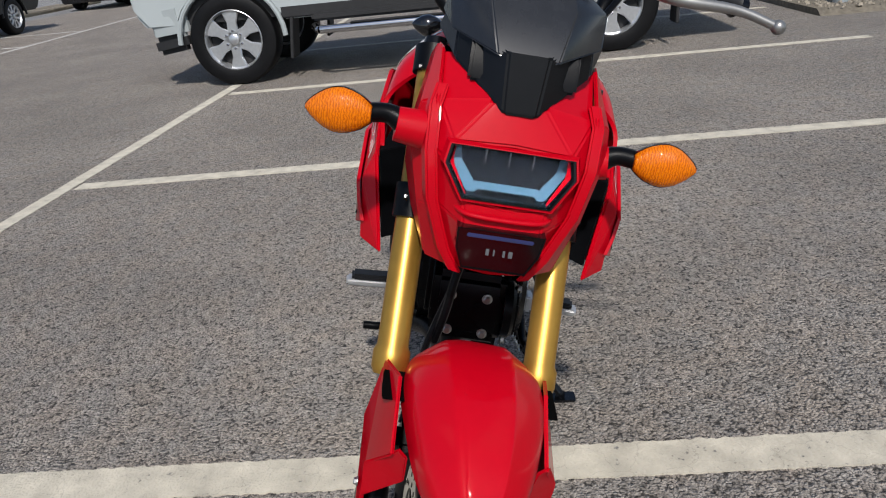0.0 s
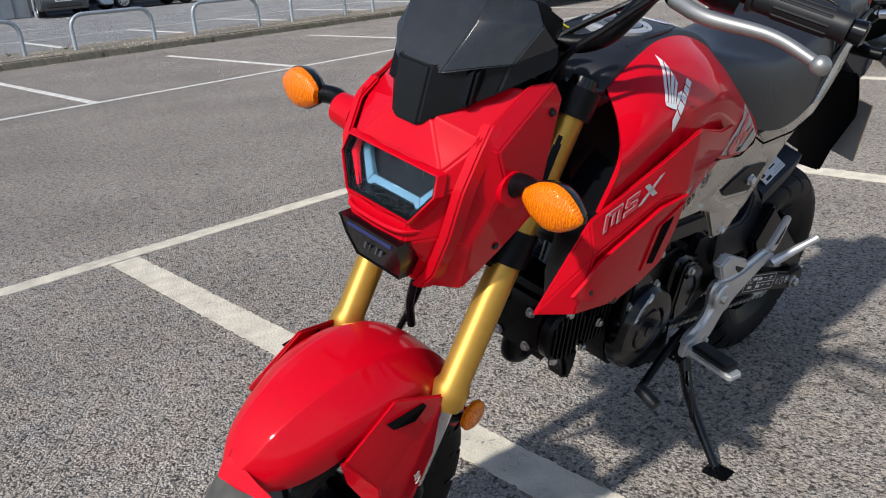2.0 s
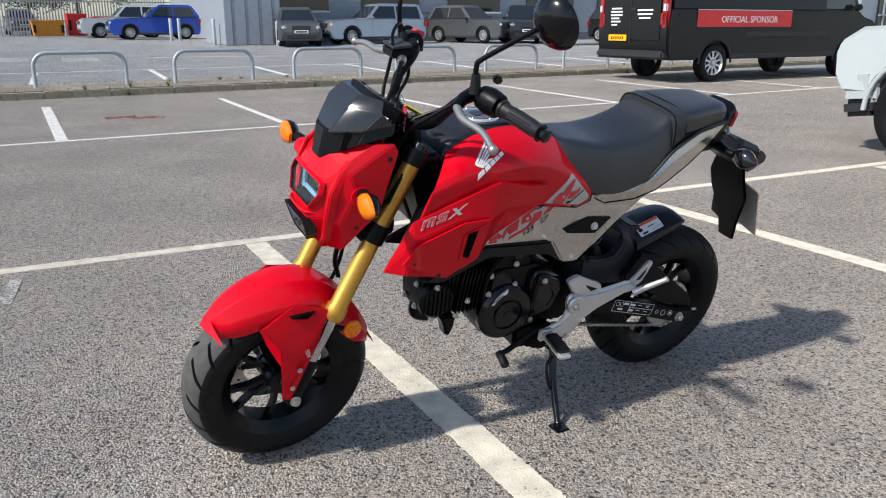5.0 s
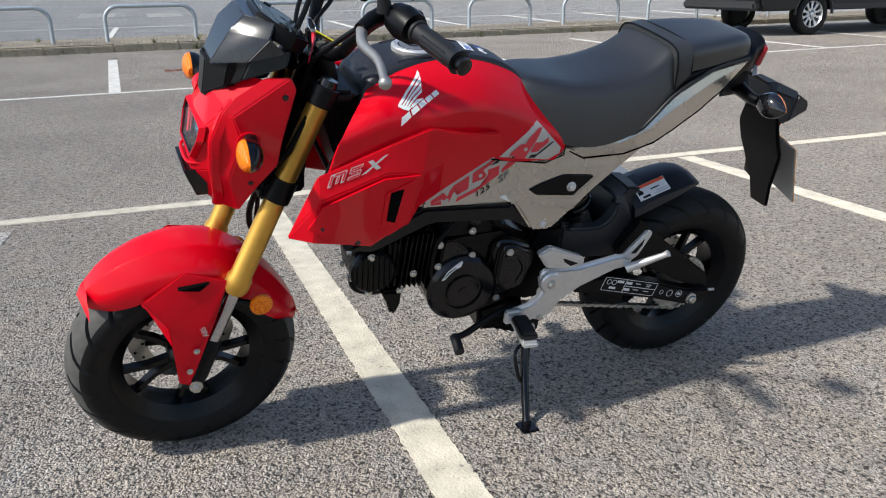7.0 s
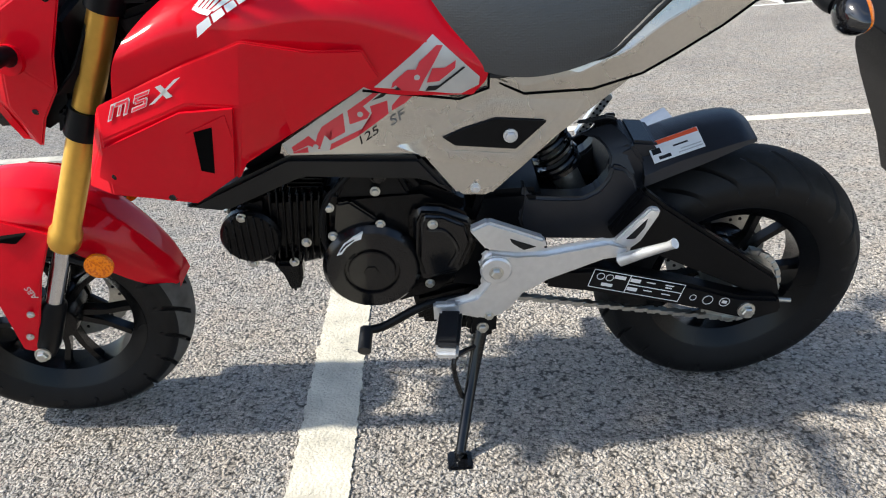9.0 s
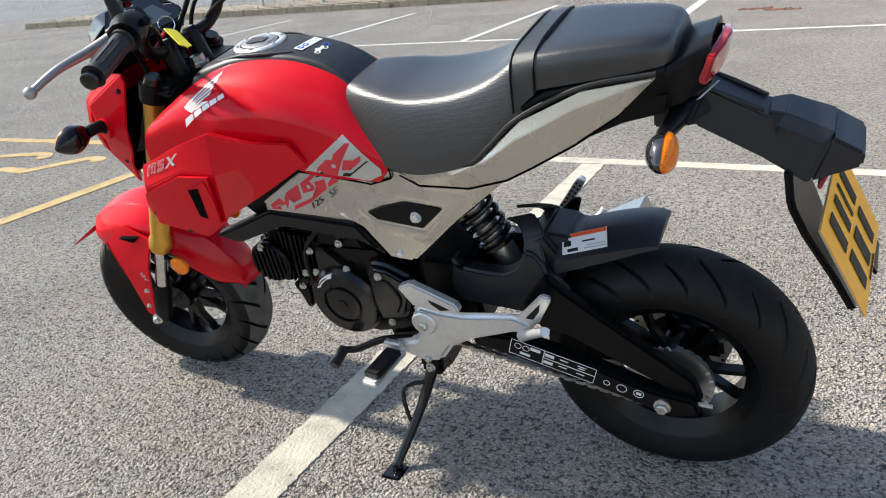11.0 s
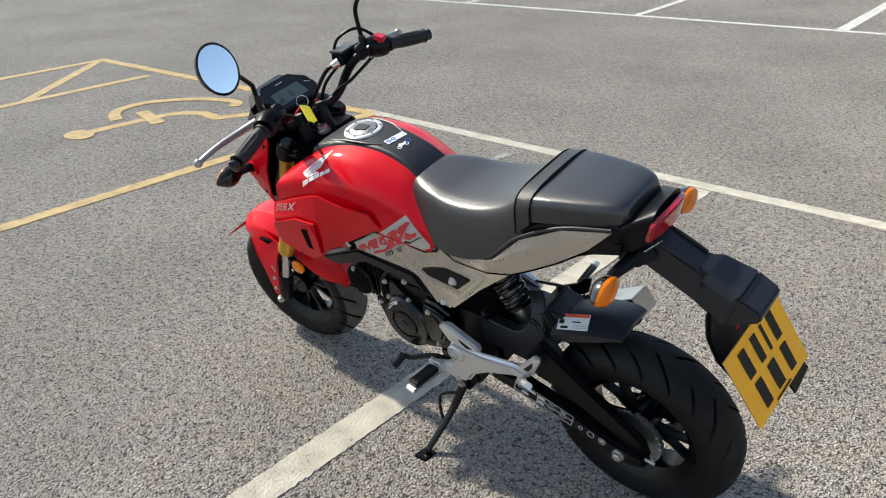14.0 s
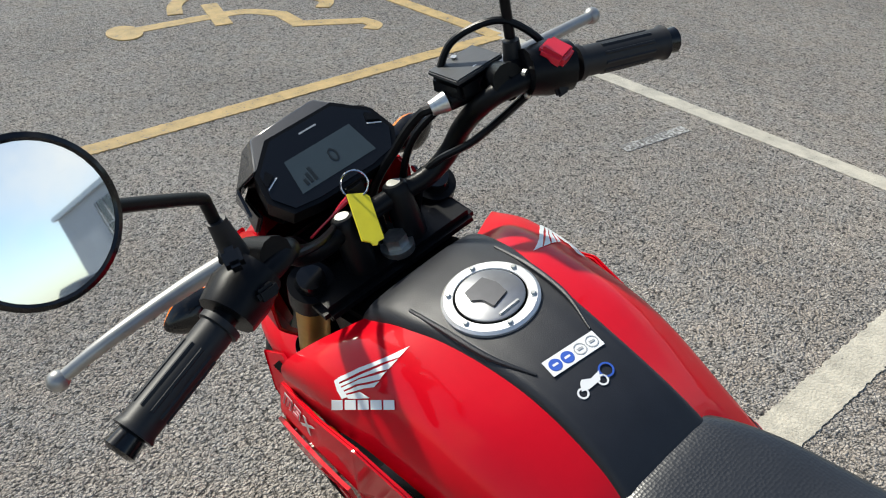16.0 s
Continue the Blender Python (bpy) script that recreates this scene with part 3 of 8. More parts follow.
def tyre_mesh(R, W, m=36, blocks=20, front=True):
    """A round-shouldered tyre; its rings slant with the grooves that are sunk into the tread."""
    half, steps = W / 2, 24
    n = blocks * steps
    section = spline([(0.150, half * 0.70, 0), (0.162, half * 0.84, 0), (0.19, half * 1.0, 0), (R - 0.030, half * 0.94, 0), (R - 0.010, half * 0.62, 0), (R - 0.0015, half * 0.25, 0), (R, 0, 0)], m // 2 + 1)
    full = [(p.x, p.y) for p in section] + [(p.x, -p.y) for p in section[-2::-1]]
    slant = (0.9 if front else -1.1) * 2 * math.pi / blocks
    bm = bmesh.new()
    rings, dull = [], set()
    for k in range(n):
        ring = []
        for r, y in full:
            u = abs(y) / half
            a = 2 * math.pi * k / n - slant * min(u, 1.0) ** 1.3
            block = (k + (steps // 2 if y > 0 else 0)) % (2 * steps)
            reach = 0.15 if block < steps else 0.42
            sunk = block % steps < 3 and r > R - 0.050 and u > reach
            if sunk:
                r -= 0.009
            vert = bm.verts.new((r * math.cos(a), y, r * math.sin(a)))
            if sunk or u > 0.90 or r < R - 0.045:
                dull.add(vert)
            ring.append(vert)
        rings.append(ring)
    c = len(full)
    for k in range(n):
        a, b = rings[k], rings[(k + 1) % n]
        for j in range(c - 1):
            f = bm.faces.new((a[j], a[j + 1], b[j + 1], b[j]))
            f.material_index = 0 if any(v in dull for v in f.verts) else 1
        bm.faces.new((a[c - 1], a[0], b[0], b[c - 1]))
    return bm


def wheel(at, R, W, front):
    hub = thing("wheel", Matrix.Identity(4), "black alloy wheel with forked spokes", "")
    hub.parent = moto
    hub.matrix_basis = pose(*at)
    part("tyre", tyre_mesh(R, W, front=front), RUBBER, hub, "black rubber tyre with grooved tread", 30).data.materials.append(DUSTY_TREAD if front else TREAD)
    w = W * 0.37
    part("rim", lathe([(0.157, w + 0.004), (0.160, w), (0.153, w - 0.004), (0.147, w - 0.010), (0.137, w - 0.016), (0.134, 0.012), (0.134, -0.012), (0.137, -w + 0.016), (0.147, -w + 0.010), (0.153, -w + 0.004), (0.160, -w), (0.157, -w - 0.004), (0.146, -w + 0.004), (0.130, -w + 0.018), (0.129, 0), (0.130, w - 0.018), (0.146, w - 0.004)], 72, closed=True), RIM_BLACK, hub)
    part("hub", rounded(lathe([(0.036, -w + 0.004), (0.040, -0.02), (0.040, 0.02), (0.036, w - 0.004)], 32), 0.003), RIM_BLACK, hub)
    first = None
    for k in range(5):
        if first is None:
            bm = bmesh.new()
            for s in (-1, 1):
                prism([(0.030, s * 0.006 - 0.007), (0.030, s * 0.006 + 0.007), (0.080, s * 0.014 + 0.0055), (0.138, s * 0.036 + 0.006), (0.138, s * 0.036 - 0.006), (0.080, s * 0.014 - 0.0055)], -0.010, 0.010, 0, bm=bm)
            first = part("spoke", bm, RIM_BLACK, hub)
            turned = first
        else:
            turned = again(first)
        turned.matrix_basis = pose(0, 0.004, 0, 0, 72 * k + 20, 0)
    r = 0.110 if front else 0.095
    bm = bmesh.new()
    n = 60
    rings = []
    for y in (-0.0025, 0.0025):
        for rad in (r, r * 0.66):
            rings.append([bm.verts.new(((rad + (0.0022 * math.cos(10 * 2 * math.pi * k / n) if rad == r else 0)) * math.cos(2 * math.pi * k / n), y, rad * math.sin(2 * math.pi * k / n))) for k in range(n)])
    for a, b in ((0, 1), (1, 3), (3, 2), (2, 0)):
        for k in range(n):
            bm.faces.new((rings[a][k], rings[b][k], rings[b][(k + 1) % n], rings[a][(k + 1) % n]))
    put(part("brake_disc", bm, STEEL, hub, "drilled steel brake disc"), 0, -0.052, 0)
    bm = bmesh.new()
    for k in range(30):
        a, rad = 2 * math.pi * k / 30, r * (0.74 + 0.09 * (k % 3))
        moved(bm_hole := lathe([(0.0034, -0.0034), (0.0034, 0.0034)], 8), pose(rad * math.cos(a), 0, rad * math.sin(a)))
        me = bpy.data.meshes.new("hole")
        bm_hole.to_mesh(me), bm.from_mesh(me), bm_hole.free()
        bpy.data.meshes.remove(me)
    put(part("disc_holes", bm, DARK_INK, hub), 0, -0.052, 0)
    bm = lathe([(0.040, -0.004), (0.040, 0.006), (0.030, 0.006)], 24)
    for k in range(5):
        me = bpy.data.meshes.new("arm")
        arm = moved(prism([(0.034, -0.013), (r * 0.70, -0.006), (r * 0.70, 0.006), (0.034, 0.013)], -0.003, 0.003), pose(0, 0, 0, 0, 72 * k, 0))
        arm.to_mesh(me), bm.from_mesh(me), arm.free()
        bpy.data.meshes.remove(me)
    put(part("disc_carrier", bm, RIM_BLACK, hub), 0, -0.05, 0)
    if not front:
        teeth = bmesh.new()
        prism([((0.078 if k % 2 else 0.071) * math.cos(k * math.pi / 34), (0.078 if k % 2 else 0.071) * math.sin(k * math.pi / 34)) for k in range(68)], 0.058, 0.064, bm=teeth)
        part("sprocket", teeth, STEEL, hub, "toothed steel sprocket")
    return hub


wheel(FRONT, 0.2365, 0.122, True)
wheel(REAR, 0.2435, 0.132, False)

# fork, from the top clamp down to the axle
TOP, FOOT = Vector((0.936, 0, 0.865)), Vector((1.224, 0, 0.236))


def along(z, y=0.0):
    p = TOP.lerp(FOOT, (TOP.z - z) / (TOP.z - FOOT.z))
    return Vector((p.x, y, p.z))


AXIS = (FOOT - TOP).normalized()
for side in (1, -1):
    y = 0.097 if side > 0 else -0.106
    leg = thing("fork_leg", Matrix.Identity(4), "gold fork leg with a chrome slider", "")
    leg.parent = moto
    part("outer_tube", tube([along(0.825, y), along(0.475, y), along(0.468, y), along(0.448, y), along(0.440, y)], [0.0205, 0.0215, 0.0255, 0.0255, 0.022], 28), GOLD, leg, "gold anodised tube")
    part("slider", tube([along(0.445, y), along(0.31, y)], 0.0155, 20), CHROME, leg, "bright chrome slider")
    part("fork_foot", rounded(tube([along(0.335, y), along(0.325, y), along(0.25, y), along(0.222, y)], [0.0165, 0.022, 0.023, 0.018], 16), 0.002), BLACK, leg)
    part("clamp_ring", tube([along(0.675, y), along(0.633, y)], 0.0265, 24), BLACK, leg)
    part("upper_clamp_ring", tube([along(0.848, y), along(0.815, y)], 0.027, 24), BLACK, leg)
    part("fork_cap", tube([along(0.860, y), along(0.847, y)], [0.016, 0.019], 18), GLOSS_BLACK, leg)
    bolt(moto, 1.224, 0.120 * side, 0.2365, 0.010, side)
    disc = part("reflector", rounded(lathe([(0.023, 0), (0.023, 0.006), (0.018, 0.009)], 26), 0.001), AMBER, moto, "round amber reflector")
    put(disc, 1.082, 0.110 * side if side > 0 else -0.119, 0.405, 0, 0, 0)
    part("reflector_bracket", tube([along(0.42, y), (1.085, 0.106 * side, 0.40)], 0.007, 8), BLACK, moto)
part("axle", tube([(1.223, -0.115, 0.2365), (1.223, 0.115, 0.2365)], 0.009, 14), STEEL, moto)
part("lower_yoke", rounded(prism([(1.075, 0.633), (1.065, 0.672), (0.985, 0.680), (0.985, 0.640)], -0.098, 0.098), 0.006), BLACK, moto)
part("top_yoke", prism([(0.965, 0.822), (0.958, 0.843), (0.895, 0.840), (0.893, 0.820)], -0.112, 0.112, 0.007), BLACK, moto)
part("steering_head", tube([(0.95, 0, 0.84), (1.02, 0, 0.65)], 0.03, 18), BLACK, moto)
part("caliper", rounded(prism([(1.13, 0.29), (1.165, 0.345), (1.135, 0.372), (1.085, 0.325), (1.10, 0.29)], -0.085, -0.035), 0.008), BLACK, moto, "black brake caliper")
part("brake_hose", tube([(1.13, -0.08, 0.36), (1.07, -0.06, 0.46), (1.055, -0.03, 0.58), (1.04, -0.04, 0.68)], 0.005, 8, 20), BLACK, moto)
part("sensor_cable", tube([(1.02, 0.0, 0.66), (1.062, -0.03, 0.58), (1.075, -0.04, 0.52), (1.06, -0.05, 0.46)], 0.0065, 8, 20), BLACK, moto)

# front mudguard
def mudguard():
    rows = []
    stations = ((45, 0.262, 0.028), (53, 0.274, 0.052), (64, 0.283, 0.066), (78, 0.288, 0.076), (92, 0.290, 0.082), (105, 0.287, 0.082), (118, 0.275, 0.076), (135, 0.259, 0.070), (155, 0.252, 0.058), (167, 0.248, 0.036))
    for u, drop in ((0.0, 0.0), (0.46, 0.002), (0.58, 0.006), (0.90, 0.030), (1.0, 0.050), (1.03, 0.072)):
        line = []
        for a, r, w in stations:
            fade = 0.45 if a < 50 or a > 165 else 1.0
            rr = r - drop * fade * (1.0 if 60 < a < 150 else 0.75)
            line.append((FRONT[0] + rr * math.cos(radians(a)), u * w * 1.24 - 0.014, FRONT[2] + rr * math.sin(radians(a))))
        rows.append(line)
    full = [[(x, -y, z) for x, y, z in r] for r in rows[:0:-1]] + rows
    return sheet(full, 44, 34, 0.003)


fender = part("front_mudguard", mudguard(), RED, moto, "glossy red front mudguard", 50)
for side in (1, -1):
    blade = facets([(1.305, 0.088, 0.440), (1.262, 0.114, 0.392), (1.254, 0.114, 0.246), (1.232, 0.115, 0.236), (1.172, 0.119, 0.400), (1.140, 0.104, 0.470), (1.22, 0.088, 0.496)], [(0, 1, 5, 6), (1, 2, 3, 4, 5)], 0.005, 0.003)
    for v in blade.verts:
        v.co.y += 0.010 if side < 0 else 0.0
    part("mudguard_stay", flipped(blade) if side < 0 else blade, RED, moto, "red mudguard side plate")
    web = facets([(1.302, 0.090, 0.446), (1.262, 0.116 if side > 0 else 0.126, 0.392), (1.256, 0.114 if side > 0 else 0.124, 0.335), (1.282, 0.076, 0.385), (1.298, 0.078, 0.432)], [(0, 1, 3, 4), (1, 2, 3)], 0.004, 0.002)
    part("stay_web", flipped(web) if side < 0 else web, RED, moto)
    slot = prism([(1.236, 0.468), (1.176, 0.474), (1.196, 0.458)], 0.086, 0.1055 if side > 0 else 0.1155, 0.001)
    part("slot", flipped(slot) if side < 0 else slot, HOLLOW_SHADE, moto)
    for x, z in ((1.215, 0.325), (1.232, 0.277)):
        bolt(moto, x, 0.1175 if side > 0 else -0.1275, z, 0.0048, side)
    word = lettering("ABS", 0.015, plane_at((1.197, 0.1215 if side > 0 else -0.1315, 0.372), (0.25, 0, 0.95), (1 * side, 0, -0.25 * side)))
    part("lettering", word, SILVER_INK, moto, "small silver letters")

# nose cowl round the lamps
def nose():
    P = [(1.150, 0, 0.612), (1.147, 0.040, 0.615), (1.170, 0, 0.634), (1.168, 0.033, 0.637), (1.186, 0.047, 0.687), (1.189, 0, 0.687), (1.186, 0, 0.714), (1.182, 0.050, 0.718), (1.167, 0.075, 0.757),
         (1.160, 0.071, 0.780), (1.166, 0, 0.785), (1.146, 0, 0.822), (1.140, 0.030, 0.830), (1.140, 0.058, 0.632), (1.148, 0.082, 0.700), (1.146, 0.092, 0.765), (1.124, 0.094, 0.818), (1.085, 0.076, 0.872), (1.05, 0.096, 0.866)]
    F = [(0, 1, 3, 2), (1, 13, 3), (3, 13, 14, 4), (4, 7, 6, 5), (4, 14, 7), (7, 14, 8), (8, 14, 15), (8, 15, 9), (9, 15, 16), (9, 16, 12), (9, 12, 11, 10), (12, 16, 18, 17)]
    n = len(P)
    idx = {}
    pts = list(P)
    for i, (x, y, z) in enumerate(P):
        if y == 0:
            idx[i] = i
        else:
            idx[i] = len(pts)
            pts.append((x, -y, z))
    bm = bmesh.new()
    v = [bm.verts.new(p) for p in pts]
    for f in F:
        bm.faces.new([v[i] for i in f])
        bm.faces.new([v[idx[i]] for i in f[::-1]])
    bmesh.ops.recalc_face_normals(bm, faces=bm.faces)
    if sum(f.normal.x * f.calc_area() for f in bm.faces) < 0:
        bmesh.ops.reverse_faces(bm, faces=bm.faces)
    bmesh.ops.solidify(bm, geom=bm.faces[:], thickness=0.012)
    bmesh.ops.recalc_face_normals(bm, faces=bm.faces)
    return rounded(bm, 0.0028, 2, 12)


part("nose_cowl", nose(), RED, moto, "glossy red cowl round the headlamp", 14)
for side in (1, -1):
    wing = facets([(1.149, 0.043, 0.613), (1.158, 0.084, 0.698), (1.156, 0.094, 0.765), (1.136, 0.096, 0.822), (1.055, 0.098, 0.872), (1.012, 0.104, 0.871), (1.004, 0.112, 0.852), (1.035, 0.126, 0.765), (1.046, 0.126, 0.716), (1.082, 0.110, 0.668), (1.112, 0.084, 0.612), (1.105, 0.124, 0.770), (1.128, 0.104, 0.690), (1.118, 0.116, 0.812)],
                  [(0, 1, 12, 10), (1, 2, 11, 12), (2, 3, 13, 11), (10, 12, 9), (12, 11, 8, 9), (13, 3, 4, 5), (13, 5, 6, 7), (13, 7, 11), (7, 8, 11)], 0.005, 0.0025)
    part("side_cowl", flipped(wing) if side < 0 else wing, RED, moto, "glossy red side cowl", 14)
    for x, y, z in ((1.088, 0.112, 0.680), (1.022, 0.117, 0.838)):
        bolt(moto, x, y * side, z, 0.0042, side, GLOSS_BLACK)
    inner = facets([(1.06, 0.108, 0.70), (1.02, 0.116, 0.74), (0.985, 0.112, 0.80), (0.975, 0.10, 0.76), (1.0, 0.09, 0.70)], [(0, 1, 2, 3, 4)], 0.01, 0.002)
    part("cowl_stay", flipped(inner) if side < 0 else inner, BLACK, moto)
part("chin_rib", tube([(1.166, -0.060, 0.705), (1.1885, -0.043, 0.703), (1.1925, 0, 0.702), (1.1885, 0.043, 0.703), (1.166, 0.060, 0.705)], 0.0034, 10, 30), RED, moto)
RIM = [(1.112, 0.094, 0.838), (1.134, 0.100, 0.815), (1.155, 0.098, 0.765), (1.157, 0.088, 0.705), (1.150, 0.064, 0.640), (1.150, 0.044, 0.610)]
for side in (1, -1):
    rim = facets([(x + 0.004, y - 0.009, z) for x, y, z in RIM] + [(x + 0.002, y + 0.005, z) for x, y, z in RIM] + [(x - 0.016, y + 0.011, z) for x, y, z in RIM], [(k, k + 1, k + 7, k + 6) for k in range(5)] + [(k + 6, k + 7, k + 13, k + 12) for k in range(5)], 0.006, 0.0025)
    part("cowl_rim", flipped(rim) if side < 0 else rim, RED, moto, "raised red rim of the cowl", 30)
part("lamp_bowl", prism([(1.105, 0.632), (1.120, 0.640), (1.132, 0.700), (1.118, 0.776), (1.07, 0.81), (1.03, 0.80), (1.05, 0.66)], -0.080, 0.080, 0.008), BLACK, moto)


def lamp(outline, x_of, depth, name, label):
    """A lamp behind a clear lens; the outline gives y and z of its left half, top to bottom."""
    root = thing(name, Matrix.Identity(4), label, "")
    root.parent = moto
    ring = [(y, z) for y, z in outline] + [(-y, z) for y, z in outline[::-1]]
    def solid(scale, x0, x1):
        cz = sum(z for _, z in ring) / len(ring)
        bm = bmesh.new()
        pts = [(y * scale, cz + (z - cz) * scale) for y, z in ring]
        a, b = [bm.verts.new((x_of(z) + x0, y, z)) for y, z in pts], [bm.verts.new((x_of(z) + x1, y, z)) for y, z in pts]
        bm.faces.new(a), bm.faces.new(b[::-1])
        for i in range(len(a)):
            j = (i + 1) % len(a)
            bm.faces.new((a[i], b[i], b[j], a[j]))
        return rounded(bm, 0.0015, 2)
    part("housing", solid(1.05, -depth - 0.012, -depth), GLOSS_BLACK, root)
    tunnel = bmesh.new()
    cz = sum(z for _, z in ring) / len(ring)
    loops = [[tunnel.verts.new((x_of(z) + x, y * k, cz + (z - cz) * k)) for y, z in ring] for x, k in ((0.0005, 1.0), (-0.004, 0.965), (-depth, 0.98), (-depth, 1.04), (0.0005, 1.035))]
    for a, b in zip(loops, loops[1:] + loops[:1]):
        for i in range(len(a)):
            j = (i + 1) % len(a)
            tunnel.faces.new((a[i], b[i], b[j], a[j]))
    part("bezel", tunnel, GLOSS_BLACK, root)
    if name == "headlamp":
        lip = bmesh.new()
        loops = [[lip.verts.new((x_of(z) + x, y * k, cz + (z - cz) * (1 + (k - 1) * 1.5))) for y, z in ring] for x, k in ((-0.004, 1.035), (0.0030, 1.04), (0.0026, 1.07), (-0.009, 1.12))]
        for a, b in zip(loops, loops[1:]):
            for i in range(len(a)):
                j = (i + 1) % len(a)
                lip.faces.new((a[i], b[i], b[j], a[j]))
        part("surround", rounded(lip, 0.0015, 2), RED, root, "glossy red lamp surround")
    lens = part("lens", solid(0.99, -0.005, -0.001), CLEAR if name == "headlamp" else GLOSS_BLACK, root, "clear lens" if name == "headlamp" else "smoked dark lens")
    lens.visible_shadow = name != "headlamp"
    return root


hl = lamp([(0.071, 0.778), (0.075, 0.757), (0.051, 0.721)], lambda z: 1.166 + (0.780 - z) * 0.33, 0.034, "headlamp", "clear headlamp with a pale blue light guide")
fl = lamp([(0.051, 0.689), (0.049, 0.66), (0.038, 0.631)], lambda z: 1.199 - (0.687 - z) * 0.36, 0.024, "lower_lamp", "dark lower lamp behind a smoked lens")
for s in (1, -1):
    bm = facets([(1.142, 0.069 * s, 0.774), (1.143, 0.060 * s, 0.772), (1.148, 0.058 * s, 0.757), (1.156, 0.040 * s, 0.735), (1.160, 0.048 * s, 0.722), (1.148, 0.071 * s, 0.757)], [(0, 1, 2, 5), (2, 3, 4, 5)], 0.008, 0.001)
    part("light_guide", bm, PALE_BLUE, hl, "pale blue light guide")
bm = facets([(1.160, -0.048, 0.722), (1.156, -0.040, 0.735), (1.156, 0.040, 0.735), (1.160, 0.048, 0.722)], [(0, 1, 2, 3)], 0.008, 0.001)
part("light_guide", bm, PALE_BLUE, hl, "pale blue light guide")
part("inner_shelf", box(0.02, 0.074, 0.008, 0.002, (1.156, 0, 0.7225)), GLOSS_BLACK, hl)
for y in (-0.043, -0.0145, 0.0145, 0.043):
    part("reflector_cell", box(0.012, 0.024, 0.024, 0.003, (1.128, y, 0.757), pose(0, 0, 0, 0, 24, 0)), GLOSS_BLACK, hl)
    part("cell_edge", box(0.010, 0.026, 0.0018, 0, (1.136, y, 0.744)), CHROME, hl)
for y in (-0.029, 0.0, 0.029):
    part("cell_divider", box(0.014, 0.0016, 0.028, 0, (1.134, y, 0.758)), CHROME, hl)
part("tinted_brow", box(0.004, 0.080, 0.007, 0.001, (1.1952, 0, 0.6815), pose(0, 0, 0, 0, -20, 0)), BLUE_GLASS, fl, "deep blue upper edge")
for y, w in ((-0.012, 0.004), (-0.004, 0.002), (0.008, 0.003), (0.016, 0.005)):
    part("cell_edge", box(0.003, w, 0.014, 0.0005, (1.1885, y, 0.662), pose(0, 0, 0, 0, -20, 0)), CAP_DARK, fl)

# smoked wind visor and its insert
half = [(1.153, 0.020, 0.818), (1.143, 0.025, 0.888), (1.074, 0.084, 0.903), (1.094, 0.084, 0.864), (1.01, 0.098, 0.916), (1.02, 0.108, 0.891)]
part("visor_insert", facets(half + [(x, -y, z) for x, y, z in half], [(0, 1, 7, 6), (0, 3, 2, 1), (3, 5, 4, 2), (6, 7, 8, 9), (9, 8, 10, 11)], 0.006, 0.004), INSERT, moto, "black satin insert", 20)
visor = facets([(1.138, 0.036, 0.882), (1.138, -0.036, 0.882), (1.104, 0.052, 0.940), (1.104, -0.052, 0.940), (1.076, 0.046, 0.966), (1.076, -0.046, 0.966), (1.085, 0.092, 0.898), (1.085, -0.092, 0.898), (1.045, 0.098, 0.938), (1.045, -0.098, 0.938), (1.030, 0.074, 0.956), (1.030, -0.074, 0.956), (1.02, 0.105, 0.912), (1.02, -0.105, 0.912)],
               [(0, 2, 3, 1), (2, 4, 5, 3), (0, 6, 8, 2), (1, 3, 9, 7), (2, 8, 10, 4), (3, 5, 11, 9), (6, 12, 8), (7, 9, 13), (4, 10, 11, 5)], 0.004, 0.004)
part("visor_backing", prism([(1.122, 0.845), (1.112, 0.885), (1.062, 0.948), (1.03, 0.936), (1.04, 0.86)], -0.066, 0.066, 0.004), BLACK, moto)
part("wind_visor", visor, VISOR, moto, "smoked black wind visor")


def indicator(x, y, z, facing, root_x, root_y, root_z):
    """A pointed amber turn signal on a black stalk; facing 1: ahead, -1: behind."""
    s = 1 if y > 0 else -1
    unit = thing("turn_signal", Matrix.Identity(4), "pointed amber turn signal on a black stalk", "")
    unit.parent = moto
    unit.matrix_basis = pose(x, y, z)
    L = [(-0.040, 0.010, 0.011), (-0.025, 0.021, 0.018), (-0.004, 0.027, 0.023), (0.014, 0.023, 0.020), (0.030, 0.012, 0.012), (0.038, 0.003, 0.005)]
    def half(sign, deep):
        bm = bmesh.new()
        rings = []
        for yy, h, d in ((p.x, p.y, p.z) for p in spline(L, 14)):
            rings.append([bm.verts.new((sign * facing * d * deep * math.sin(a) ** 0.8, yy * s, -h * math.cos(a))) for a in (math.pi * k / 10 for k in range(11))])
        for a, b in zip(rings, rings[1:]):
            for j in range(10):
                bm.faces.new((a[j], b[j], b[j + 1], a[j + 1]))
            bm.faces.new((a[10], b[10], b[0], a[0]))
        bm.faces.new(rings[0]), bm.faces.new(rings[-1])
        return bm
    part("lens", half(1, 0.75), AMBER, unit, "amber lens", 60)
    shell = part("shell", half(-1, 1.2), SIGNAL_SHELL if facing < 0 else GLOSS_BLACK, unit, "", 60)
    shell.scale = (1, 1.03, 1.04)
    part("stalk", tube([(root_x - x, root_y - y, root_z - z), ((root_x - x) * 0.3 - facing * 0.012, -0.060 * s, 0.0), (-facing * 0.010, -0.036 * s, 0)], [0.017, 0.012, 0.012], 14, 8), BLACK, unit)
    return unit


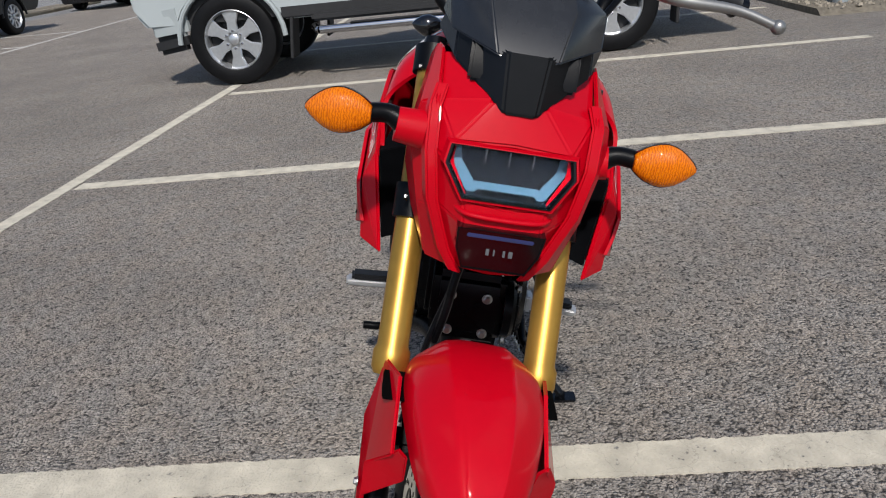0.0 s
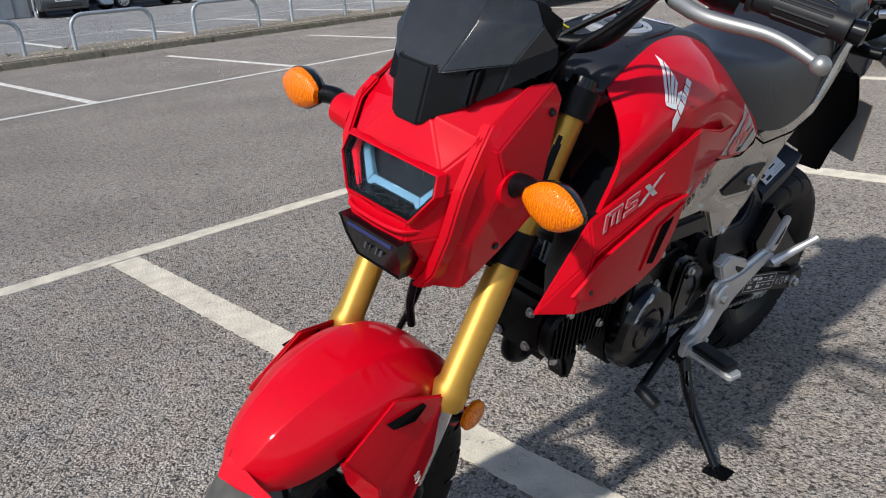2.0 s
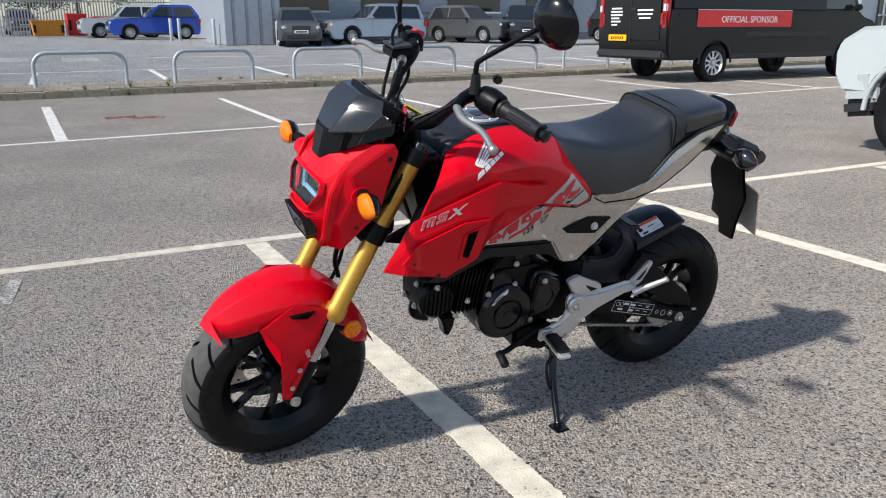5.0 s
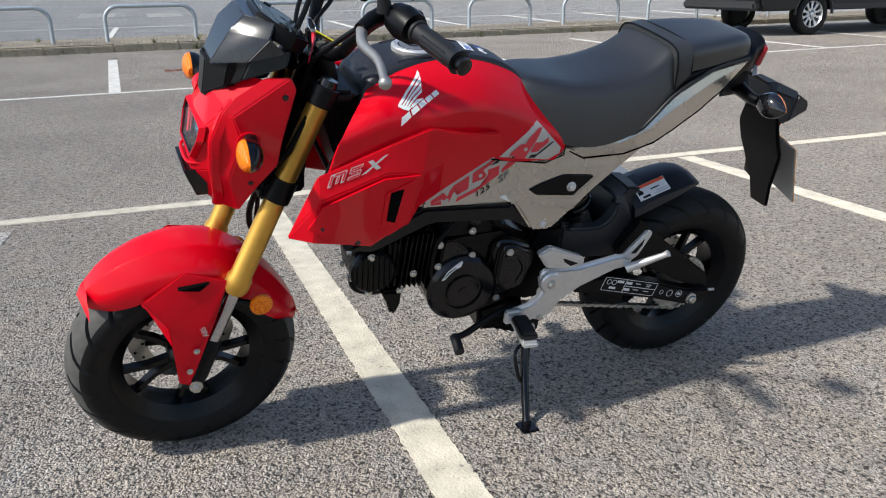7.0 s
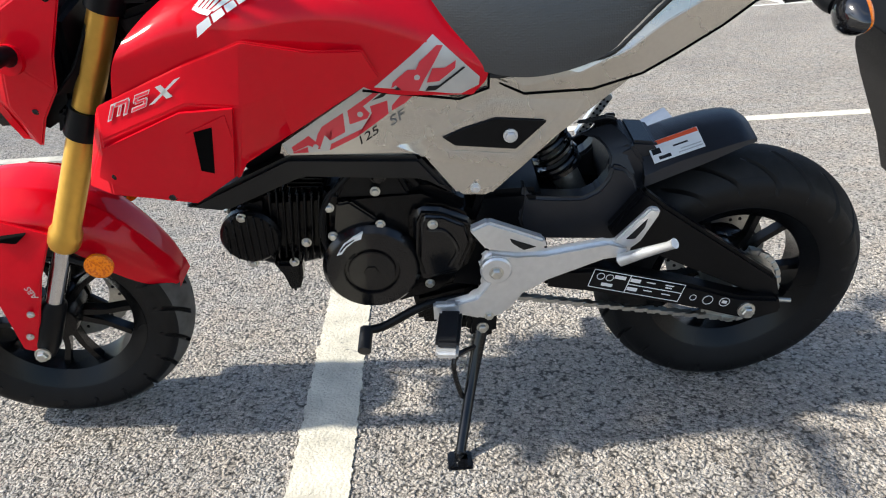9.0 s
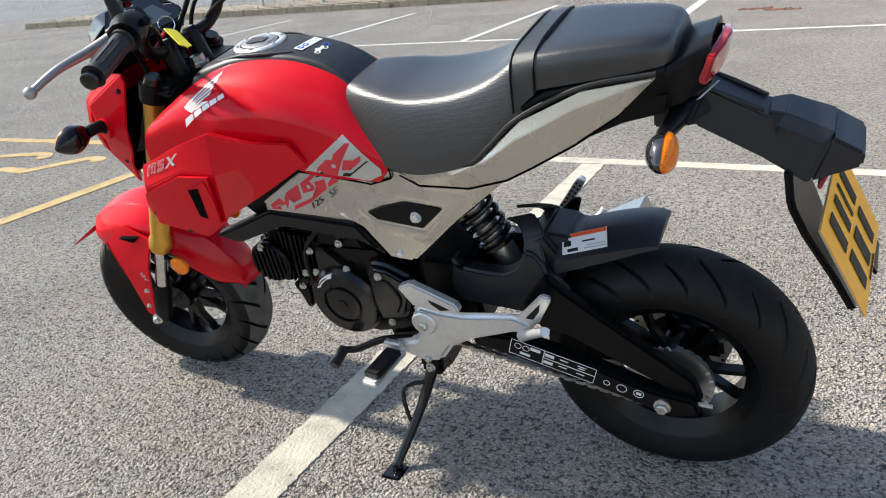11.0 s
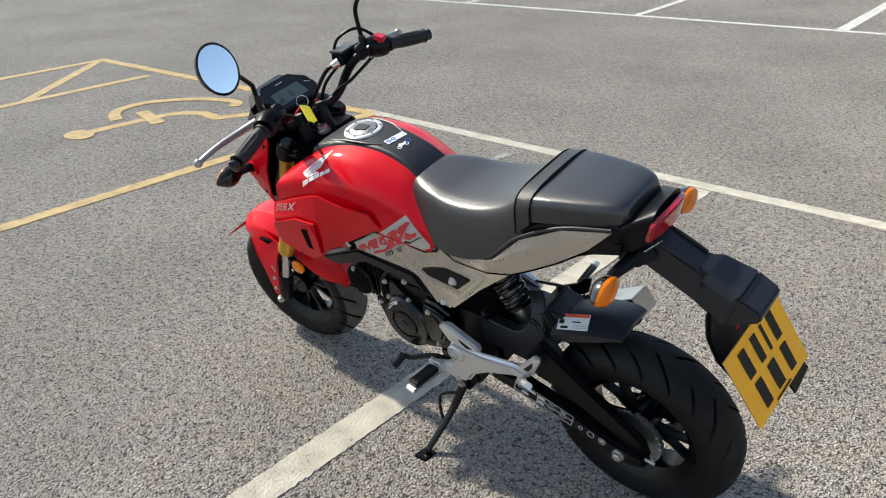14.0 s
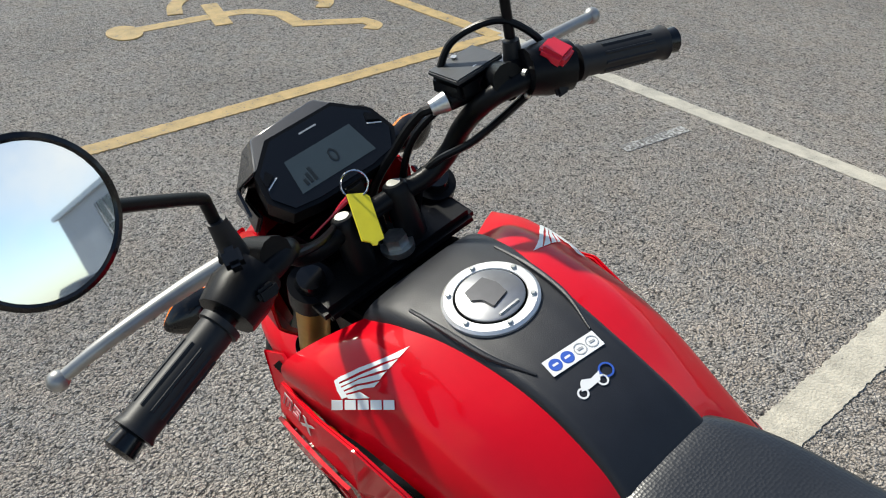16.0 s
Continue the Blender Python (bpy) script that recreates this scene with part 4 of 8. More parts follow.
for s in (1, -1):
    x, z = (1.105, 0.773) if s > 0 else (1.150, 0.796)
    indicator(x, 0.203 * s, z, 1, x - 0.016, 0.118 * s, z - 0.012)
    part("signal_socket", tube([(x - 0.018, 0.100 * s, z - 0.014), (x - 0.014, 0.134 * s, z - 0.010)], [0.024, 0.021], 18), RED, moto)
    indicator(-0.031, 0.172 * s, 0.772, -1, -0.03, 0.055 * s, 0.775)

# tank, shrouds and covers
TANK = [
    [(0.865, 0.082, 0.832), (0.80, 0.074, 0.862), (0.73, 0.062, 0.874), (0.64, 0.052, 0.868), (0.56, 0.051, 0.842), (0.515, 0.058, 0.808)],
    [(0.905, 0.136, 0.806), (0.83, 0.118, 0.845), (0.74, 0.113, 0.853), (0.65, 0.107, 0.844), (0.555, 0.098, 0.806), (0.495, 0.100, 0.762)],
    [(0.938, 0.170, 0.770), (0.85, 0.163, 0.806), (0.75, 0.152, 0.814), (0.65, 0.145, 0.800), (0.55, 0.132, 0.758), (0.449, 0.1235, 0.706)],
    [(0.958, 0.167, 0.708), (0.855, 0.171, 0.741), (0.77, 0.168, 0.774), (0.68, 0.152, 0.742), (0.600, 0.142, 0.690), (0.470, 0.1245, 0.671)],
]
def tank_surface():
    bm = sheet(TANK, 36, 18)
    bmesh.ops.recalc_face_normals(bm, faces=bm.faces)
    return bm


SHROUD = [(1.034, 0.146, 0.573), (0.980, 0.170, 0.706), (0.853, 0.182, 0.760), (0.770, 0.182, 0.788), (0.685, 0.172, 0.765), (0.618, 0.157, 0.757), (0.598, 0.147, 0.714), (0.728, 0.145, 0.636), (0.822, 0.158, 0.588), (0.876, 0.172, 0.546), (0.990, 0.180, 0.574), (0.980, 0.186, 0.662), (0.854, 0.194, 0.712), (0.783, 0.190, 0.702), (0.806, 0.178, 0.594), (0.735, 0.168, 0.71)]
SHROUD_FACES = [(0, 1, 11), (1, 2, 12, 11), (2, 3, 13, 12), (3, 4, 15, 13), (4, 5, 6, 15), (6, 7, 15), (7, 8, 14, 13, 15), (8, 9, 14), (11, 12, 13, 14, 9, 10), (0, 11, 10)]
for side in (1, -1):
    bm = tank_surface()
    bmesh.ops.solidify(bm, geom=bm.faces[:], thickness=0.006)
    part("tank_cover", flipped(bm) if side < 0 else bm, RED, moto, "glossy red tank side cover", 45)
    bm = facets(SHROUD, SHROUD_FACES, 0.006, 0.0025)
    part("tank_shroud", flipped(bm) if side < 0 else bm, RED, moto, "glossy red tank shroud", 16)
    for x, y, z in ((0.974, 0.184, 0.609), (0.906, 0.180, 0.568)):
        bolt(moto, x, y * side, z, 0.0055, side, GLOSS_BLACK)
    # added black sheet stands for the shaded depth between shroud and fork
    bm = facets([(1.012, 0.148, 0.588), (0.966, 0.168, 0.700), (0.925, 0.095, 0.715), (0.945, 0.095, 0.585), (0.885, 0.150, 0.735), (0.875, 0.090, 0.750)], [(0, 1, 2, 3), (1, 4, 5, 2)], 0.004, 0.001)
    part("shroud_baffle", flipped(bm) if side < 0 else bm, BLACK, moto, "added black sheet for the shaded depth inside the shroud")
    # champagne side covers
    bm = prism([(0.760, 0.584), (0.752, 0.609), (0.611, 0.700), (0.523, 0.717), (0.459, 0.710), (0.421, 0.690), (0.300, 0.682), (0.222, 0.694), (0.341, 0.596), (0.446, 0.497), (0.495, 0.501), (0.547, 0.575)], 0.095, 0.119, 0.006)
    part("side_cover", flipped(bm) if side < 0 else bm, CHAMPAGNE, moto, "champagne grey metallic side cover")
    bm = prism([(0.522, 0.605), (0.487, 0.620), (0.438, 0.634), (0.364, 0.626), (0.358, 0.620), (0.406, 0.575), (0.500, 0.587)], 0.112, 0.1228, 0.004, 3)
    outer = [(0.590, 0.594), (0.440, 0.662), (0.305, 0.652), (0.318, 0.628), (0.402, 0.540), (0.520, 0.560)]
    crest = [(0.556, 0.600), (0.440, 0.650), (0.332, 0.640), (0.334, 0.630), (0.400, 0.558), (0.512, 0.574)]
    inner = [(0.529, 0.606), (0.438, 0.6375), (0.356, 0.627), (0.354, 0.622), (0.405, 0.571), (0.504, 0.583)]
    ridge = facets([(x, 0.1186, z) for x, z in outer] + [(x, 0.1228, z) for x, z in crest] + [(x, 0.1195, z) for x, z in inner], [(k + o, (k + 1) % 6 + o, (k + 1) % 6 + o + 6, k + o + 6) for o in (0, 6) for k in range(6)], 0.003, 0.003)
    part("inset_surround", flipped(ridge) if side < 0 else ridge, CHAMPAGNE, moto, "", 40)
    part("side_cover_inset", flipped(bm) if side < 0 else bm, BLACK, moto, "black inset panel")
    bolt(moto, 0.416, 0.1225 * side, 0.602, 0.0082, side, ALU)
    bolt(moto, 0.469, 0.1185 * side, 0.514, 0.0062, side, ALU)
    upper = [(0.428, 0.120, 0.690), (0.353, 0.1285, 0.704), (0.286, 0.133, 0.716), (0.250, 0.131, 0.744), (0.196, 0.124, 0.792), (0.100, 0.110, 0.835), (-0.005, 0.092, 0.848)]
    crease = [(0.396, 0.1255, 0.680), (0.320, 0.134, 0.698), (0.255, 0.138, 0.730), (0.206, 0.133, 0.764), (0.110, 0.119, 0.812)]
    lower = [(0.396, 0.121, 0.6676), (0.300, 0.126, 0.671), (0.230, 0.127, 0.691), (0.184, 0.122, 0.714), (0.117, 0.112, 0.750), (0.050, 0.099, 0.793)]
    bm = facets(upper + crease + lower, [(0, 7, 12), (0, 1, 8, 7), (1, 2, 9, 8), (2, 3, 9), (3, 4, 10, 9), (4, 5, 11, 10), (5, 6, 11), (7, 8, 13, 12), (8, 9, 14, 13), (9, 10, 15, 14), (10, 11, 16, 15), (11, 6, 17, 16)], 0.008, 0.003)
    part("cover_gap", tube([(x, (y - 0.001) * side, z - 0.0022) for x, y, z in [(0.432, 0.119, 0.686)] + lower], 0.0019, 6), HOLLOW_SHADE, moto)
    # added dark bar stands for the shade in the gap under the seat
    part("seat_skirt", tube([(x, (y + 0.001) * side, z + 0.006) for x, y, z in [(0.462, 0.1185, 0.694)] + upper], 0.0042, 8, 40), GRIP, moto, "added dark bar standing for the shaded gap under the seat")
    part("tail_cover", flipped(bm) if side < 0 else bm, CHAMPAGNE, moto, "champagne grey metallic tail cover", 24)
    bm = prism([(0.918, 0.512), (0.748, 0.588), (0.552, 0.574), (0.500, 0.505), (0.548, 0.535), (0.73, 0.552), (0.855, 0.500)], 0.090, 0.124, 0.006)
    part("belly_strip", flipped(bm) if side < 0 else bm, INSERT, moto, "black plastic lower cover")

part("inner_frame", prism([(0.955, 0.80), (0.90, 0.62), (0.82, 0.545), (0.55, 0.545), (0.44, 0.515), (0.33, 0.60), (0.36, 0.70), (0.50, 0.76), (0.62, 0.835), (0.80, 0.845), (0.88, 0.82)], -0.088, 0.088, 0.01), BLACK, moto)
part("tail_frame", prism([(0.36, 0.70), (0.42, 0.64), (0.20, 0.70), (0.05, 0.77), (-0.02, 0.79), (-0.03, 0.83), (0.20, 0.79)], -0.085, 0.085, 0.008), BLACK, moto)
top = hull([(0.895, [(0, 0.775), (0.05, 0.772), (0.082, 0.765), (0.086, 0.74)]), (0.865, [(0, 0.848), (0.05, 0.847), (0.080, 0.838), (0.086, 0.80)]), (0.80, [(0, 0.874), (0.045, 0.873), (0.074, 0.866), (0.082, 0.83)]), (0.74, [(0, 0.881), (0.04, 0.880), (0.064, 0.875), (0.074, 0.84)]), (0.64, [(0, 0.877), (0.033, 0.876), (0.052, 0.870), (0.061, 0.83)]), (0.56, [(0, 0.852), (0.032, 0.851), (0.051, 0.845), (0.060, 0.80)]), (0.50, [(0, 0.80), (0.035, 0.80), (0.060, 0.795), (0.066, 0.76)])], 30, 16)
top.normal_update()
top_tree = BVHTree.FromBMesh(top)
part("tank_top", top, PLASTIC, moto, "satin black tank centre cover", 40)
for side in (1, -1):
    part("top_ridge", tube([(0.800, 0.060 * side, 0.8725), (0.745, 0.058 * side, 0.880), (0.690, 0.052 * side, 0.8805), (0.645, 0.036 * side, 0.8775)], [0.002, 0.0035, 0.003, 0.0012], 8, 24), PLASTIC, moto)
cap = thing("fuel_cap", Matrix.Identity(4), "round silver fuel cap with a black lid", "")
cap.parent = moto
cap.matrix_basis = pose(0.742, 0, 0.8815, 90, 0, 0)
part("cap_ring", rounded(lathe([(0.050, -0.006), (0.050, 0.002), (0.047, 0.0045), (0.038, 0.0045), (0.036, 0.002)], 48), 0.0006), ALU, cap, "brushed silver ring")
part("cap_gap", lathe([(0.0372, 0.0), (0.0372, 0.0036)], 40), HOLLOW_SHADE, cap)
part("cap_lid", rounded(lathe([(0.0350, 0.0), (0.0350, 0.0052), (0.033, 0.0062)], 40), 0.0006), CAP_METAL, cap, "dull grey metal lid")
part("cap_key_flap", moved(prism([(-0.019, -0.010), (-0.004, -0.012), (0.004, -0.020), (0.018, -0.016), (0.020, 0.010), (0.004, 0.015), (-0.014, 0.013)], 0.0, 0.0024, 0.0008), pose(0.002, 0.006, 0)), CAP_DARK, cap)
part("cap_hinge", box(0.004, 0.003, 0.026, 0.001, (-0.0275, 0.0068, 0)), STEEL, cap)
for k in range(6):
    b = bolt(cap, 0.0425 * math.cos(k * math.pi / 3 + 0.3), 0.004, 0.0425 * math.sin(k * math.pi / 3 + 0.3), 0.0028)

# seat in two parts
def cushion(x, half, top, drop, foot):
    """A seat section: nearly flat on top, a firm shoulder, then a steep flank down to its foot."""
    return (x, [(0, top), (half * 0.40, top - 0.0008), (half * 0.62, top - 0.004), (half * 0.76, top - 0.013), (half * 0.86, top - drop * 0.36), (half * 0.95, top - drop * 0.72), (half, foot)])


rider = hull([cushion(0.565, 0.064, 0.812, 0.037, 0.775), cushion(0.530, 0.090, 0.828, 0.073, 0.755), cushion(0.475, 0.118, 0.826, 0.114, 0.712), cushion(0.40, 0.136, 0.820, 0.123, 0.697), cushion(0.32, 0.139, 0.829, 0.119, 0.710), cushion(0.255, 0.134, 0.851, 0.109, 0.742), cushion(0.205, 0.122, 0.884, 0.094, 0.790), cushion(0.185, 0.115, 0.890, 0.080, 0.810)], 44, 30)
part("rider_seat", rider, VINYL, moto, "black textured vinyl rider seat", 60)
pillion = hull([(0.178, [(0, 0.892), (0.085, 0.890), (0.109, 0.878), (0.116, 0.838)]), (0.12, [(0, 0.898), (0.080, 0.896), (0.104, 0.884), (0.111, 0.846)]), (0.03, [(0, 0.902), (0.066, 0.900), (0.088, 0.887), (0.094, 0.855)]), (-0.008, [(0, 0.900), (0.056, 0.898), (0.076, 0.885), (0.081, 0.860)]), (-0.022, [(0, 0.893), (0.046, 0.891), (0.064, 0.880), (0.068, 0.862)]), (-0.028, [(0, 0.880), (0.040, 0.878), (0.056, 0.872), (0.060, 0.862)])], 26, 20)
part("pillion_seat", pillion, VINYL, moto, "black textured vinyl pillion seat", 60)
part("seat_strap", hull([(0.203, [(0, 0.893), (0.082, 0.890), (0.112, 0.868), (0.122, 0.805)]), (0.166, [(0, 0.8985), (0.085, 0.8955), (0.1115, 0.880), (0.119, 0.836)])], 6, 20), SMOOTH_VINYL, moto, "smooth black vinyl band across the seat", 60)
for x, w, z in ((0.203, 0.0, 0.0), (0.167, -0.003, 0.004)):
    profile_pts = [(0.805 + (0.03 if w else 0), 0.122), (0.868 + (0.012 if w else 0), 0.112), (0.890 + z, 0.082)]
    part("seat_piping", tube([(x, -y - w, h) for h, y in profile_pts] + [(x, 0, 0.894 + z)] + [(x, y + w, h) for h, y in reversed(profile_pts)], 0.0020, 8, 40), BLACK, moto, "black seat piping")

# tail
part("seat_tray", hull([(0.215, [(0, 0.800), (0.090, 0.800), (0.116, 0.796), (0.116, 0.775)]), (0.165, [(0, 0.838), (0.090, 0.836), (0.113, 0.828), (0.112, 0.800)]), (0.06, [(0, 0.858), (0.075, 0.856), (0.098, 0.847), (0.095, 0.820)]), (-0.015, [(0, 0.866), (0.058, 0.864), (0.084, 0.855), (0.080, 0.825)])], 14, 16), BLACK, moto, "black tray under the pillion seat", 50)
part("tail_cowl", hull([(0.06, [(0, 0.835), (0.07, 0.83), (0.095, 0.815), (0.09, 0.775)]), (-0.02, [(0, 0.866), (0.055, 0.864), (0.083, 0.852), (0.075, 0.795)]), (-0.045, [(0, 0.878), (0.045, 0.876), (0.070, 0.862), (0.060, 0.805)]), (-0.072, [(0, 0.890), (0.04, 0.887), (0.058, 0.868), (0.045, 0.82)])], 16, 16), BLACK, moto, "black tail cowl", 50)
part("tail_light", facets([(-0.066, 0.062, 0.868), (-0.076, 0.034, 0.878), (-0.080, 0, 0.881), (-0.076, -0.034, 0.878), (-0.066, -0.062, 0.868), (-0.054, -0.062, 0.826), (-0.068, -0.03, 0.836), (-0.072, 0, 0.839), (-0.068, 0.03, 0.836), (-0.054, 0.062, 0.826)], [(0, 1, 8, 9), (1, 2, 7, 8), (2, 3, 6, 7), (3, 4, 5, 6)], 0.014, 0.003), TAIL_RED, moto, "dark red tail light lens")
part("rear_mudguard", facets([(-0.055, 0.030, 0.808), (-0.055, -0.030, 0.808), (-0.140, 0.032, 0.766), (-0.140, -0.032, 0.766), (-0.205, 0.044, 0.748), (-0.205, -0.044, 0.748), (-0.248, 0.048, 0.728), (-0.248, -0.048, 0.728), (-0.05, 0.046, 0.752), (-0.05, -0.046, 0.752), (-0.14, 0.046, 0.704), (-0.14, -0.046, 0.704), (-0.205, 0.056, 0.668), (-0.205, -0.056, 0.668), (0.01, 0.050, 0.80), (0.01, -0.050, 0.80), (0.01, 0.050, 0.75), (0.01, -0.050, 0.75)],
                             [(0, 2, 3, 1), (2, 4, 5, 3), (4, 6, 7, 5), (0, 8, 10, 2), (2, 10, 12, 4), (1, 3, 11, 9), (3, 5, 13, 11), (4, 12, 6), (5, 7, 13), (14, 0, 1, 15), (14, 16, 8, 0), (15, 1, 9, 17), (8, 9, 11, 10), (10, 11, 13, 12)], 0.006, 0.003), PLASTIC, moto, "matt black rear mudguard arm", 16)
part("arm_hood", facets([(-0.148, 0.024, 0.768), (-0.148, -0.024, 0.768), (-0.172, 0.033, 0.769), (-0.172, -0.033, 0.769), (-0.236, 0.041, 0.744), (-0.236, -0.041, 0.744), (-0.162, 0.044, 0.752), (-0.162, -0.044, 0.752), (-0.222, 0.054, 0.730), (-0.222, -0.054, 0.730), (-0.160, 0.048, 0.735), (-0.160, -0.048, 0.735)], [(0, 2, 3, 1), (2, 4, 5, 3), (2, 6, 8, 4), (3, 5, 9, 7), (0, 10, 6, 2), (1, 3, 7, 11)], 0.004, 0.003), PLASTIC, moto, "", 16)
for side in (1, -1):
    part("arm_ridge", tube([(-0.050, 0.030 * side, 0.811), (-0.090, 0.029 * side, 0.793), (-0.142, 0.027 * side, 0.769)], [0.002, 0.004, 0.003], 8, 10), PLASTIC, moto)
    wing = facets([(-0.012, 0.052, 0.800), (-0.060, 0.044, 0.800), (-0.075, 0.040, 0.776), (-0.020, 0.078, 0.776), (-0.045, 0.078, 0.768)], [(0, 1, 4, 3), (1, 2, 4)], 0.010, 0.003)
    part("arm_wing", flipped(wing) if side < 0 else wing, BLACK, moto, "", 30)
part("plate_lamp", facets([(-0.232, 0.050, 0.741), (-0.232, -0.050, 0.741), (-0.276, 0.048, 0.716), (-0.276, -0.048, 0.716), (-0.274, 0.048, 0.694), (-0.274, -0.048, 0.694), (-0.208, 0.060, 0.672), (-0.208, -0.060, 0.672)], [(0, 2, 3, 1), (2, 4, 5, 3), (4, 6, 7, 5), (0, 6, 4, 2), (1, 3, 5, 7)], 0.01, 0.006), PLASTIC, moto, "black number plate lamp")
part("plate_bracket", facets([(-0.185, 0.058, 0.690), (-0.185, -0.058, 0.690), (-0.192, 0.072, 0.640), (-0.192, -0.072, 0.640), (-0.215, 0.074, 0.59), (-0.215, -0.074, 0.59), (-0.262, 0.03, 0.48), (-0.262, -0.05, 0.48), (-0.292, 0.010, 0.408), (-0.292, -0.052, 0.408)], [(0, 2, 3, 1), (2, 4, 5, 3), (4, 6, 7, 5), (6, 8, 9, 7)], 0.012, 0.005), BLACK, moto)
part("rear_reflector", box(0.006, 0.05, 0.03, 0.002, (-0.226, 0.0, 0.655), pose(0, 0, 0, 0, -20, 0)), TAIL_RED, moto, "red reflector")
PLATE_M = plane_at((-0.268, -0.018, 0.548), (-0.066, -0.987, 0.148), (0.403, 0.11, 0.909))
plate = thing("number_plate", Matrix.Identity(4), "yellow rear number plate with black bars", "")
plate.parent = moto
pl = box(0.210, 0.180, 0.0014, 0.0004)
part("plate_back", moved(box(0.2095, 0.1795, 0.003, 0.001), PLATE_M @ Matrix.Translation((0, 0, 0.0018))), SILVER_INK, plate, "pale grey back of the plate")
part("plate_sheet", moved(pl, PLATE_M @ Matrix.Translation((0, 0, 0.004))), PLATE, plate, "yellow reflective sheet")
for row, widths in ((0.040, (0.040, 0.032, 0.014, 0.036)), (-0.040, (0.042, 0.046, 0.038))):
    total = sum(widths) + 0.009 * (len(widths) - 1)
    u = -total / 2
    for w in widths:
        part("bar", flat([(u + w * 0.2, row - 0.032), (u + w * 0.8, row - 0.032), (u + w * 0.8, row + 0.032), (u + w * 0.2, row + 0.032)], PLATE_M @ Matrix.Translation((0, 0, 0.0056)), 0.0008), DARK_INK, plate)
        u += w + 0.009
part("mud_flap", moved(box(0.070, 0.080, 0.006, 0.002), PLATE_M @ Matrix.Translation((0.062, -0.088, -0.008)) @ pose(0, 0, 0, 0, 0, 8)), BLACK, plate, "black rubber flap behind the plate")
part("small_print", flat([(-0.03, -0.085), (0.03, -0.085), (0.03, -0.081), (-0.03, -0.081)], PLATE_M @ Matrix.Translation((0, 0, 0.0056)), 0.0006), DARK_INK, plate)

# swing arm, hugger, chain, shock
for side in (1, -1):
    bm = prism([(0.199, 0.483), (0.160, 0.449), (0.106, 0.408), (-0.053, 0.289), (-0.068, 0.240), (-0.018, 0.253), (0.043, 0.287), (0.103, 0.318), (0.167, 0.353), (0.220, 0.365), (0.252, 0.410)], 0.082, 0.106, 0.006)
    part("swing_arm_brace", flipped(bm) if side < 0 else bm, BLACK, moto)
    bm = prism([(0.355, 0.346), (0.270, 0.344), (0.112, 0.299), (0.014, 0.263), (-0.058, 0.254), (-0.068, 0.222), (-0.025, 0.208), (0.006, 0.214), (0.112, 0.250), (0.265, 0.292), (0.355, 0.311)], 0.086, 0.122, 0.006)
    part("swing_arm", flipped(bm) if side < 0 else bm, BLACK, moto, "black box-section swing arm")
    bolt(moto, -0.001, 0.122 * side, 0.235, 0.0115, side)
    part("adjuster_screw", tube([(-0.05, 0.108 * side, 0.242), (-0.085, 0.108 * side, 0.238)], 0.004, 8), STEEL, moto)
part("rear_caliper", prism([(0.021, 0.272), (-0.020, 0.281), (-0.080, 0.257), (-0.084, 0.221), (-0.043, 0.220), (-0.000, 0.240)], -0.085, -0.035, 0.008), BLACK, moto, "dark rear brake caliper")
part("far_footrest_plate", prism([(0.307, 0.444), (0.237, 0.480), (0.211, 0.508), (0.194, 0.507), (0.207, 0.461), (0.260, 0.427)], -0.130, -0.122, 0.002), BLACK, moto)
rest = thing("far_footrest", Matrix.Identity(4), "silver folded pillion footrest", "")
rest.parent = moto
part("footrest_bar", prism([(0.2452, 0.4457), (0.2602, 0.4555), (0.2094, 0.5340), (0.2040, 0.5352), (0.1955, 0.5298), (0.1944, 0.5242)], -0.168, -0.152, 0.002), ALU, rest)
hole = None
for row in (-0.0042, 0.0042):
    for k in range(8):
        x, z = 0.2527 - 0.543 * (0.010 + 0.0105 * k) + 0.839 * row, 0.4506 + 0.839 * (0.010 + 0.0105 * k) + 0.543 * row
        hole = part("tread_hole", lathe([(0.0026, 0), (0.0026, 0.0008)], 8), DARK_INK, rest) if hole is None else again(hole)
        hole.matrix_basis = pose(x, -0.1522, z)
part("swing_pivot_mass", prism([(0.46, 0.48), (0.36, 0.48), (0.34, 0.32), (0.44, 0.28), (0.52, 0.30)], -0.08, 0.08, 0.01), BLACK, moto)
part("rear_axle_rod", tube([(0, -0.125, 0.2435), (0, 0.125, 0.2435)], 0.008, 12), STEEL, moto)
part("rear_hugger", rounded(hull([(0.190, [(0, 0.523), (0.026, 0.521), (0.070, 0.487), (0.073, 0.468)]), (0.139, [(0, 0.537), (0.026, 0.535), (0.071, 0.510), (0.074, 0.489)]), (0.085, [(0, 0.550), (0.025, 0.548), (0.070, 0.526), (0.072, 0.509)]), (0.036, [(0, 0.554), (0.023, 0.552), (0.064, 0.536), (0.066, 0.527)]), (0.010, [(0, 0.545), (0.020, 0.543), (0.056, 0.536), (0.058, 0.531)])], 22, 4), 0.003, 2, 20), PLASTIC, moto, "black plastic rear hugger", 24)
SIDE_PLATE = [(0.3915, 0.4702), (0.3883, 0.4880), (0.3777, 0.4680), (0.3293, 0.4630), (0.2906, 0.4620), (0.2660, 0.4725), (0.2507, 0.4930), (0.2464, 0.5106), (0.2250, 0.5060), (0.2085, 0.4888), (0.1994, 0.4633), (0.1648, 0.4262), (0.1850, 0.4080), (0.2300, 0.3740), (0.3850, 0.3880), (0.3961, 0.4259)]
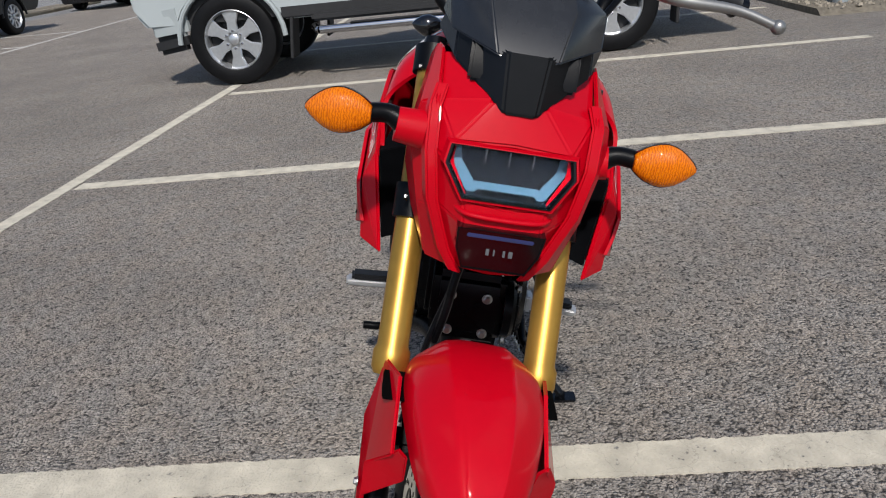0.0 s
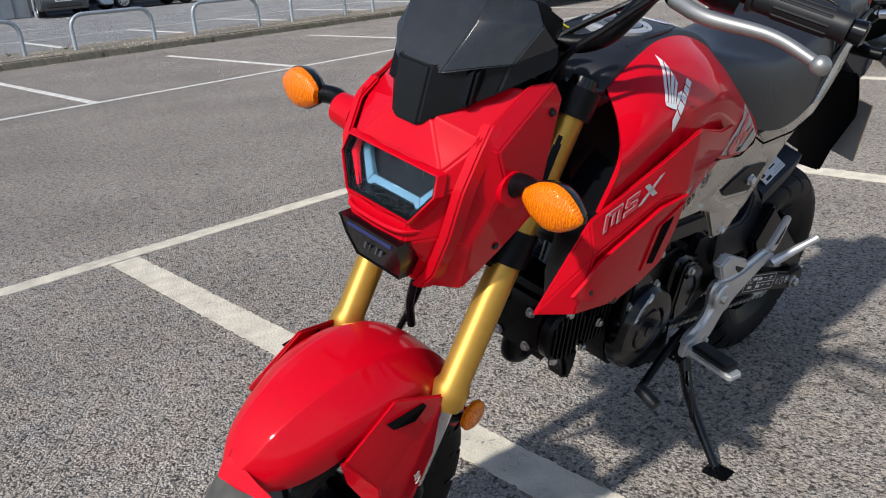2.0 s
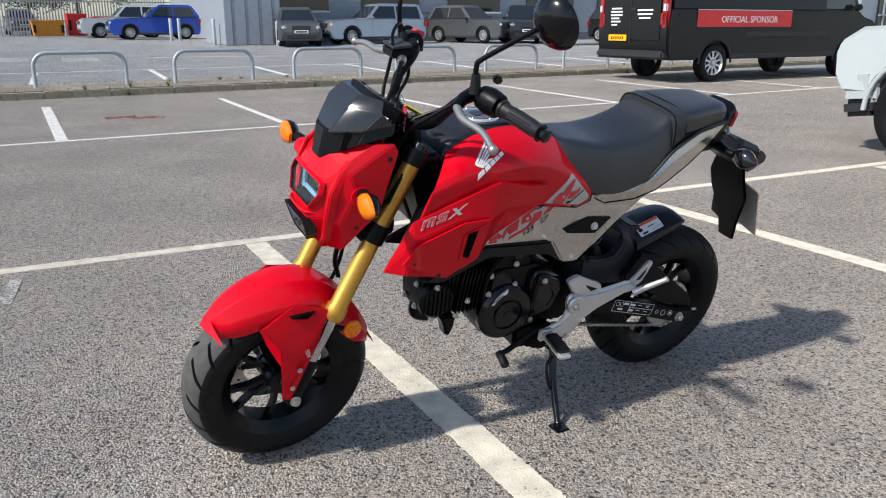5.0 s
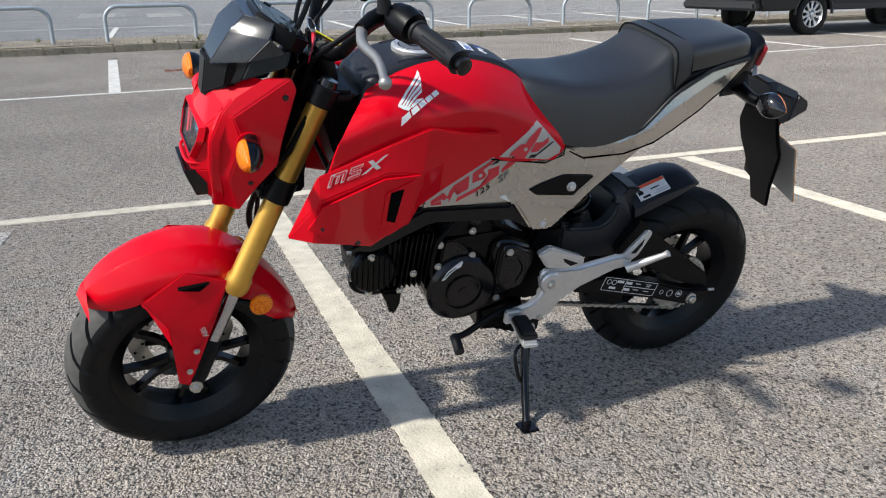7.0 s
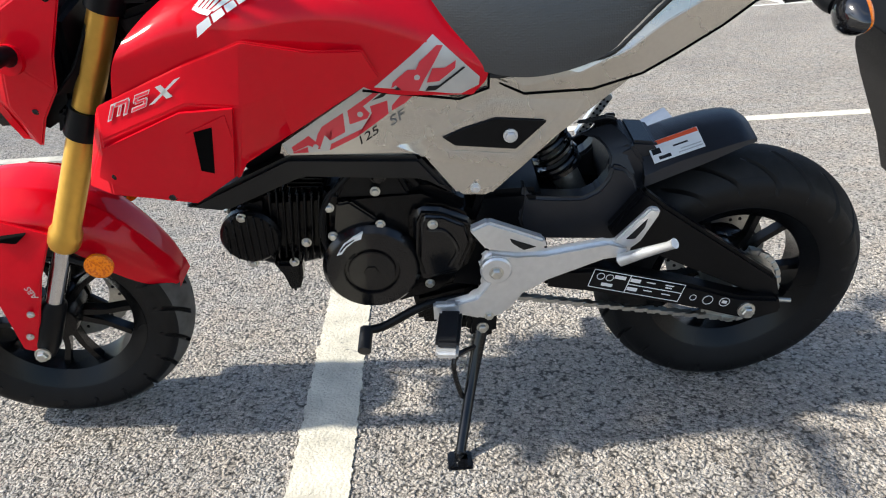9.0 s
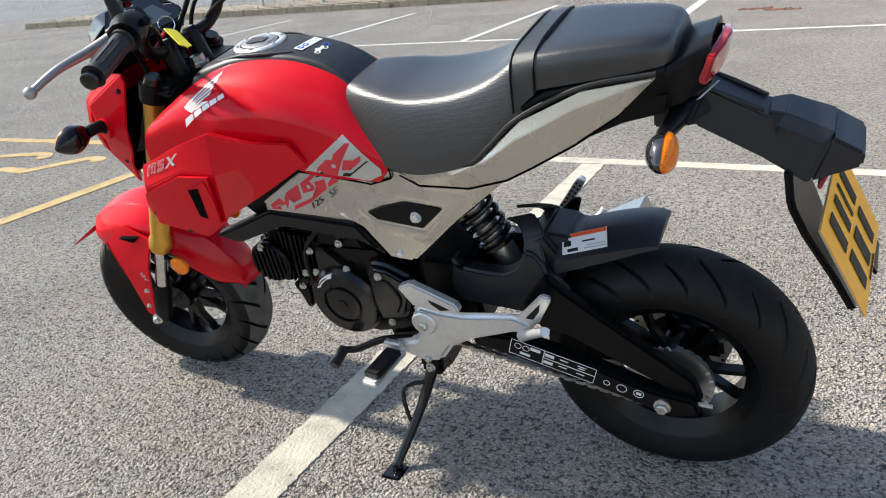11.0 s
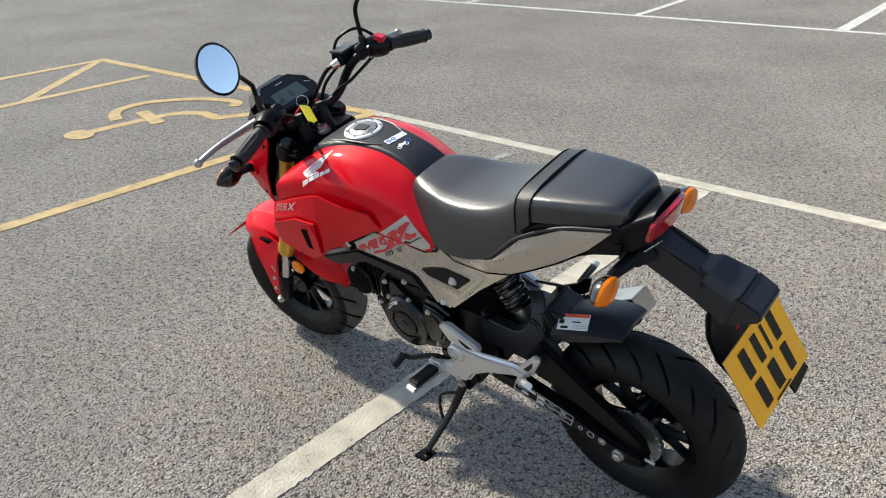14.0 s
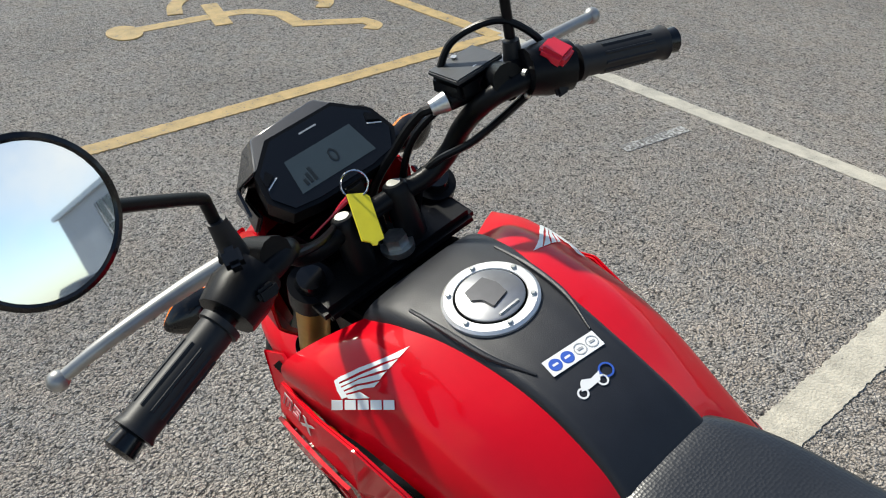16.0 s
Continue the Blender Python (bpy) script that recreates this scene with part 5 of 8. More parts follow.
for side in (1, -1):
    bm = prism(SIDE_PLATE, 0.054, 0.088, 0.005, 3)
    for v in bm.verts:
        v.co.y -= max(0.0, v.co.z - 0.440) * 0.22 + max(0.0, 0.425 - v.co.z) * 0.10
    part("hugger_base", flipped(bm) if side < 0 else bm, PLASTIC, moto, "black plastic mudguard base", 30)
    bm = facets([(0.2500, 0.066, 0.5000), (0.2464, 0.060, 0.5200), (0.2520, 0.050, 0.5330), (0.2640, 0.034, 0.5430), (0.2150, 0.058, 0.5140), (0.2100, 0.050, 0.5340), (0.2200, 0.034, 0.5480), (0.2936, 0.022, 0.5470), (0.2393, 0.016, 0.5600), (0.2050, 0.072, 0.4900)], [(0, 1, 4, 9), (1, 2, 5, 4), (2, 3, 6, 5), (3, 7, 8, 6)], 0.006, 0.003)
    part("pocket_shoulder", flipped(bm) if side < 0 else bm, PLASTIC, moto, "", 40)
part("pocket_back", prism([(0.2440, 0.5250), (0.2100, 0.5380), (0.1850, 0.5000), (0.1800, 0.4400), (0.2450, 0.4400), (0.2520, 0.4900)], -0.056, 0.056, 0.006), PLASTIC, moto)
part("pocket_floor", prism([(0.3800, 0.4300), (0.2300, 0.4250), (0.2300, 0.4100), (0.3850, 0.4100)], -0.056, 0.056, 0.003), HOLLOW_SHADE, moto)
part("hugger_tongue", prism([(0.2100, 0.5380), (0.1700, 0.5330), (0.1560, 0.5160), (0.1850, 0.4900), (0.2080, 0.5000)], -0.044, 0.044, 0.005), PLASTIC, moto)
lab = thing("warning_label", Matrix.Identity(4), "white and orange printed label", "")
lab.parent = moto
LAB = plane_at((0.1383, 0.0462, 0.5272), (-0.956, -0.045, 0.290), (0.196, -0.833, 0.518))
part("label_sheet", flat([(-0.042, -0.019), (0.042, -0.019), (0.042, 0.019), (-0.042, 0.019)], LAB, 0.0012), WHITE_INK, lab)
part("label_band", flat([(-0.041, 0.011), (0.041, 0.011), (0.041, 0.0185), (-0.041, 0.0185)], LAB @ Matrix.Translation((0, 0, 0.0012)), 0.0003), ORANGE_INK, lab)
for u, v, w, h in ((-0.032, 0.0, 0.014, 0.010), (-0.022, -0.013, 0.02, 0.006), (0.008, 0.0, 0.024, 0.003), (0.022, -0.009, 0.034, 0.002), (0.02, -0.014, 0.04, 0.002)):
    part("print_bar", flat([(u - w / 2, v - h / 2), (u + w / 2, v - h / 2), (u + w / 2, v + h / 2), (u - w / 2, v + h / 2)], LAB @ Matrix.Translation((0, 0, 0.0012)), 0.0003), SILVER_INK if w > 0.03 else DARK_INK, lab)
shock = thing("rear_shock", Matrix.Identity(4), "rear shock absorber with a black coil spring", "")
shock.parent = moto
S0, S1 = Vector((0.372, 0.012, 0.590)), Vector((0.284, 0.012, 0.418))
part("damper", tube([S0, S0.lerp(S1, 0.06), S0.lerp(S1, 0.07), S0.lerp(S1, 0.58), S0.lerp(S1, 0.59), S1], [0.014, 0.014, 0.0225, 0.0225, 0.0245, 0.0225], 24), STEEL, shock, "silver damper body")
d = (S1 - S0).normalized()
u1 = d.orthogonal().normalized()
u2 = d.cross(u1)
part("coil_spring", tube([S0 + (S1 - S0) * (0.08 + 0.50 * k / 150) + 0.0335 * (u1 * math.cos(k * 2 * math.pi / 32) + u2 * math.sin(k * 2 * math.pi / 32)) for k in range(151)], 0.0062, 8), GLOSS_BLACK, shock, "black coil spring")
part("spring_seat", tube([S0.lerp(S1, 0.02), S0.lerp(S1, 0.08)], 0.036, 20), GLOSS_BLACK, shock)
part("lower_spring_seat", tube([S0.lerp(S1, 0.58), S0.lerp(S1, 0.62)], 0.038, 20), GLOSS_BLACK, shock)
chain = bmesh.new()
for k in range(46):
    x = 0.52 - k * 0.0118
    z = 0.352 - 0.278 * (0.52 - x) + 0.004 * math.sin(k * 0.4)
    if x < -0.01:
        break
    prism([(x - 0.0075, z - 0.004), (x + 0.0075, z - 0.004 + 0.003), (x + 0.0075, z + 0.006), (x - 0.0075, z + 0.003)], 0.060 if k % 2 else 0.057, 0.068 if k % 2 else 0.071, bm=chain)
    chain_z = z
part("drive_chain", chain, STEEL, moto, "grey steel drive chain")
chain = bmesh.new()
for k in range(26):
    a = radians(105 + 170 * k / 25)
    c, e, h = Vector((0.077 * math.cos(a), 0, 0.2435 + 0.077 * math.sin(a))), Vector((-math.sin(a), 0, math.cos(a))), Vector((math.cos(a), 0, math.sin(a)))
    prism([((c + e * i + h * j).x, (c + e * i + h * j).z) for i, j in ((-0.0062, -0.0035), (0.0062, -0.0035), (0.0062, 0.0045), (-0.0062, 0.0045))], 0.058 if k % 2 else 0.055, 0.066 if k % 2 else 0.069, bm=chain)
part("drive_chain", chain, STEEL, moto, "grey steel drive chain")
chain = bmesh.new()
for k in range(42):
    x = 0.005 + k * 0.0118
    z = 0.1665 + 0.21 * x
    prism([(x - 0.0075, z - 0.004), (x + 0.0075, z - 0.002), (x + 0.0075, z + 0.006), (x - 0.0075, z + 0.004)], 0.058 if k % 2 else 0.055, 0.066 if k % 2 else 0.069, bm=chain)
part("drive_chain", chain, STEEL, moto, "grey steel drive chain")
DEC = plane_at((0.198, 0.1227, 0.3045), (-1, 0, -0.295), (-0.29, 0, 1))
def outline_box(u, v, w, h, t, m, parent, mat):
    for a, b, c, e in ((u, v + h / 2, w, t), (u, v - h / 2, w, t), (u - w / 2, v, t, h), (u + w / 2, v, t, h)):
        part("print_line", flat([(a - c / 2, b - e / 2), (a + c / 2, b - e / 2), (a + c / 2, b + e / 2), (a - c / 2, b + e / 2)], m, 0.0005), mat, parent)
dec = thing("chain_decal", Matrix.Identity(4), "white line drawing decal on the swing arm", "")
dec.parent = moto
outline_box(0, 0, 0.165, 0.036, 0.0012, DEC, dec, WHITE_INK)
outline_box(0.033, 0, 0.1, 0.0008, 0.0008, DEC, dec, WHITE_INK)
outline_box(-0.017, 0, 0.0008, 0.036, 0.0008, DEC, dec, WHITE_INK)
for u, v, r, filled in ((-0.068, 0.006, 0.007, 0), (-0.052, 0.006, 0.007, 0), (0.106, -0.004, 0.0062, 0), (0.134, -0.004, 0.0095, 0), (0.165, -0.002, 0.0095, 0)):
    ring = lathe([(r, 0), (r, 0.0005), (r - 0.0012, 0.0005), (r - 0.0012, 0)], 20, closed=True)
    part("print_ring", moved(ring, DEC @ Matrix.Translation((u, v, 0)) @ pose(0, 0, 0, 90, 0, 0)), WHITE_INK, dec)
for u, v, w, h in ((-0.034, 0.010, 0.02, 0.007), (-0.052, -0.009, 0.02, 0.006), (-0.006, 0.009, 0.018, 0.007), (-0.006, -0.009, 0.018, 0.007), (0.022, 0.010, 0.016, 0.002), (0.022, -0.007, 0.016, 0.002), (0.056, 0.011, 0.016, 0.002), (0.056, 0.006, 0.012, 0.002), (0.056, -0.008, 0.016, 0.002), (0.165, -0.002, 0.009, 0.006)):
    part("print_bar", flat([(u - w / 2, v - h / 2), (u + w / 2, v - h / 2), (u + w / 2, v + h / 2), (u - w / 2, v + h / 2)], DEC, 0.0005), WHITE_INK, dec)

# engine
eng = thing("engine", Matrix.Identity(4), "black air-cooled engine with finned cylinder", "")
eng.parent = moto
part("crankcase", prism([(0.700, 0.500), (0.55, 0.505), (0.472, 0.462), (0.468, 0.345), (0.52, 0.290), (0.60, 0.268), (0.690, 0.282), (0.715, 0.35)], -0.088, 0.088, 0.014), ENGINE, eng)
part("alternator_cover", rounded(moved(lathe([(0.082, 0.0), (0.082, 0.020), (0.074, 0.030), (0.046, 0.0325), (0.044, 0.0275), (0.040, 0.0275), (0.038, 0.0325), (0.020, 0.034)], 48), pose(0.642, 0.084, 0.365)), 0.001), GLOSS_BLACK, eng, "round black engine cover")
part("sump", prism([(0.580, 0.276), (0.466, 0.301), (0.449, 0.182), (0.486, 0.182), (0.516, 0.203), (0.571, 0.208)], -0.05, 0.075, 0.01), ENGINE, eng)
part("cover_window", moved(lathe([(0.011, 0), (0.011, 0.003), (0.006, 0.003)], 18), pose(0.677, 0.112, 0.402)), BLACK, eng)
part("cover_plug", moved(lathe([(0.012, 0), (0.012, 0.003), (0.006, 0.003)], 6), pose(0.643, 0.117, 0.365)), GLOSS_BLACK, eng)
part("clutch_cover", moved(lathe([(0.095, 0.0), (0.095, 0.025), (0.085, 0.035), (0.03, 0.038)], 40), pose(0.60, -0.086, 0.38, 180, 0, 0)), ENGINE, eng)
part("sprocket_cover", prism([(0.575, 0.453), (0.562, 0.480), (0.523, 0.476), (0.472, 0.451), (0.461, 0.408), (0.488, 0.341), (0.567, 0.323), (0.581, 0.376)], 0.084, 0.108, 0.012, 3), GLOSS_BLACK, eng, "black sprocket cover")
part("cover_plate", prism([(0.560, 0.446), (0.552, 0.468), (0.520, 0.464), (0.484, 0.444), (0.476, 0.410), (0.498, 0.356), (0.556, 0.342), (0.566, 0.380)], 0.104, 0.116, 0.006, 3), GLOSS_BLACK, eng)
part("cover_ridge", tube([(0.548, 0.117, 0.440), (0.520, 0.117, 0.436), (0.500, 0.117, 0.400), (0.514, 0.117, 0.366)], 0.0030, 8, 16), GLOSS_BLACK, eng)
part("breather_cover", prism([(0.688, 0.487), (0.667, 0.490), (0.627, 0.454), (0.628, 0.447), (0.682, 0.425), (0.701, 0.412)], 0.084, 0.098, 0.006), GLOSS_BLACK, eng)
part("case_label", prism([(0.696, 0.401), (0.683, 0.422), (0.666, 0.435), (0.650, 0.442), (0.654, 0.430), (0.666, 0.426), (0.679, 0.415), (0.688, 0.403)], 0.106, 0.1165, 0.0), WHITE_INK, eng, "curved white label with grey lines")
part("print_bar", prism([(0.691, 0.408), (0.680, 0.422), (0.665, 0.431), (0.665, 0.429), (0.679, 0.419), (0.689, 0.407)], 0.108, 0.1172, 0.0), DARK_INK, eng)
for k in range(9):
    x = 0.712 + 0.0115 * k
    part("cooling_fin", box(0.0042, 0.150 if k < 6 else 0.13, 0.132, 0.0015, (x, 0, 0.432), pose(0, 0, 0, 0, -6, 0), 1), ENGINE, eng)
part("cylinder", box(0.12, 0.118, 0.122, 0.02, (0.76, 0, 0.432)), ENGINE, eng)
for k in range(6):
    part("upper_fin", box(0.058, 0.12, 0.003, 0.001, (0.738, 0.0, 0.500 + 0.0075 * k), pose(0, 0, 0, 0, -4, 0), 1), ENGINE, eng)
part("cylinder_head", prism([(0.80, 0.497), (0.80, 0.362), (0.845, 0.350), (0.872, 0.372), (0.878, 0.43), (0.862, 0.48)], -0.062, 0.062, 0.012), ENGINE, eng)
part("cam_cover", moved(lathe([(0.050, 0), (0.050, 0.014), (0.045, 0.020)], 36), pose(0.838, 0.060, 0.420)), ENGINE, eng, "round ribbed cam cover")
for k in range(7):
    dx = -0.036 + 0.012 * k
    part("cover_rib", box(0.0035, 0.006, 2 * math.sqrt(0.044 ** 2 - dx ** 2), 0.001, (0.838 + dx, 0.0815, 0.420), None, 1), ENGINE, eng)
part("sensor_boss", prism([(0.815, 0.355), (0.765, 0.352), (0.768, 0.315), (0.778, 0.290), (0.79, 0.288), (0.80, 0.325)], 0.02, 0.062, 0.006), ENGINE, eng)
for x, y, z in ((0.700, 0.098, 0.482), (0.700, 0.098, 0.428), (0.622, 0.098, 0.445), (0.748, 0.077, 0.405), (0.705, 0.092, 0.380), (0.775, 0.070, 0.362), (0.845, 0.080, 0.462), (0.538, 0.116, 0.450), (0.548, 0.096, 0.318), (0.625, 0.095, 0.505), (0.845, 0.065, 0.362)):
    bolt(eng, x, y, z, 0.0062)
for y, z in ((-0.03, 0.385), (0.03, 0.385), (-0.03, 0.45), (0.03, 0.45)):
    ob = bolt(eng, 0.876, y, z, 0.0065)
    ob.matrix_basis = pose(0.876, y, z, 0, 0, -90)
bolt(eng, 0.618, 0.090, 0.530, 0.010, 1, GLOSS_BLACK)
part("engine_hanger", prism([(0.66, 0.56), (0.60, 0.56), (0.57, 0.49), (0.69, 0.49)], 0.06, 0.088, 0.005), BLACK, moto)
part("intake_pipe", tube([(0.80, 0.0, 0.50), (0.775, 0.0, 0.555), (0.72, 0.0, 0.57)], 0.024, 14, 12), GLOSS_BLACK, moto)
part("wiring", tube([(0.84, 0.05, 0.48), (0.82, 0.06, 0.52), (0.77, 0.06, 0.54), (0.70, 0.085, 0.55)], 0.004, 7, 20), STEEL, moto)
part("wiring", tube([(0.69, 0.092, 0.35), (0.715, 0.10, 0.42), (0.705, 0.10, 0.49), (0.66, 0.095, 0.54)], 0.005, 7, 20), BLACK, moto)
part("hose", tube([(0.56, 0.08, 0.505), (0.575, 0.085, 0.535), (0.54, 0.085, 0.55)], 0.008, 8, 12), BLACK, moto)
part("exhaust_header", tube([(0.845, -0.02, 0.365), (0.845, -0.02, 0.330), (0.80, -0.03, 0.308), (0.72, -0.06, 0.300), (0.62, -0.10, 0.262), (0.50, -0.115, 0.245), (0.42, -0.12, 0.255), (0.35, -0.13, 0.278)], 0.018, 14, 40), BLACK, moto, "black exhaust header pipe")
muffler = thing("muffler", Matrix.Identity(4), "stubby black exhaust muffler with a grey shield", "")
muffler.parent = moto
part("muffler_can", rounded(tube([(0.36, -0.130, 0.275), (0.33, -0.138, 0.290), (0.13, -0.160, 0.405), (0.105, -0.162, 0.418)], [0.026, 0.040, 0.045, 0.040], 26), 0.004), ENGINE, muffler, "black can")
part("muffler_shield", facets([(0.300, -0.120, 0.372), (0.300, -0.185, 0.368), (0.300, -0.208, 0.330), (0.085, -0.122, 0.490), (0.085, -0.192, 0.482), (0.085, -0.214, 0.440), (0.062, -0.128, 0.430), (0.062, -0.200, 0.424)], [(0, 1, 4, 3), (1, 2, 5, 4), (3, 4, 7, 6), (4, 5, 7)], 0.003, 0.003), MUFFLER, muffler, "satin grey heat shield", 30)
part("tailpipe", tube([(0.105, -0.162, 0.418), (0.078, -0.164, 0.430)], 0.015, 14), STEEL, muffler)

# foot controls and stand
for side in (1, -1):
    st = thing("footrest_bracket", Matrix.Identity(4), "cast aluminium footrest bracket", "")
    st.parent = moto
    def sided(bm):
        return flipped(bm) if side < 0 else bm
    part("bracket_arm", sided(prism([(0.470, 0.392), (0.448, 0.410), (0.405, 0.402), (0.36, 0.401), (0.258, 0.416), (0.218, 0.402), (0.222, 0.376), (0.262, 0.372), (0.352, 0.338), (0.395, 0.312), (0.425, 0.270), (0.462, 0.262), (0.528, 0.284), (0.532, 0.304), (0.476, 0.320), (0.458, 0.345)], 0.122, 0.142, 0.0095, 3)), ALU, st)
    part("boss", sided(moved(lathe([(0.026, 0), (0.026, 0.006), (0.023, 0.009), (0.014, 0.009)], 30), pose(0.440, 0.140, 0.372))), ALU, st)
    bolt(st, 0.440, 0.146 * side, 0.370, 0.0095, side)
    part("heel_guard", sided(prism([(0.482, 0.452), (0.452, 0.466), (0.362, 0.426), (0.358, 0.408), (0.385, 0.404), (0.455, 0.412)], 0.126, 0.146, 0.004)), ALU, st)
    part("guard_opening", sided(prism([(0.419, 0.434), (0.376, 0.415), (0.396, 0.410), (0.414, 0.424)], 0.1252, 0.1475, 0.001)), DARK_INK, st)
    part("rear_heel_guard", sided(prism([(0.250, 0.408), (0.196, 0.468), (0.180, 0.464), (0.182, 0.452), (0.206, 0.405), (0.222, 0.392)], 0.126, 0.138, 0.003)), ALU, st)
    part("guard_opening", sided(prism([(0.231, 0.413), (0.199, 0.450), (0.202, 0.433), (0.216, 0.412)], 0.1252, 0.1392, 0.001)), DARK_INK, st)
    part("pillion_footrest", sided(rounded(tube([(0.238, 0.146, 0.378), (0.212, 0.165, 0.402), (0.178, 0.190, 0.432), (0.172, 0.196, 0.440)], [0.011, 0.009, 0.007, 0.0085], 12), 0.001)), ALU, st)
    bolt(st, 0.452, 0.142 * side, 0.276, 0.006, side)
    peg = thing("footrest", Matrix.Identity(4), "rubber-topped rider footrest", "")
    peg.parent = moto
    part("peg_bar", sided(box(0.036, 0.108, 0.014, 0.004, (0.522, 0.196, 0.288), pose(0, 0, 0, 0, 0, -8))), ALU, peg)
    part("peg_rubber", sided(box(0.038, 0.082, 0.016, 0.005, (0.522, 0.198, 0.300), pose(0, 0, 0, 0, 0, -8))), GRIP, peg)
    part("peg_hinge", sided(prism([(0.545, 0.312), (0.505, 0.312), (0.50, 0.280), (0.545, 0.276)], 0.136, 0.152, 0.004)), ALU, peg)
part("gear_lever", tube([(0.490, 0.112, 0.297), (0.558, 0.125, 0.294), (0.629, 0.132, 0.260), (0.657, 0.138, 0.258), (0.664, 0.140, 0.257)], 0.0078, 10, 20), BLACK, moto, "black gear lever")
part("gear_lever_rubber", tube([(0.661, 0.135, 0.258), (0.665, 0.178, 0.246)], 0.0115, 14), GRIP, moto)
part("brake_pedal", tube([(0.50, -0.13, 0.30), (0.58, -0.145, 0.275), (0.66, -0.15, 0.262), (0.675, -0.19, 0.262)], 0.008, 10, 16), BLACK, moto)
stand = thing("side_stand", Matrix.Identity(4), "black steel side stand resting on the tarmac", "")
stand.parent = moto
part("stand_hinge", prism([(0.485, 0.268), (0.435, 0.268), (0.438, 0.215), (0.470, 0.205), (0.490, 0.225)], 0.085, 0.125, 0.008), BLACK, stand)
bolt(stand, 0.462, 0.126, 0.238, 0.008)
part("stand_leg", tube([(0.462, 0.112, 0.235), (0.485, 0.165, 0.155), (0.512, 0.250, 0.078), (0.514, 0.258, 0.070)], [0.013, 0.010, 0.009, 0.012], 14, 24), GLOSS_BLACK, stand)
part("stand_foot", box(0.042, 0.050, 0.007, 0.003, (0.516, 0.268, 0.0635), pose(0, 0, 0, 13.2, 0, 0)), GLOSS_BLACK, stand)
part("stand_tang", tube([(0.472, 0.135, 0.205), (0.515, 0.165, 0.200), (0.505, 0.185, 0.135), (0.49, 0.18, 0.138)], 0.0045, 8, 20), GLOSS_BLACK, stand)
part("stand_spring", tube([(0.475 + 0.0005 * k + 0.006 * math.cos(k), 0.10 + 0.0009 * k, 0.235 - 0.0013 * k + 0.006 * math.sin(k)) for k in range(56)], 0.0016, 5), STEEL, stand)

# handlebar and controls
bars = thing("handlebar", Matrix.Identity(4), "black handlebar with rubber grips, levers and switches", "")
bars.parent = moto
part("bar_tube", tube([(0.795, -0.335, 0.985), (0.828, -0.225, 1.005), (0.848, -0.158, 1.006), (0.868, -0.130, 0.992), (0.903, -0.121, 0.952), (0.918, -0.105, 0.918), (0.927, -0.075, 0.898), (0.938, -0.034, 0.892), (0.938, 0.034, 0.892), (0.927, 0.075, 0.896), (0.916, 0.105, 0.913), (0.900, 0.121, 0.940), (0.868, 0.132, 0.970), (0.847, 0.158, 0.981), (0.828, 0.225, 0.978), (0.795, 0.335, 0.960)], 0.0118, 14, 70), BLACK, bars)
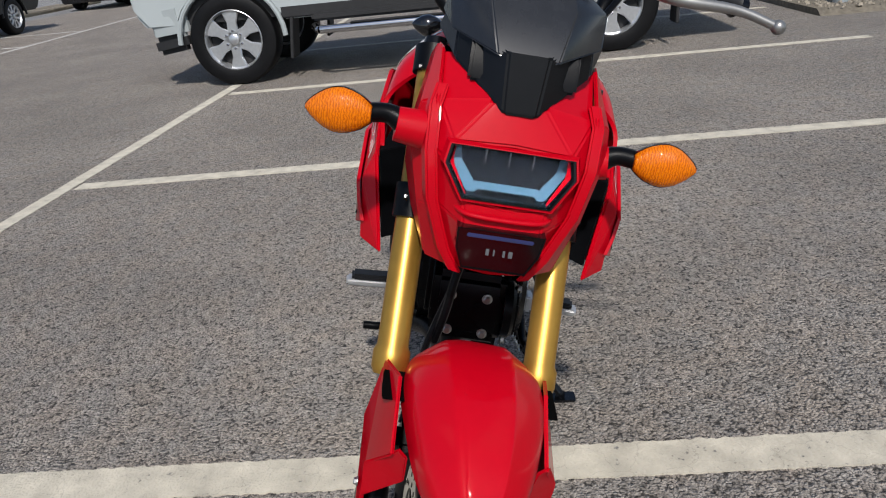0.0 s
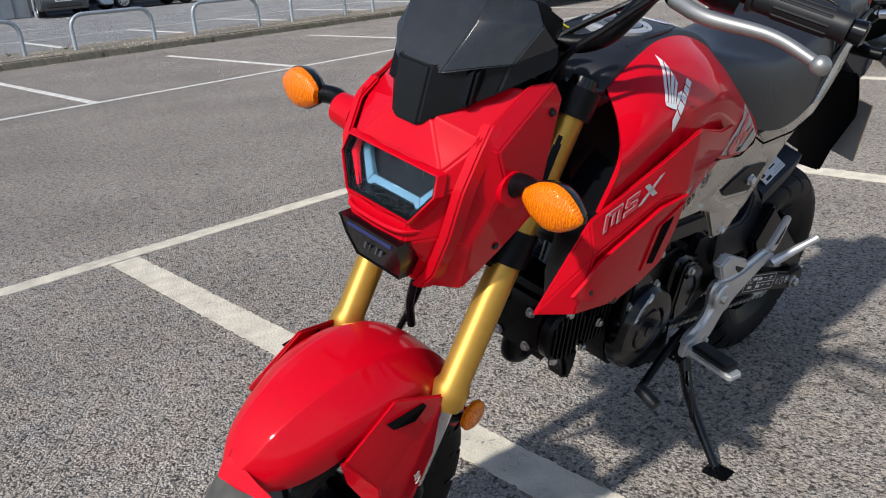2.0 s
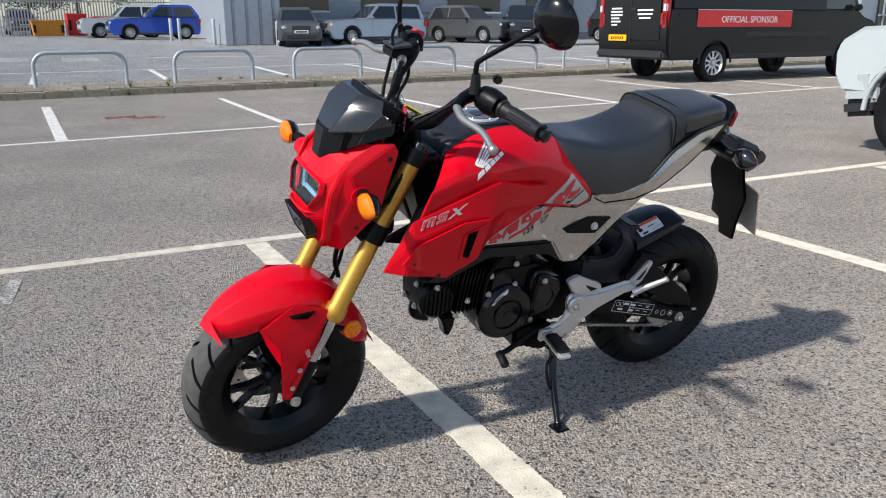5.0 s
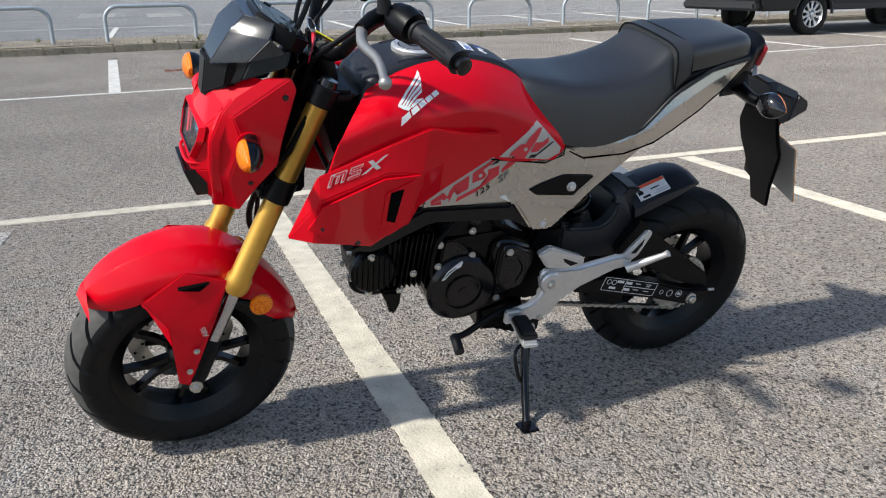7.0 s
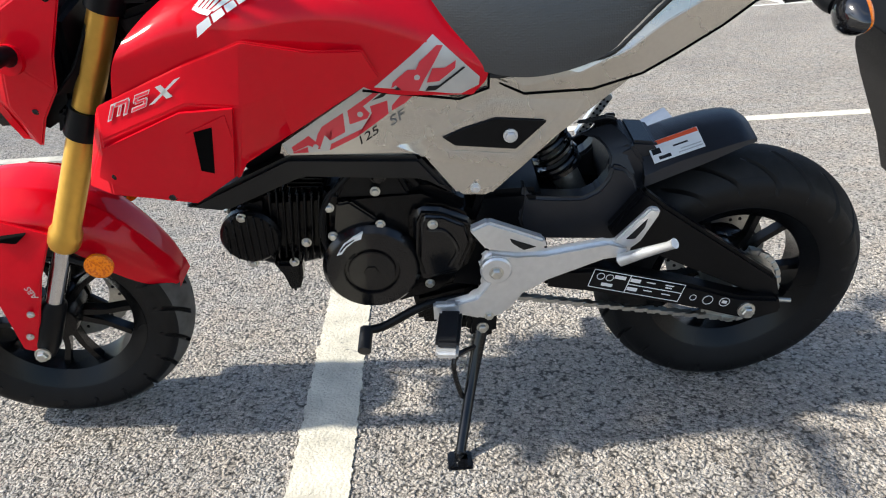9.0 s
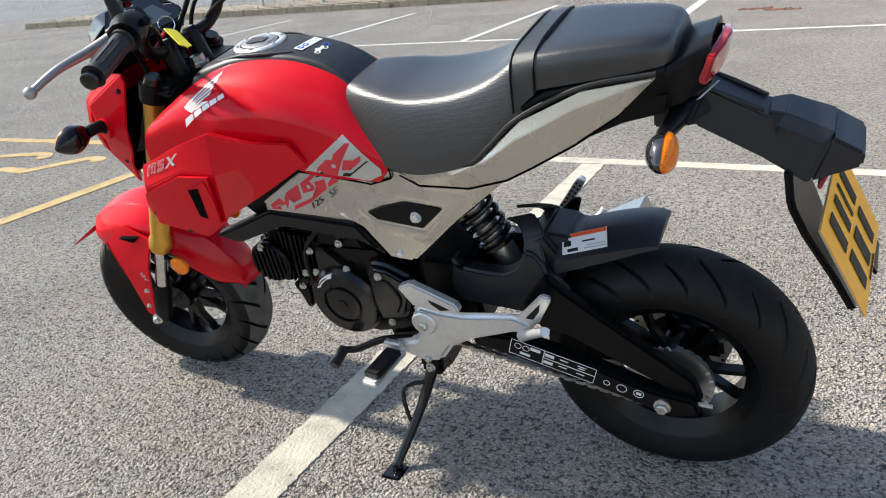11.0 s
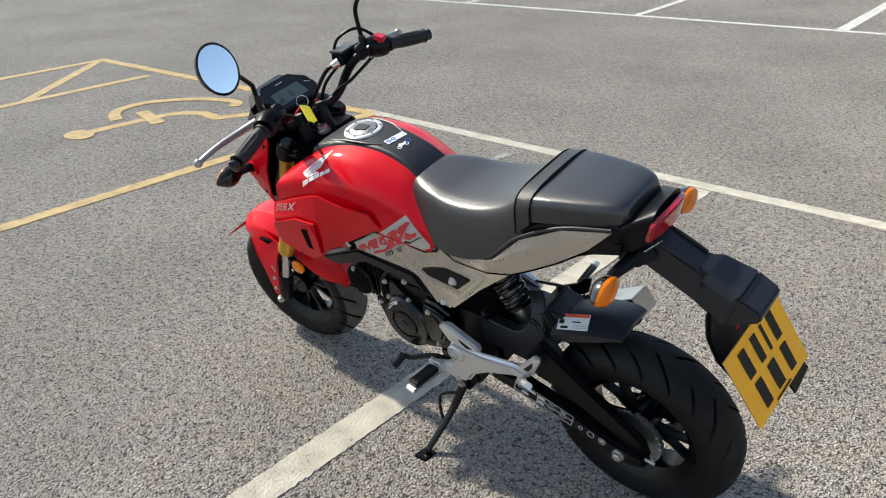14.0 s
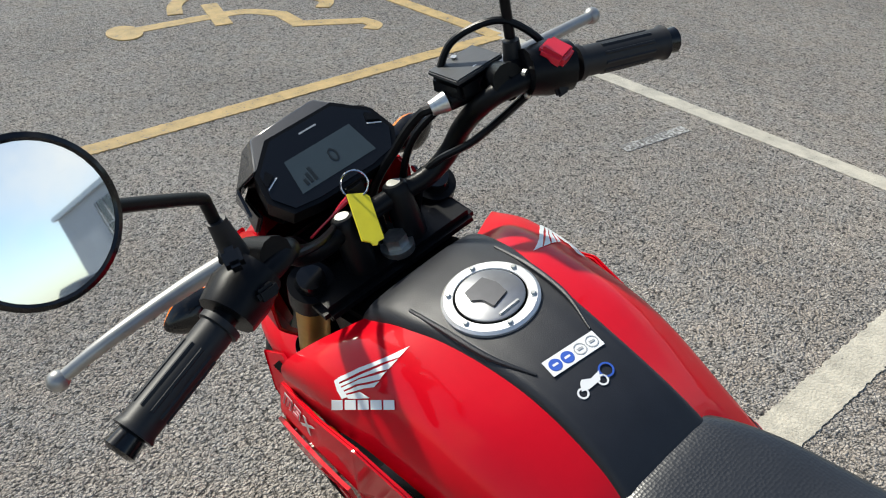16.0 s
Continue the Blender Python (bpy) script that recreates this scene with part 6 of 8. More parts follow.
for side in (1, -1):
    dz = -0.020 if side > 0 else 0.006
    g0, g1 = Vector((0.826, 0.225 * side, 0.998 + dz)), Vector((0.796, 0.332 * side, 0.980 + dz))
    dirn = (g1 - g0).normalized()
    part("grip", tube([g0, g0 + dirn * 0.006, g0 + dirn * 0.007, g1 - dirn * 0.006, g1], [0.0195, 0.0195, 0.0165, 0.0168, 0.0195], 22), GRIP, bars, "black rubber grip")
    for k in range(10):
        a = k * math.pi / 5
        o = g0.cross(dirn).normalized()
        w = dirn.cross(o)
        off = (o * math.cos(a) + w * math.sin(a)) * 0.0158
        part("grip_rib", tube([g0 + off + dirn * 0.03, g1 + off - dirn * 0.02], 0.0022, 6), GRIP, bars)
    part("bar_end", tube([g1, g1 + dirn * 0.016, g1 + dirn * 0.019], [0.0125, 0.0145, 0.010], 16), GLOSS_BLACK, bars)
    sw = rounded(tube([(0.846, 0.172 * side, 1.008 + dz), (0.838, 0.196 * side, 1.004 + dz), (0.829, 0.218 * side, 0.999 + dz)], [0.025, 0.030, 0.027], 12), 0.005)
    part("switch_housing", sw, BLACK, bars, "black switch housing")
    part("lever_perch", rounded(tube([(0.848, 0.150 * side, 1.010 + dz), (0.885, 0.160 * side, 1.000 + dz), (0.908, 0.178 * side, 0.990 + dz)], [0.018, 0.014, 0.012], 12), 0.003), BLACK, bars)
    end = Vector((0.922, 0.359 * side, 0.944 if side > 0 else 0.972))
    part("lever", tube([(0.905, 0.175 * side, 0.988 + dz), (0.917, 0.225 * side, 0.980 + dz), (0.915, 0.30 * side, (0.958 if side > 0 else 0.982)), end], [0.0098, 0.0088, 0.0072, 0.0064], 12, 20), LEVER, bars, "silver lever with a ball end")
    bm = bmesh.new()
    bmesh.ops.create_uvsphere(bm, u_segments=14, v_segments=10, radius=0.0105)
    put(part("lever_ball", bm, LEVER, bars), *end)
    part("bar_clamp", tube([(0.926, 0.037 * side, 0.835), (0.937, 0.037 * side, 0.896), (0.939, 0.037 * side, 0.905), (0.9395, 0.037 * side, 0.907)], [0.019, 0.0165, 0.0145, 0.0125], 20), BLACK, bars)
    part("clamp_screw", tube([(0.9395, 0.037 * side, 0.905), (0.940, 0.037 * side, 0.9085)], 0.0085, 16), STEEL, bars, "dull steel clamp screw")
    # mirror
    mir = thing("mirror", Matrix.Identity(4), "round black mirror on a bent stalk", "")
    mir.parent = moto
    stalk = [(0.872, 0.182 * side, 1.005), (0.874, 0.181 * side, 1.055), (0.868, 0.186 * side, 1.070), (0.835, 0.225 * side, 1.110), (0.803, 0.268 * side, 1.150)] if side > 0 else [(0.872, -0.182, 1.005), (0.880, -0.186, 1.055), (0.882, -0.190, 1.105), (0.868, -0.202, 1.135), (0.836, -0.235, 1.160), (0.803, -0.268, 1.182)]
    part("mirror_stalk", tube(stalk, 0.0058, 10, 30), BLACK, mir)
    part("stalk_boot", tube([(0.868, 0.178 * side, 0.998), (0.872, 0.180 * side, 1.040)], [0.013, 0.009], 14), GRIP, mir)
    c = Vector((0.788, 0.305 * side, 1.172 if side > 0 else 1.204))
    nrm = LEANING.to_3x3().inverted() @ Vector((-0.93, -0.17, 0.33))
    if side < 0:
        nrm = Vector((-0.95, 0.1, 0.12))
    M = Matrix.Translation(c) @ nrm.to_track_quat("Y", "Z").to_matrix().to_4x4()
    part("mirror_shell", moved(lathe([(0.010, -0.028), (0.028, -0.024), (0.046, -0.013), (0.055, 0.0), (0.0565, 0.006), (0.053, 0.008), (0.0505, 0.005)], 44), M), GLOSS_BLACK, mir)
    part("mirror_glass", moved(lathe([(0.051, 0.0)] + [(r, 0.0062 + (0.051 ** 2 - r * r) / 4.6) for r in (0.051, 0.044, 0.036, 0.028, 0.02, 0.012, 0.006, 0.0015)], 44), M), MIRROR, mir, "mirror glass")
part("kill_switch", box(0.030, 0.028, 0.016, 0.004, (0.824, -0.197, 1.032), pose(0, 0, 0, 0, -20, 15)), RED_INK, bars, "red stop switch")
part("start_switch", box(0.014, 0.018, 0.008, 0.003, (0.815, -0.192, 0.995), pose(0, 0, 0, 0, -70, 0)), DARK_INK, bars)
part("dip_switch", box(0.02, 0.016, 0.018, 0.004, (0.826, 0.192, 1.030), pose(0, 0, 0, 0, -25, -15)), GLOSS_BLACK, bars)
part("horn_switch", box(0.012, 0.02, 0.018, 0.003, (0.812, 0.182, 0.992), pose(0, 0, 0, 0, -60, 0)), BLACK, bars)
part("brake_reservoir", prism([(0.930, 0.992), (0.928, 1.016), (0.880, 1.020), (0.876, 0.998)], -0.172, -0.108, 0.005), BLACK, bars, "black brake fluid reservoir")
part("reservoir_lid", box(0.050, 0.066, 0.006, 0.0015, (0.904, -0.140, 1.0205), pose(0, 0, 0, 0, 4.5, 0)), RESERVOIR_LID, bars, "dark grey reservoir lid")
for x in (0.886, 0.922):
    part("lid_screw", tube([(x, -0.140, 1.0235), (x, -0.140, 1.0248)], 0.0035, 10), STEEL, bars)
part("master_cylinder", tube([(0.882, -0.176, 0.998), (0.905, -0.110, 0.992)], 0.0125, 16), BLACK, bars)
part("banjo_bolt", rounded(tube([(0.905, -0.108, 0.992), (0.912, -0.090, 0.989)], [0.0125, 0.0085], 10), 0.001), STEEL, bars, "steel banjo bolt")
part("perch_clamp", rounded(tube([(0.858, -0.150, 1.004), (0.864, -0.180, 1.006)], 0.018, 14), 0.003), BLACK, bars)
for z in (1.018, 0.992):
    part("clamp_bolt", tube([(0.842, -0.166, z), (0.838, -0.167, z)], 0.0045, 8), STEEL, bars)
part("sight_glass", tube([(0.877, -0.140, 1.008), (0.8745, -0.140, 1.008)], 0.007, 16), CLEAR, bars)
part("brake_hose", tube([(0.911, -0.092, 0.989), (0.922, -0.080, 0.982), (0.945, -0.058, 0.945), (0.99, -0.03, 0.86), (1.03, -0.035, 0.70)], 0.0055, 8, 36), BLACK, moto)
part("throttle_cable", tube([(0.85, -0.19, 0.995), (0.90, -0.165, 0.99), (0.935, -0.115, 0.965), (0.962, -0.075, 0.91), (0.96, -0.045, 0.80), (0.92, -0.05, 0.70)], 0.0045, 8, 40), BLACK, moto)
part("throttle_cable", tube([(0.85, -0.185, 0.985), (0.88, -0.12, 0.945), (0.93, -0.075, 0.90), (0.96, -0.055, 0.78)], 0.0045, 8, 36), BLACK, moto)
part("clutch_cable", tube([(0.90, 0.150, 0.968), (0.940, 0.115, 0.925), (0.970, 0.08, 0.88), (0.98, 0.055, 0.79), (0.93, 0.06, 0.66)], 0.0045, 8, 40), BLACK, moto)
part("switch_wire", tube([(0.845, 0.16, 0.985), (0.88, 0.10, 0.945), (0.94, 0.05, 0.90), (0.985, 0.03, 0.86)], 0.0042, 8, 30), BLACK, moto)
part("switch_lead", tube([(0.925, -0.115, 1.010), (0.918, -0.140, 1.045), (0.885, -0.178, 1.060), (0.858, -0.205, 1.035), (0.846, -0.205, 1.012)], 0.0042, 8, 30), BLACK, moto)
part("ignition_switch", tube([(0.952, 0.002, 0.835), (0.955, 0.002, 0.876), (0.955, 0.002, 0.881)], [0.021, 0.021, 0.016], 24), GLOSS_BLACK, moto)
part("stem_washer", rounded(tube([(0.9165, -0.008, 0.838), (0.917, -0.008, 0.8465)], 0.0205, 28), 0.002), STEEL, moto, "bright steel washer")
part("stem_nut", rounded(tube([(0.917, -0.008, 0.846), (0.9185, -0.008, 0.859)], 0.0150, 6), 0.0015), STEEL, moto, "silver hexagon nut on the steering stem")
part("ignition_face", tube([(0.955, 0.002, 0.880), (0.955, 0.002, 0.884)], 0.015, 24), STEEL, moto, "steel ignition lock face")

# instrument
meter = thing("instrument", Matrix.Identity(4), "black instrument with a grey liquid crystal display", "")
meter.parent = moto
MET = plane_at((1.010, 0.002, 0.945), (0, -1, 0), (0.86, 0, 0.52))
hexa = [(-0.100, -0.022), (-0.082, -0.052), (-0.045, -0.058), (0.045, -0.058), (0.082, -0.052), (0.100, -0.022), (0.092, 0.018), (0.052, 0.055), (-0.052, 0.055), (-0.092, 0.018)]
def meter_part(name, poly, z0, z1, mat, bev=0.0, label=""):
    bm = bmesh.new()
    a, b = [bm.verts.new((x, y, z0)) for x, y in poly], [bm.verts.new((x, y, z1)) for x, y in poly]
    bm.faces.new(a[::-1]), bm.faces.new(b)
    for i in range(len(a)):
        j = (i + 1) % len(a)
        bm.faces.new((a[i], a[j], b[j], b[i]))
    return part(name, moved(rounded(bm, bev), MET), mat, meter, label)
hexa = [(x * 0.9, y * 0.88) for x, y in hexa]
meter_part("case", hexa, -0.026, 0.0, BLACK, 0.006)
meter_part("face", [(x * 0.93, y * 0.90) for x, y in hexa], -0.002, 0.0015, GLOSS_BLACK, 0.0005)
meter_part("display", [(-0.052, -0.032), (0.052, -0.032), (0.046, 0.012), (-0.046, 0.012)], 0.0012, 0.0022, LCD, 0.0003, "grey display")
part("digit", lettering("0", 0.026, MET @ Matrix.Translation((0.006, -0.012, 0.0024))), LCD_INK, meter, "dark display digit")
for u, h in ((-0.040, 0.008), (-0.034, 0.013), (-0.028, 0.018)):
    meter_part("segment", [(u - 0.002, -0.026), (u + 0.002, -0.026), (u + 0.002, -0.026 + h), (u - 0.002, -0.026 + h)], 0.0022, 0.0026, LCD_INK)
for s in (1, -1):
    meter_part("button", [(s * 0.066, 0.004), (s * 0.080, -0.004), (s * 0.080, 0.004), (s * 0.070, 0.014)], 0.0012, 0.004, BLACK, 0.0008)
    meter_part("button_edge", [(s * 0.064, 0.000), (s * 0.080, -0.008), (s * 0.080, -0.0065), (s * 0.064, 0.0015)], 0.0012, 0.0025, WHITE_INK)
meter_part("print_bar", [(-0.010, 0.032), (0.014, 0.032), (0.014, 0.034), (-0.010, 0.034)], 0.0012, 0.002, SILVER_INK)

# the steering stands turned a little to the left
def steered(names, degrees, pivot, test=None):
    turn = Matrix.Translation(pivot) @ Matrix.Rotation(radians(degrees), 4, -AXIS) @ Matrix.Translation(-Vector(pivot))
    for ob in moto.children:
        if ob.name.split(".")[0] in names and (test is None or test(ob)):
            ob.matrix_basis = turn @ ob.matrix_basis


steered({"fork_leg", "front_mudguard", "mudguard_stay", "stay_web", "slot", "lettering", "reflector", "reflector_bracket", "axle", "lower_yoke", "caliper"}, 5.0, along(0.5, 0.097))
steered({"wheel", "bolt"}, 5.0, along(0.5, 0.097), lambda ob: ob.matrix_basis.translation.x > 1.19)
steered({"nose_cowl", "side_cowl", "cowl_stay", "lamp_bowl", "chin_rib", "cowl_rim", "headlamp", "lower_lamp", "visor_insert", "visor_backing", "wind_visor"}, 3.0, along(0.75, 0.05))

# printed shapes on the covers, laid on the curved surfaces
tank_tree = BVHTree.FromBMesh(tank_surface())
_bm = facets(SHROUD, SHROUD_FACES, 0.006, 0.0025)
shroud_tree = BVHTree.FromBMesh(_bm)
_bm.free()


def print_on(tree, shape, mat, name, parent, lift=0.0020, fallback=0.12, side=1, thick=0.0004):
    """A printed polygon (x, z) laid on a surface from outside."""
    bm = bmesh.new()
    f = bm.faces.new([bm.verts.new((x, 0, z)) for x, z in shape])
    bmesh.ops.triangulate(bm, faces=[f])
    for _ in range(2):
        bmesh.ops.subdivide_edges(bm, edges=[e for e in bm.edges if e.calc_length() > 0.016], cuts=1)
        bmesh.ops.triangulate(bm, faces=bm.faces[:])
    for v in bm.verts:
        hit = tree.ray_cast(Vector((v.co.x, 0.5, v.co.z)), Vector((0, -1, 0)))[0] if tree else None
        near = None if hit or not tree else tree.find_nearest(Vector((v.co.x, 0.13, v.co.z)))[0]
        v.co.y = (hit.y if hit else near.y if near else fallback) + lift
    base_faces = [[v.index for v in f.verts] for f in bm.faces] if not bm.verts.index_update() else []
    rim = [[v.index for v in e.verts] for e in bm.edges if len(e.link_faces) == 1]
    flat_at = [v.co.copy() for v in bm.verts]
    bm.free()
    bm = bmesh.new()
    under = [bm.verts.new(p) for p in flat_at]
    over = [bm.verts.new(p + Vector((0, thick, 0))) for p in flat_at]
    for f in base_faces:
        bm.faces.new([under[i] for i in f[::-1]])
        bm.faces.new([over[i] for i in f])
    for i, j in rim:
        bm.faces.new((under[i], under[j], over[j], over[i]))
    return part(name, flipped(bm) if side < 0 else bm, mat, parent)


for side in (1, -1):
    wing = thing("wing_emblem", Matrix.Identity(4), "white feathered wing emblem with plain bars", "")
    wing.parent = moto
    for pts in ([(0.8283, 0.8227), (0.8255, 0.8262), (0.8180, 0.8234), (0.8026, 0.8203), (0.8091, 0.8153), (0.8194, 0.8184)], [(0.8251, 0.8268), (0.8057, 0.8422), (0.7860, 0.8552), (0.7701, 0.8649), (0.7705, 0.8604), (0.7830, 0.8538), (0.8026, 0.8403), (0.8212, 0.8247)], [(0.8200, 0.8236), (0.7988, 0.8403), (0.7812, 0.8528), (0.7705, 0.8596), (0.7724, 0.8535), (0.7831, 0.8479), (0.7987, 0.8379), (0.8163, 0.8234)], [(0.8154, 0.8225), (0.7977, 0.8370), (0.7795, 0.8477), (0.7732, 0.8520), (0.7751, 0.8457), (0.7873, 0.8391), (0.7990, 0.8327), (0.8120, 0.8214)], [(0.8104, 0.8210), (0.7958, 0.8326), (0.7837, 0.8389), (0.7745, 0.8447), (0.7768, 0.8395), (0.7878, 0.8340), (0.8065, 0.8215)], [(0.8051, 0.8207), (0.7900, 0.8301), (0.7759, 0.8312), (0.8011, 0.8194)]):
        print_on(tank_tree, pts, WHITE_INK, "feather", wing, side=side)
    for pts in ([(0.8239, 0.8053), (0.8079, 0.8145), (0.8051, 0.8052), (0.8254, 0.7908)], [(0.8048, 0.8161), (0.7913, 0.8226), (0.7868, 0.8157), (0.8021, 0.8072)], [(0.7885, 0.8240), (0.7762, 0.8293), (0.7712, 0.8233), (0.7844, 0.8169)], [(0.7736, 0.8304), (0.7618, 0.8353), (0.7566, 0.8297), (0.7690, 0.8243)], [(0.7593, 0.8364), (0.7480, 0.8409), (0.7427, 0.8357), (0.7545, 0.8306)]):
        print_on(tank_tree, pts, WHITE_INK, "bar", wing, side=side)
    print_on(shroud_tree, [(0.976, 0.655), (0.8626, 0.703), (0.793, 0.7035), (0.812, 0.596), (0.8442, 0.576), (0.905, 0.565), (1.000, 0.605)], RED, "shroud_panel", moto, 0.0035, 0.18, side, 0.005)
    print_on(shroud_tree, [(0.8603, 0.6727), (0.8045, 0.6960), (0.8015, 0.6537), (0.8110, 0.6007), (0.8307, 0.5900), (0.8630, 0.6015)], RED, "vent_frame", moto, 0.0085, 0.18, side, 0.0022)
    print_on(shroud_tree, [(0.8497, 0.6744), (0.8243, 0.6799), (0.8368, 0.6058), (0.8539, 0.6122)], HOLLOW_SHADE, "vent", moto, 0.0112, 0.18, side, 0.0006)
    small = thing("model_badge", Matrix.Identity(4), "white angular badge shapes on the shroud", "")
    small.parent = moto
    base = Vector((0.965, 0.688))
    run = Vector((-0.103, 0.037)).normalized()
    badge_up = Vector((-0.009, 0.0222))
    def slant(u0, u1, v0, v1):
        return [tuple(base + run * u + badge_up * v) for u, v in ((u0, v0), (u1, v0), (u1, v1), (u0, v1))]
    for u0, u1, v0, v1 in ((0.0, 0.007, 0, 1), (0.007, 0.030, 0.72, 1), (0.014, 0.020, 0.1, 0.72), (0.025, 0.032, 0, 0.9), (0.038, 0.062, 0, 0.26), (0.038, 0.062, 0.74, 1), (0.038, 0.046, 0.5, 0.8), (0.055, 0.062, 0.2, 0.5), (0.042, 0.060, 0.40, 0.6)):
        print_on(shroud_tree, slant(u0, u1, v0, v1), SILVER_INK, "badge_bar", small, side=side)
        print_on(shroud_tree, slant(u0 + 0.0016, u1 - 0.0016, v0 + (v1 - v0) * 0.08 + 0.03, v1 - (v1 - v0) * 0.08 - 0.03), RED_INK, "badge_core", small, 0.0026, side=side)
    for a, b in (((0.066, 0.0), (0.100, 1.0)), ((0.070, 1.0), (0.094, 0.0))):
        p, q = base + run * a[0] + badge_up * a[1], base + run * b[0] + badge_up * b[1]
        w = run * 0.009
        print_on(shroud_tree, [tuple(p), tuple(p + w), tuple(q + w), tuple(q)], SILVER_INK, "badge_bar", small, side=side)
    big = thing("side_graphic", Matrix.Identity(4), "silver side graphic with red angular shapes", "")
    big.parent = moto
    print_on(tank_tree, [(0.608, 0.699), (0.5231, 0.7617), (0.4605, 0.699), (0.4615, 0.687), (0.4865, 0.6755), (0.4987, 0.677), (0.59, 0.6955)], SILVER_INK, "graphic_ground", big, 0.0012, 0.121, side)
    print_on(None, [(0.7520, 0.6085), (0.6210, 0.6915), (0.5560, 0.6765), (0.6000, 0.6420), (0.6850, 0.5935), (0.7440, 0.5915)], SILVER_INK, "graphic_ground", big, 0.0004, 0.1190, side)
    for pts in ([(0.5101, 0.7472), (0.5379, 0.7035), (0.5472, 0.6860), (0.5700, 0.6905), (0.5588, 0.7012), (0.5701, 0.7028), (0.5845, 0.6955), (0.5820, 0.7034), (0.5607, 0.7195), (0.5489, 0.7188), (0.5436, 0.7293), (0.5188, 0.7483)],
                [(0.4933, 0.7256), (0.4946, 0.7155), (0.5177, 0.6985), (0.5350, 0.6982), (0.5263, 0.7181), (0.5087, 0.7174)]):
        print_on(tank_tree, pts, RED_INK, "graphic_bar", big, 0.0026, 0.121, side)
    for pts in ([(0.4797, 0.7151), (0.5228, 0.6852), (0.5375, 0.6859), (0.5327, 0.6925), (0.5183, 0.6919), (0.4843, 0.7152)],
                [(0.5636, 0.6978), (0.5678, 0.6905), (0.5811, 0.6922), (0.5740, 0.6979)]):
        print_on(tank_tree, pts, DARK_INK, "graphic_shadow", big, 0.0024, 0.121, side)
    for pts in ([(0.7384, 0.6026), (0.7114, 0.6194), (0.7018, 0.6090), (0.6965, 0.5974), (0.7015, 0.5975), (0.7136, 0.6043), (0.7363, 0.5948)],
                [(0.7377, 0.5940), (0.7148, 0.6018), (0.7147, 0.5925), (0.7364, 0.5925)],
                [(0.6979, 0.6211), (0.6900, 0.6329), (0.6573, 0.6525), (0.6574, 0.6222), (0.6804, 0.6102), (0.6784, 0.6148), (0.6749, 0.6291), (0.6878, 0.6190), (0.6966, 0.5995), (0.7036, 0.6049)],
                [(0.6831, 0.5942), (0.6802, 0.6041), (0.6285, 0.6275), (0.6181, 0.6368), (0.6162, 0.6494), (0.6178, 0.6602), (0.5924, 0.6677), (0.5923, 0.6471), (0.6409, 0.6134)],
                [(0.6507, 0.6554), (0.6035, 0.6859), (0.5920, 0.6930), (0.5928, 0.6882), (0.6141, 0.6709), (0.6278, 0.6607), (0.6191, 0.6494), (0.6234, 0.6417), (0.6495, 0.6339)],
                [(0.5872, 0.6515), (0.5867, 0.6592), (0.5690, 0.6785), (0.5540, 0.6737), (0.5679, 0.6619)]):
        print_on(None, pts, RED_INK, "graphic_bar", big, 0.0010, 0.1190, side)
    print_on(None, [(0.6137, 0.6692), (0.6010, 0.6780), (0.5868, 0.6836), (0.5979, 0.6734)], DARK_INK, "graphic_shadow", big, 0.0010, 0.1190, side)
    for x, z, tree in ((0.5480, 0.7075, tank_tree), (0.6330, 0.6490, None), (0.7030, 0.6015, None)):
        print_on(tree, [(x + 0.0042 * math.cos(k * math.pi / 6), z + 0.0042 * math.sin(k * math.pi / 6)) for k in range(12)], SILVER_INK, "graphic_dot", big, 0.0034 if tree else 0.0016, 0.1190, side)
    part("tank_seam", tube([(x, y * side, z) for x, y, z in ((0.624, 0.1440, 0.6950), (0.560, 0.1310, 0.6795), (0.4900, 0.1235, 0.6650), (0.4475, 0.1225, 0.6790), (0.4470, 0.1230, 0.7030))], 0.0019, 6), HOLLOW_SHADE, moto)
    for text, ink, at, tall in (("125", DARK_INK, (0.6245, 0.6140), 0.017), ("SF", GREY_INK, (0.5800, 0.6400), 0.019)):
        run_dir, rise_dir = Vector((-0.847, 0, 0.531)), Vector((0.531, 0, 0.847))
        part("lettering", lettering(text, tall, plane_at((at[0], 0.1203 * side, at[1]), run_dir * side, rise_dir) @ Matrix(((1.55, 0.45, 0, 0), (0, 1, 0, 0), (0, 0, 1, 0), (0, 0, 0, 1)))), ink, big, "dark printed number" if text == "125" else "grey printed letters")

# tank labels
def on_top(x, y):
    """A frame lying on the tank top at (x, y), its up axis towards the front."""
    p, nrm, _, _ = top_tree.ray_cast(Vector((x, y, 1.2)), Vector((0, 0, -1)))
    nrm = nrm if nrm.z > 0 else -nrm
    ahead = Vector((1, -0.12, 0))
    ahead = (ahead - nrm * ahead.dot(nrm)).normalized()
    return plane_at(p + nrm * 0.0006, ahead.cross(nrm), ahead)


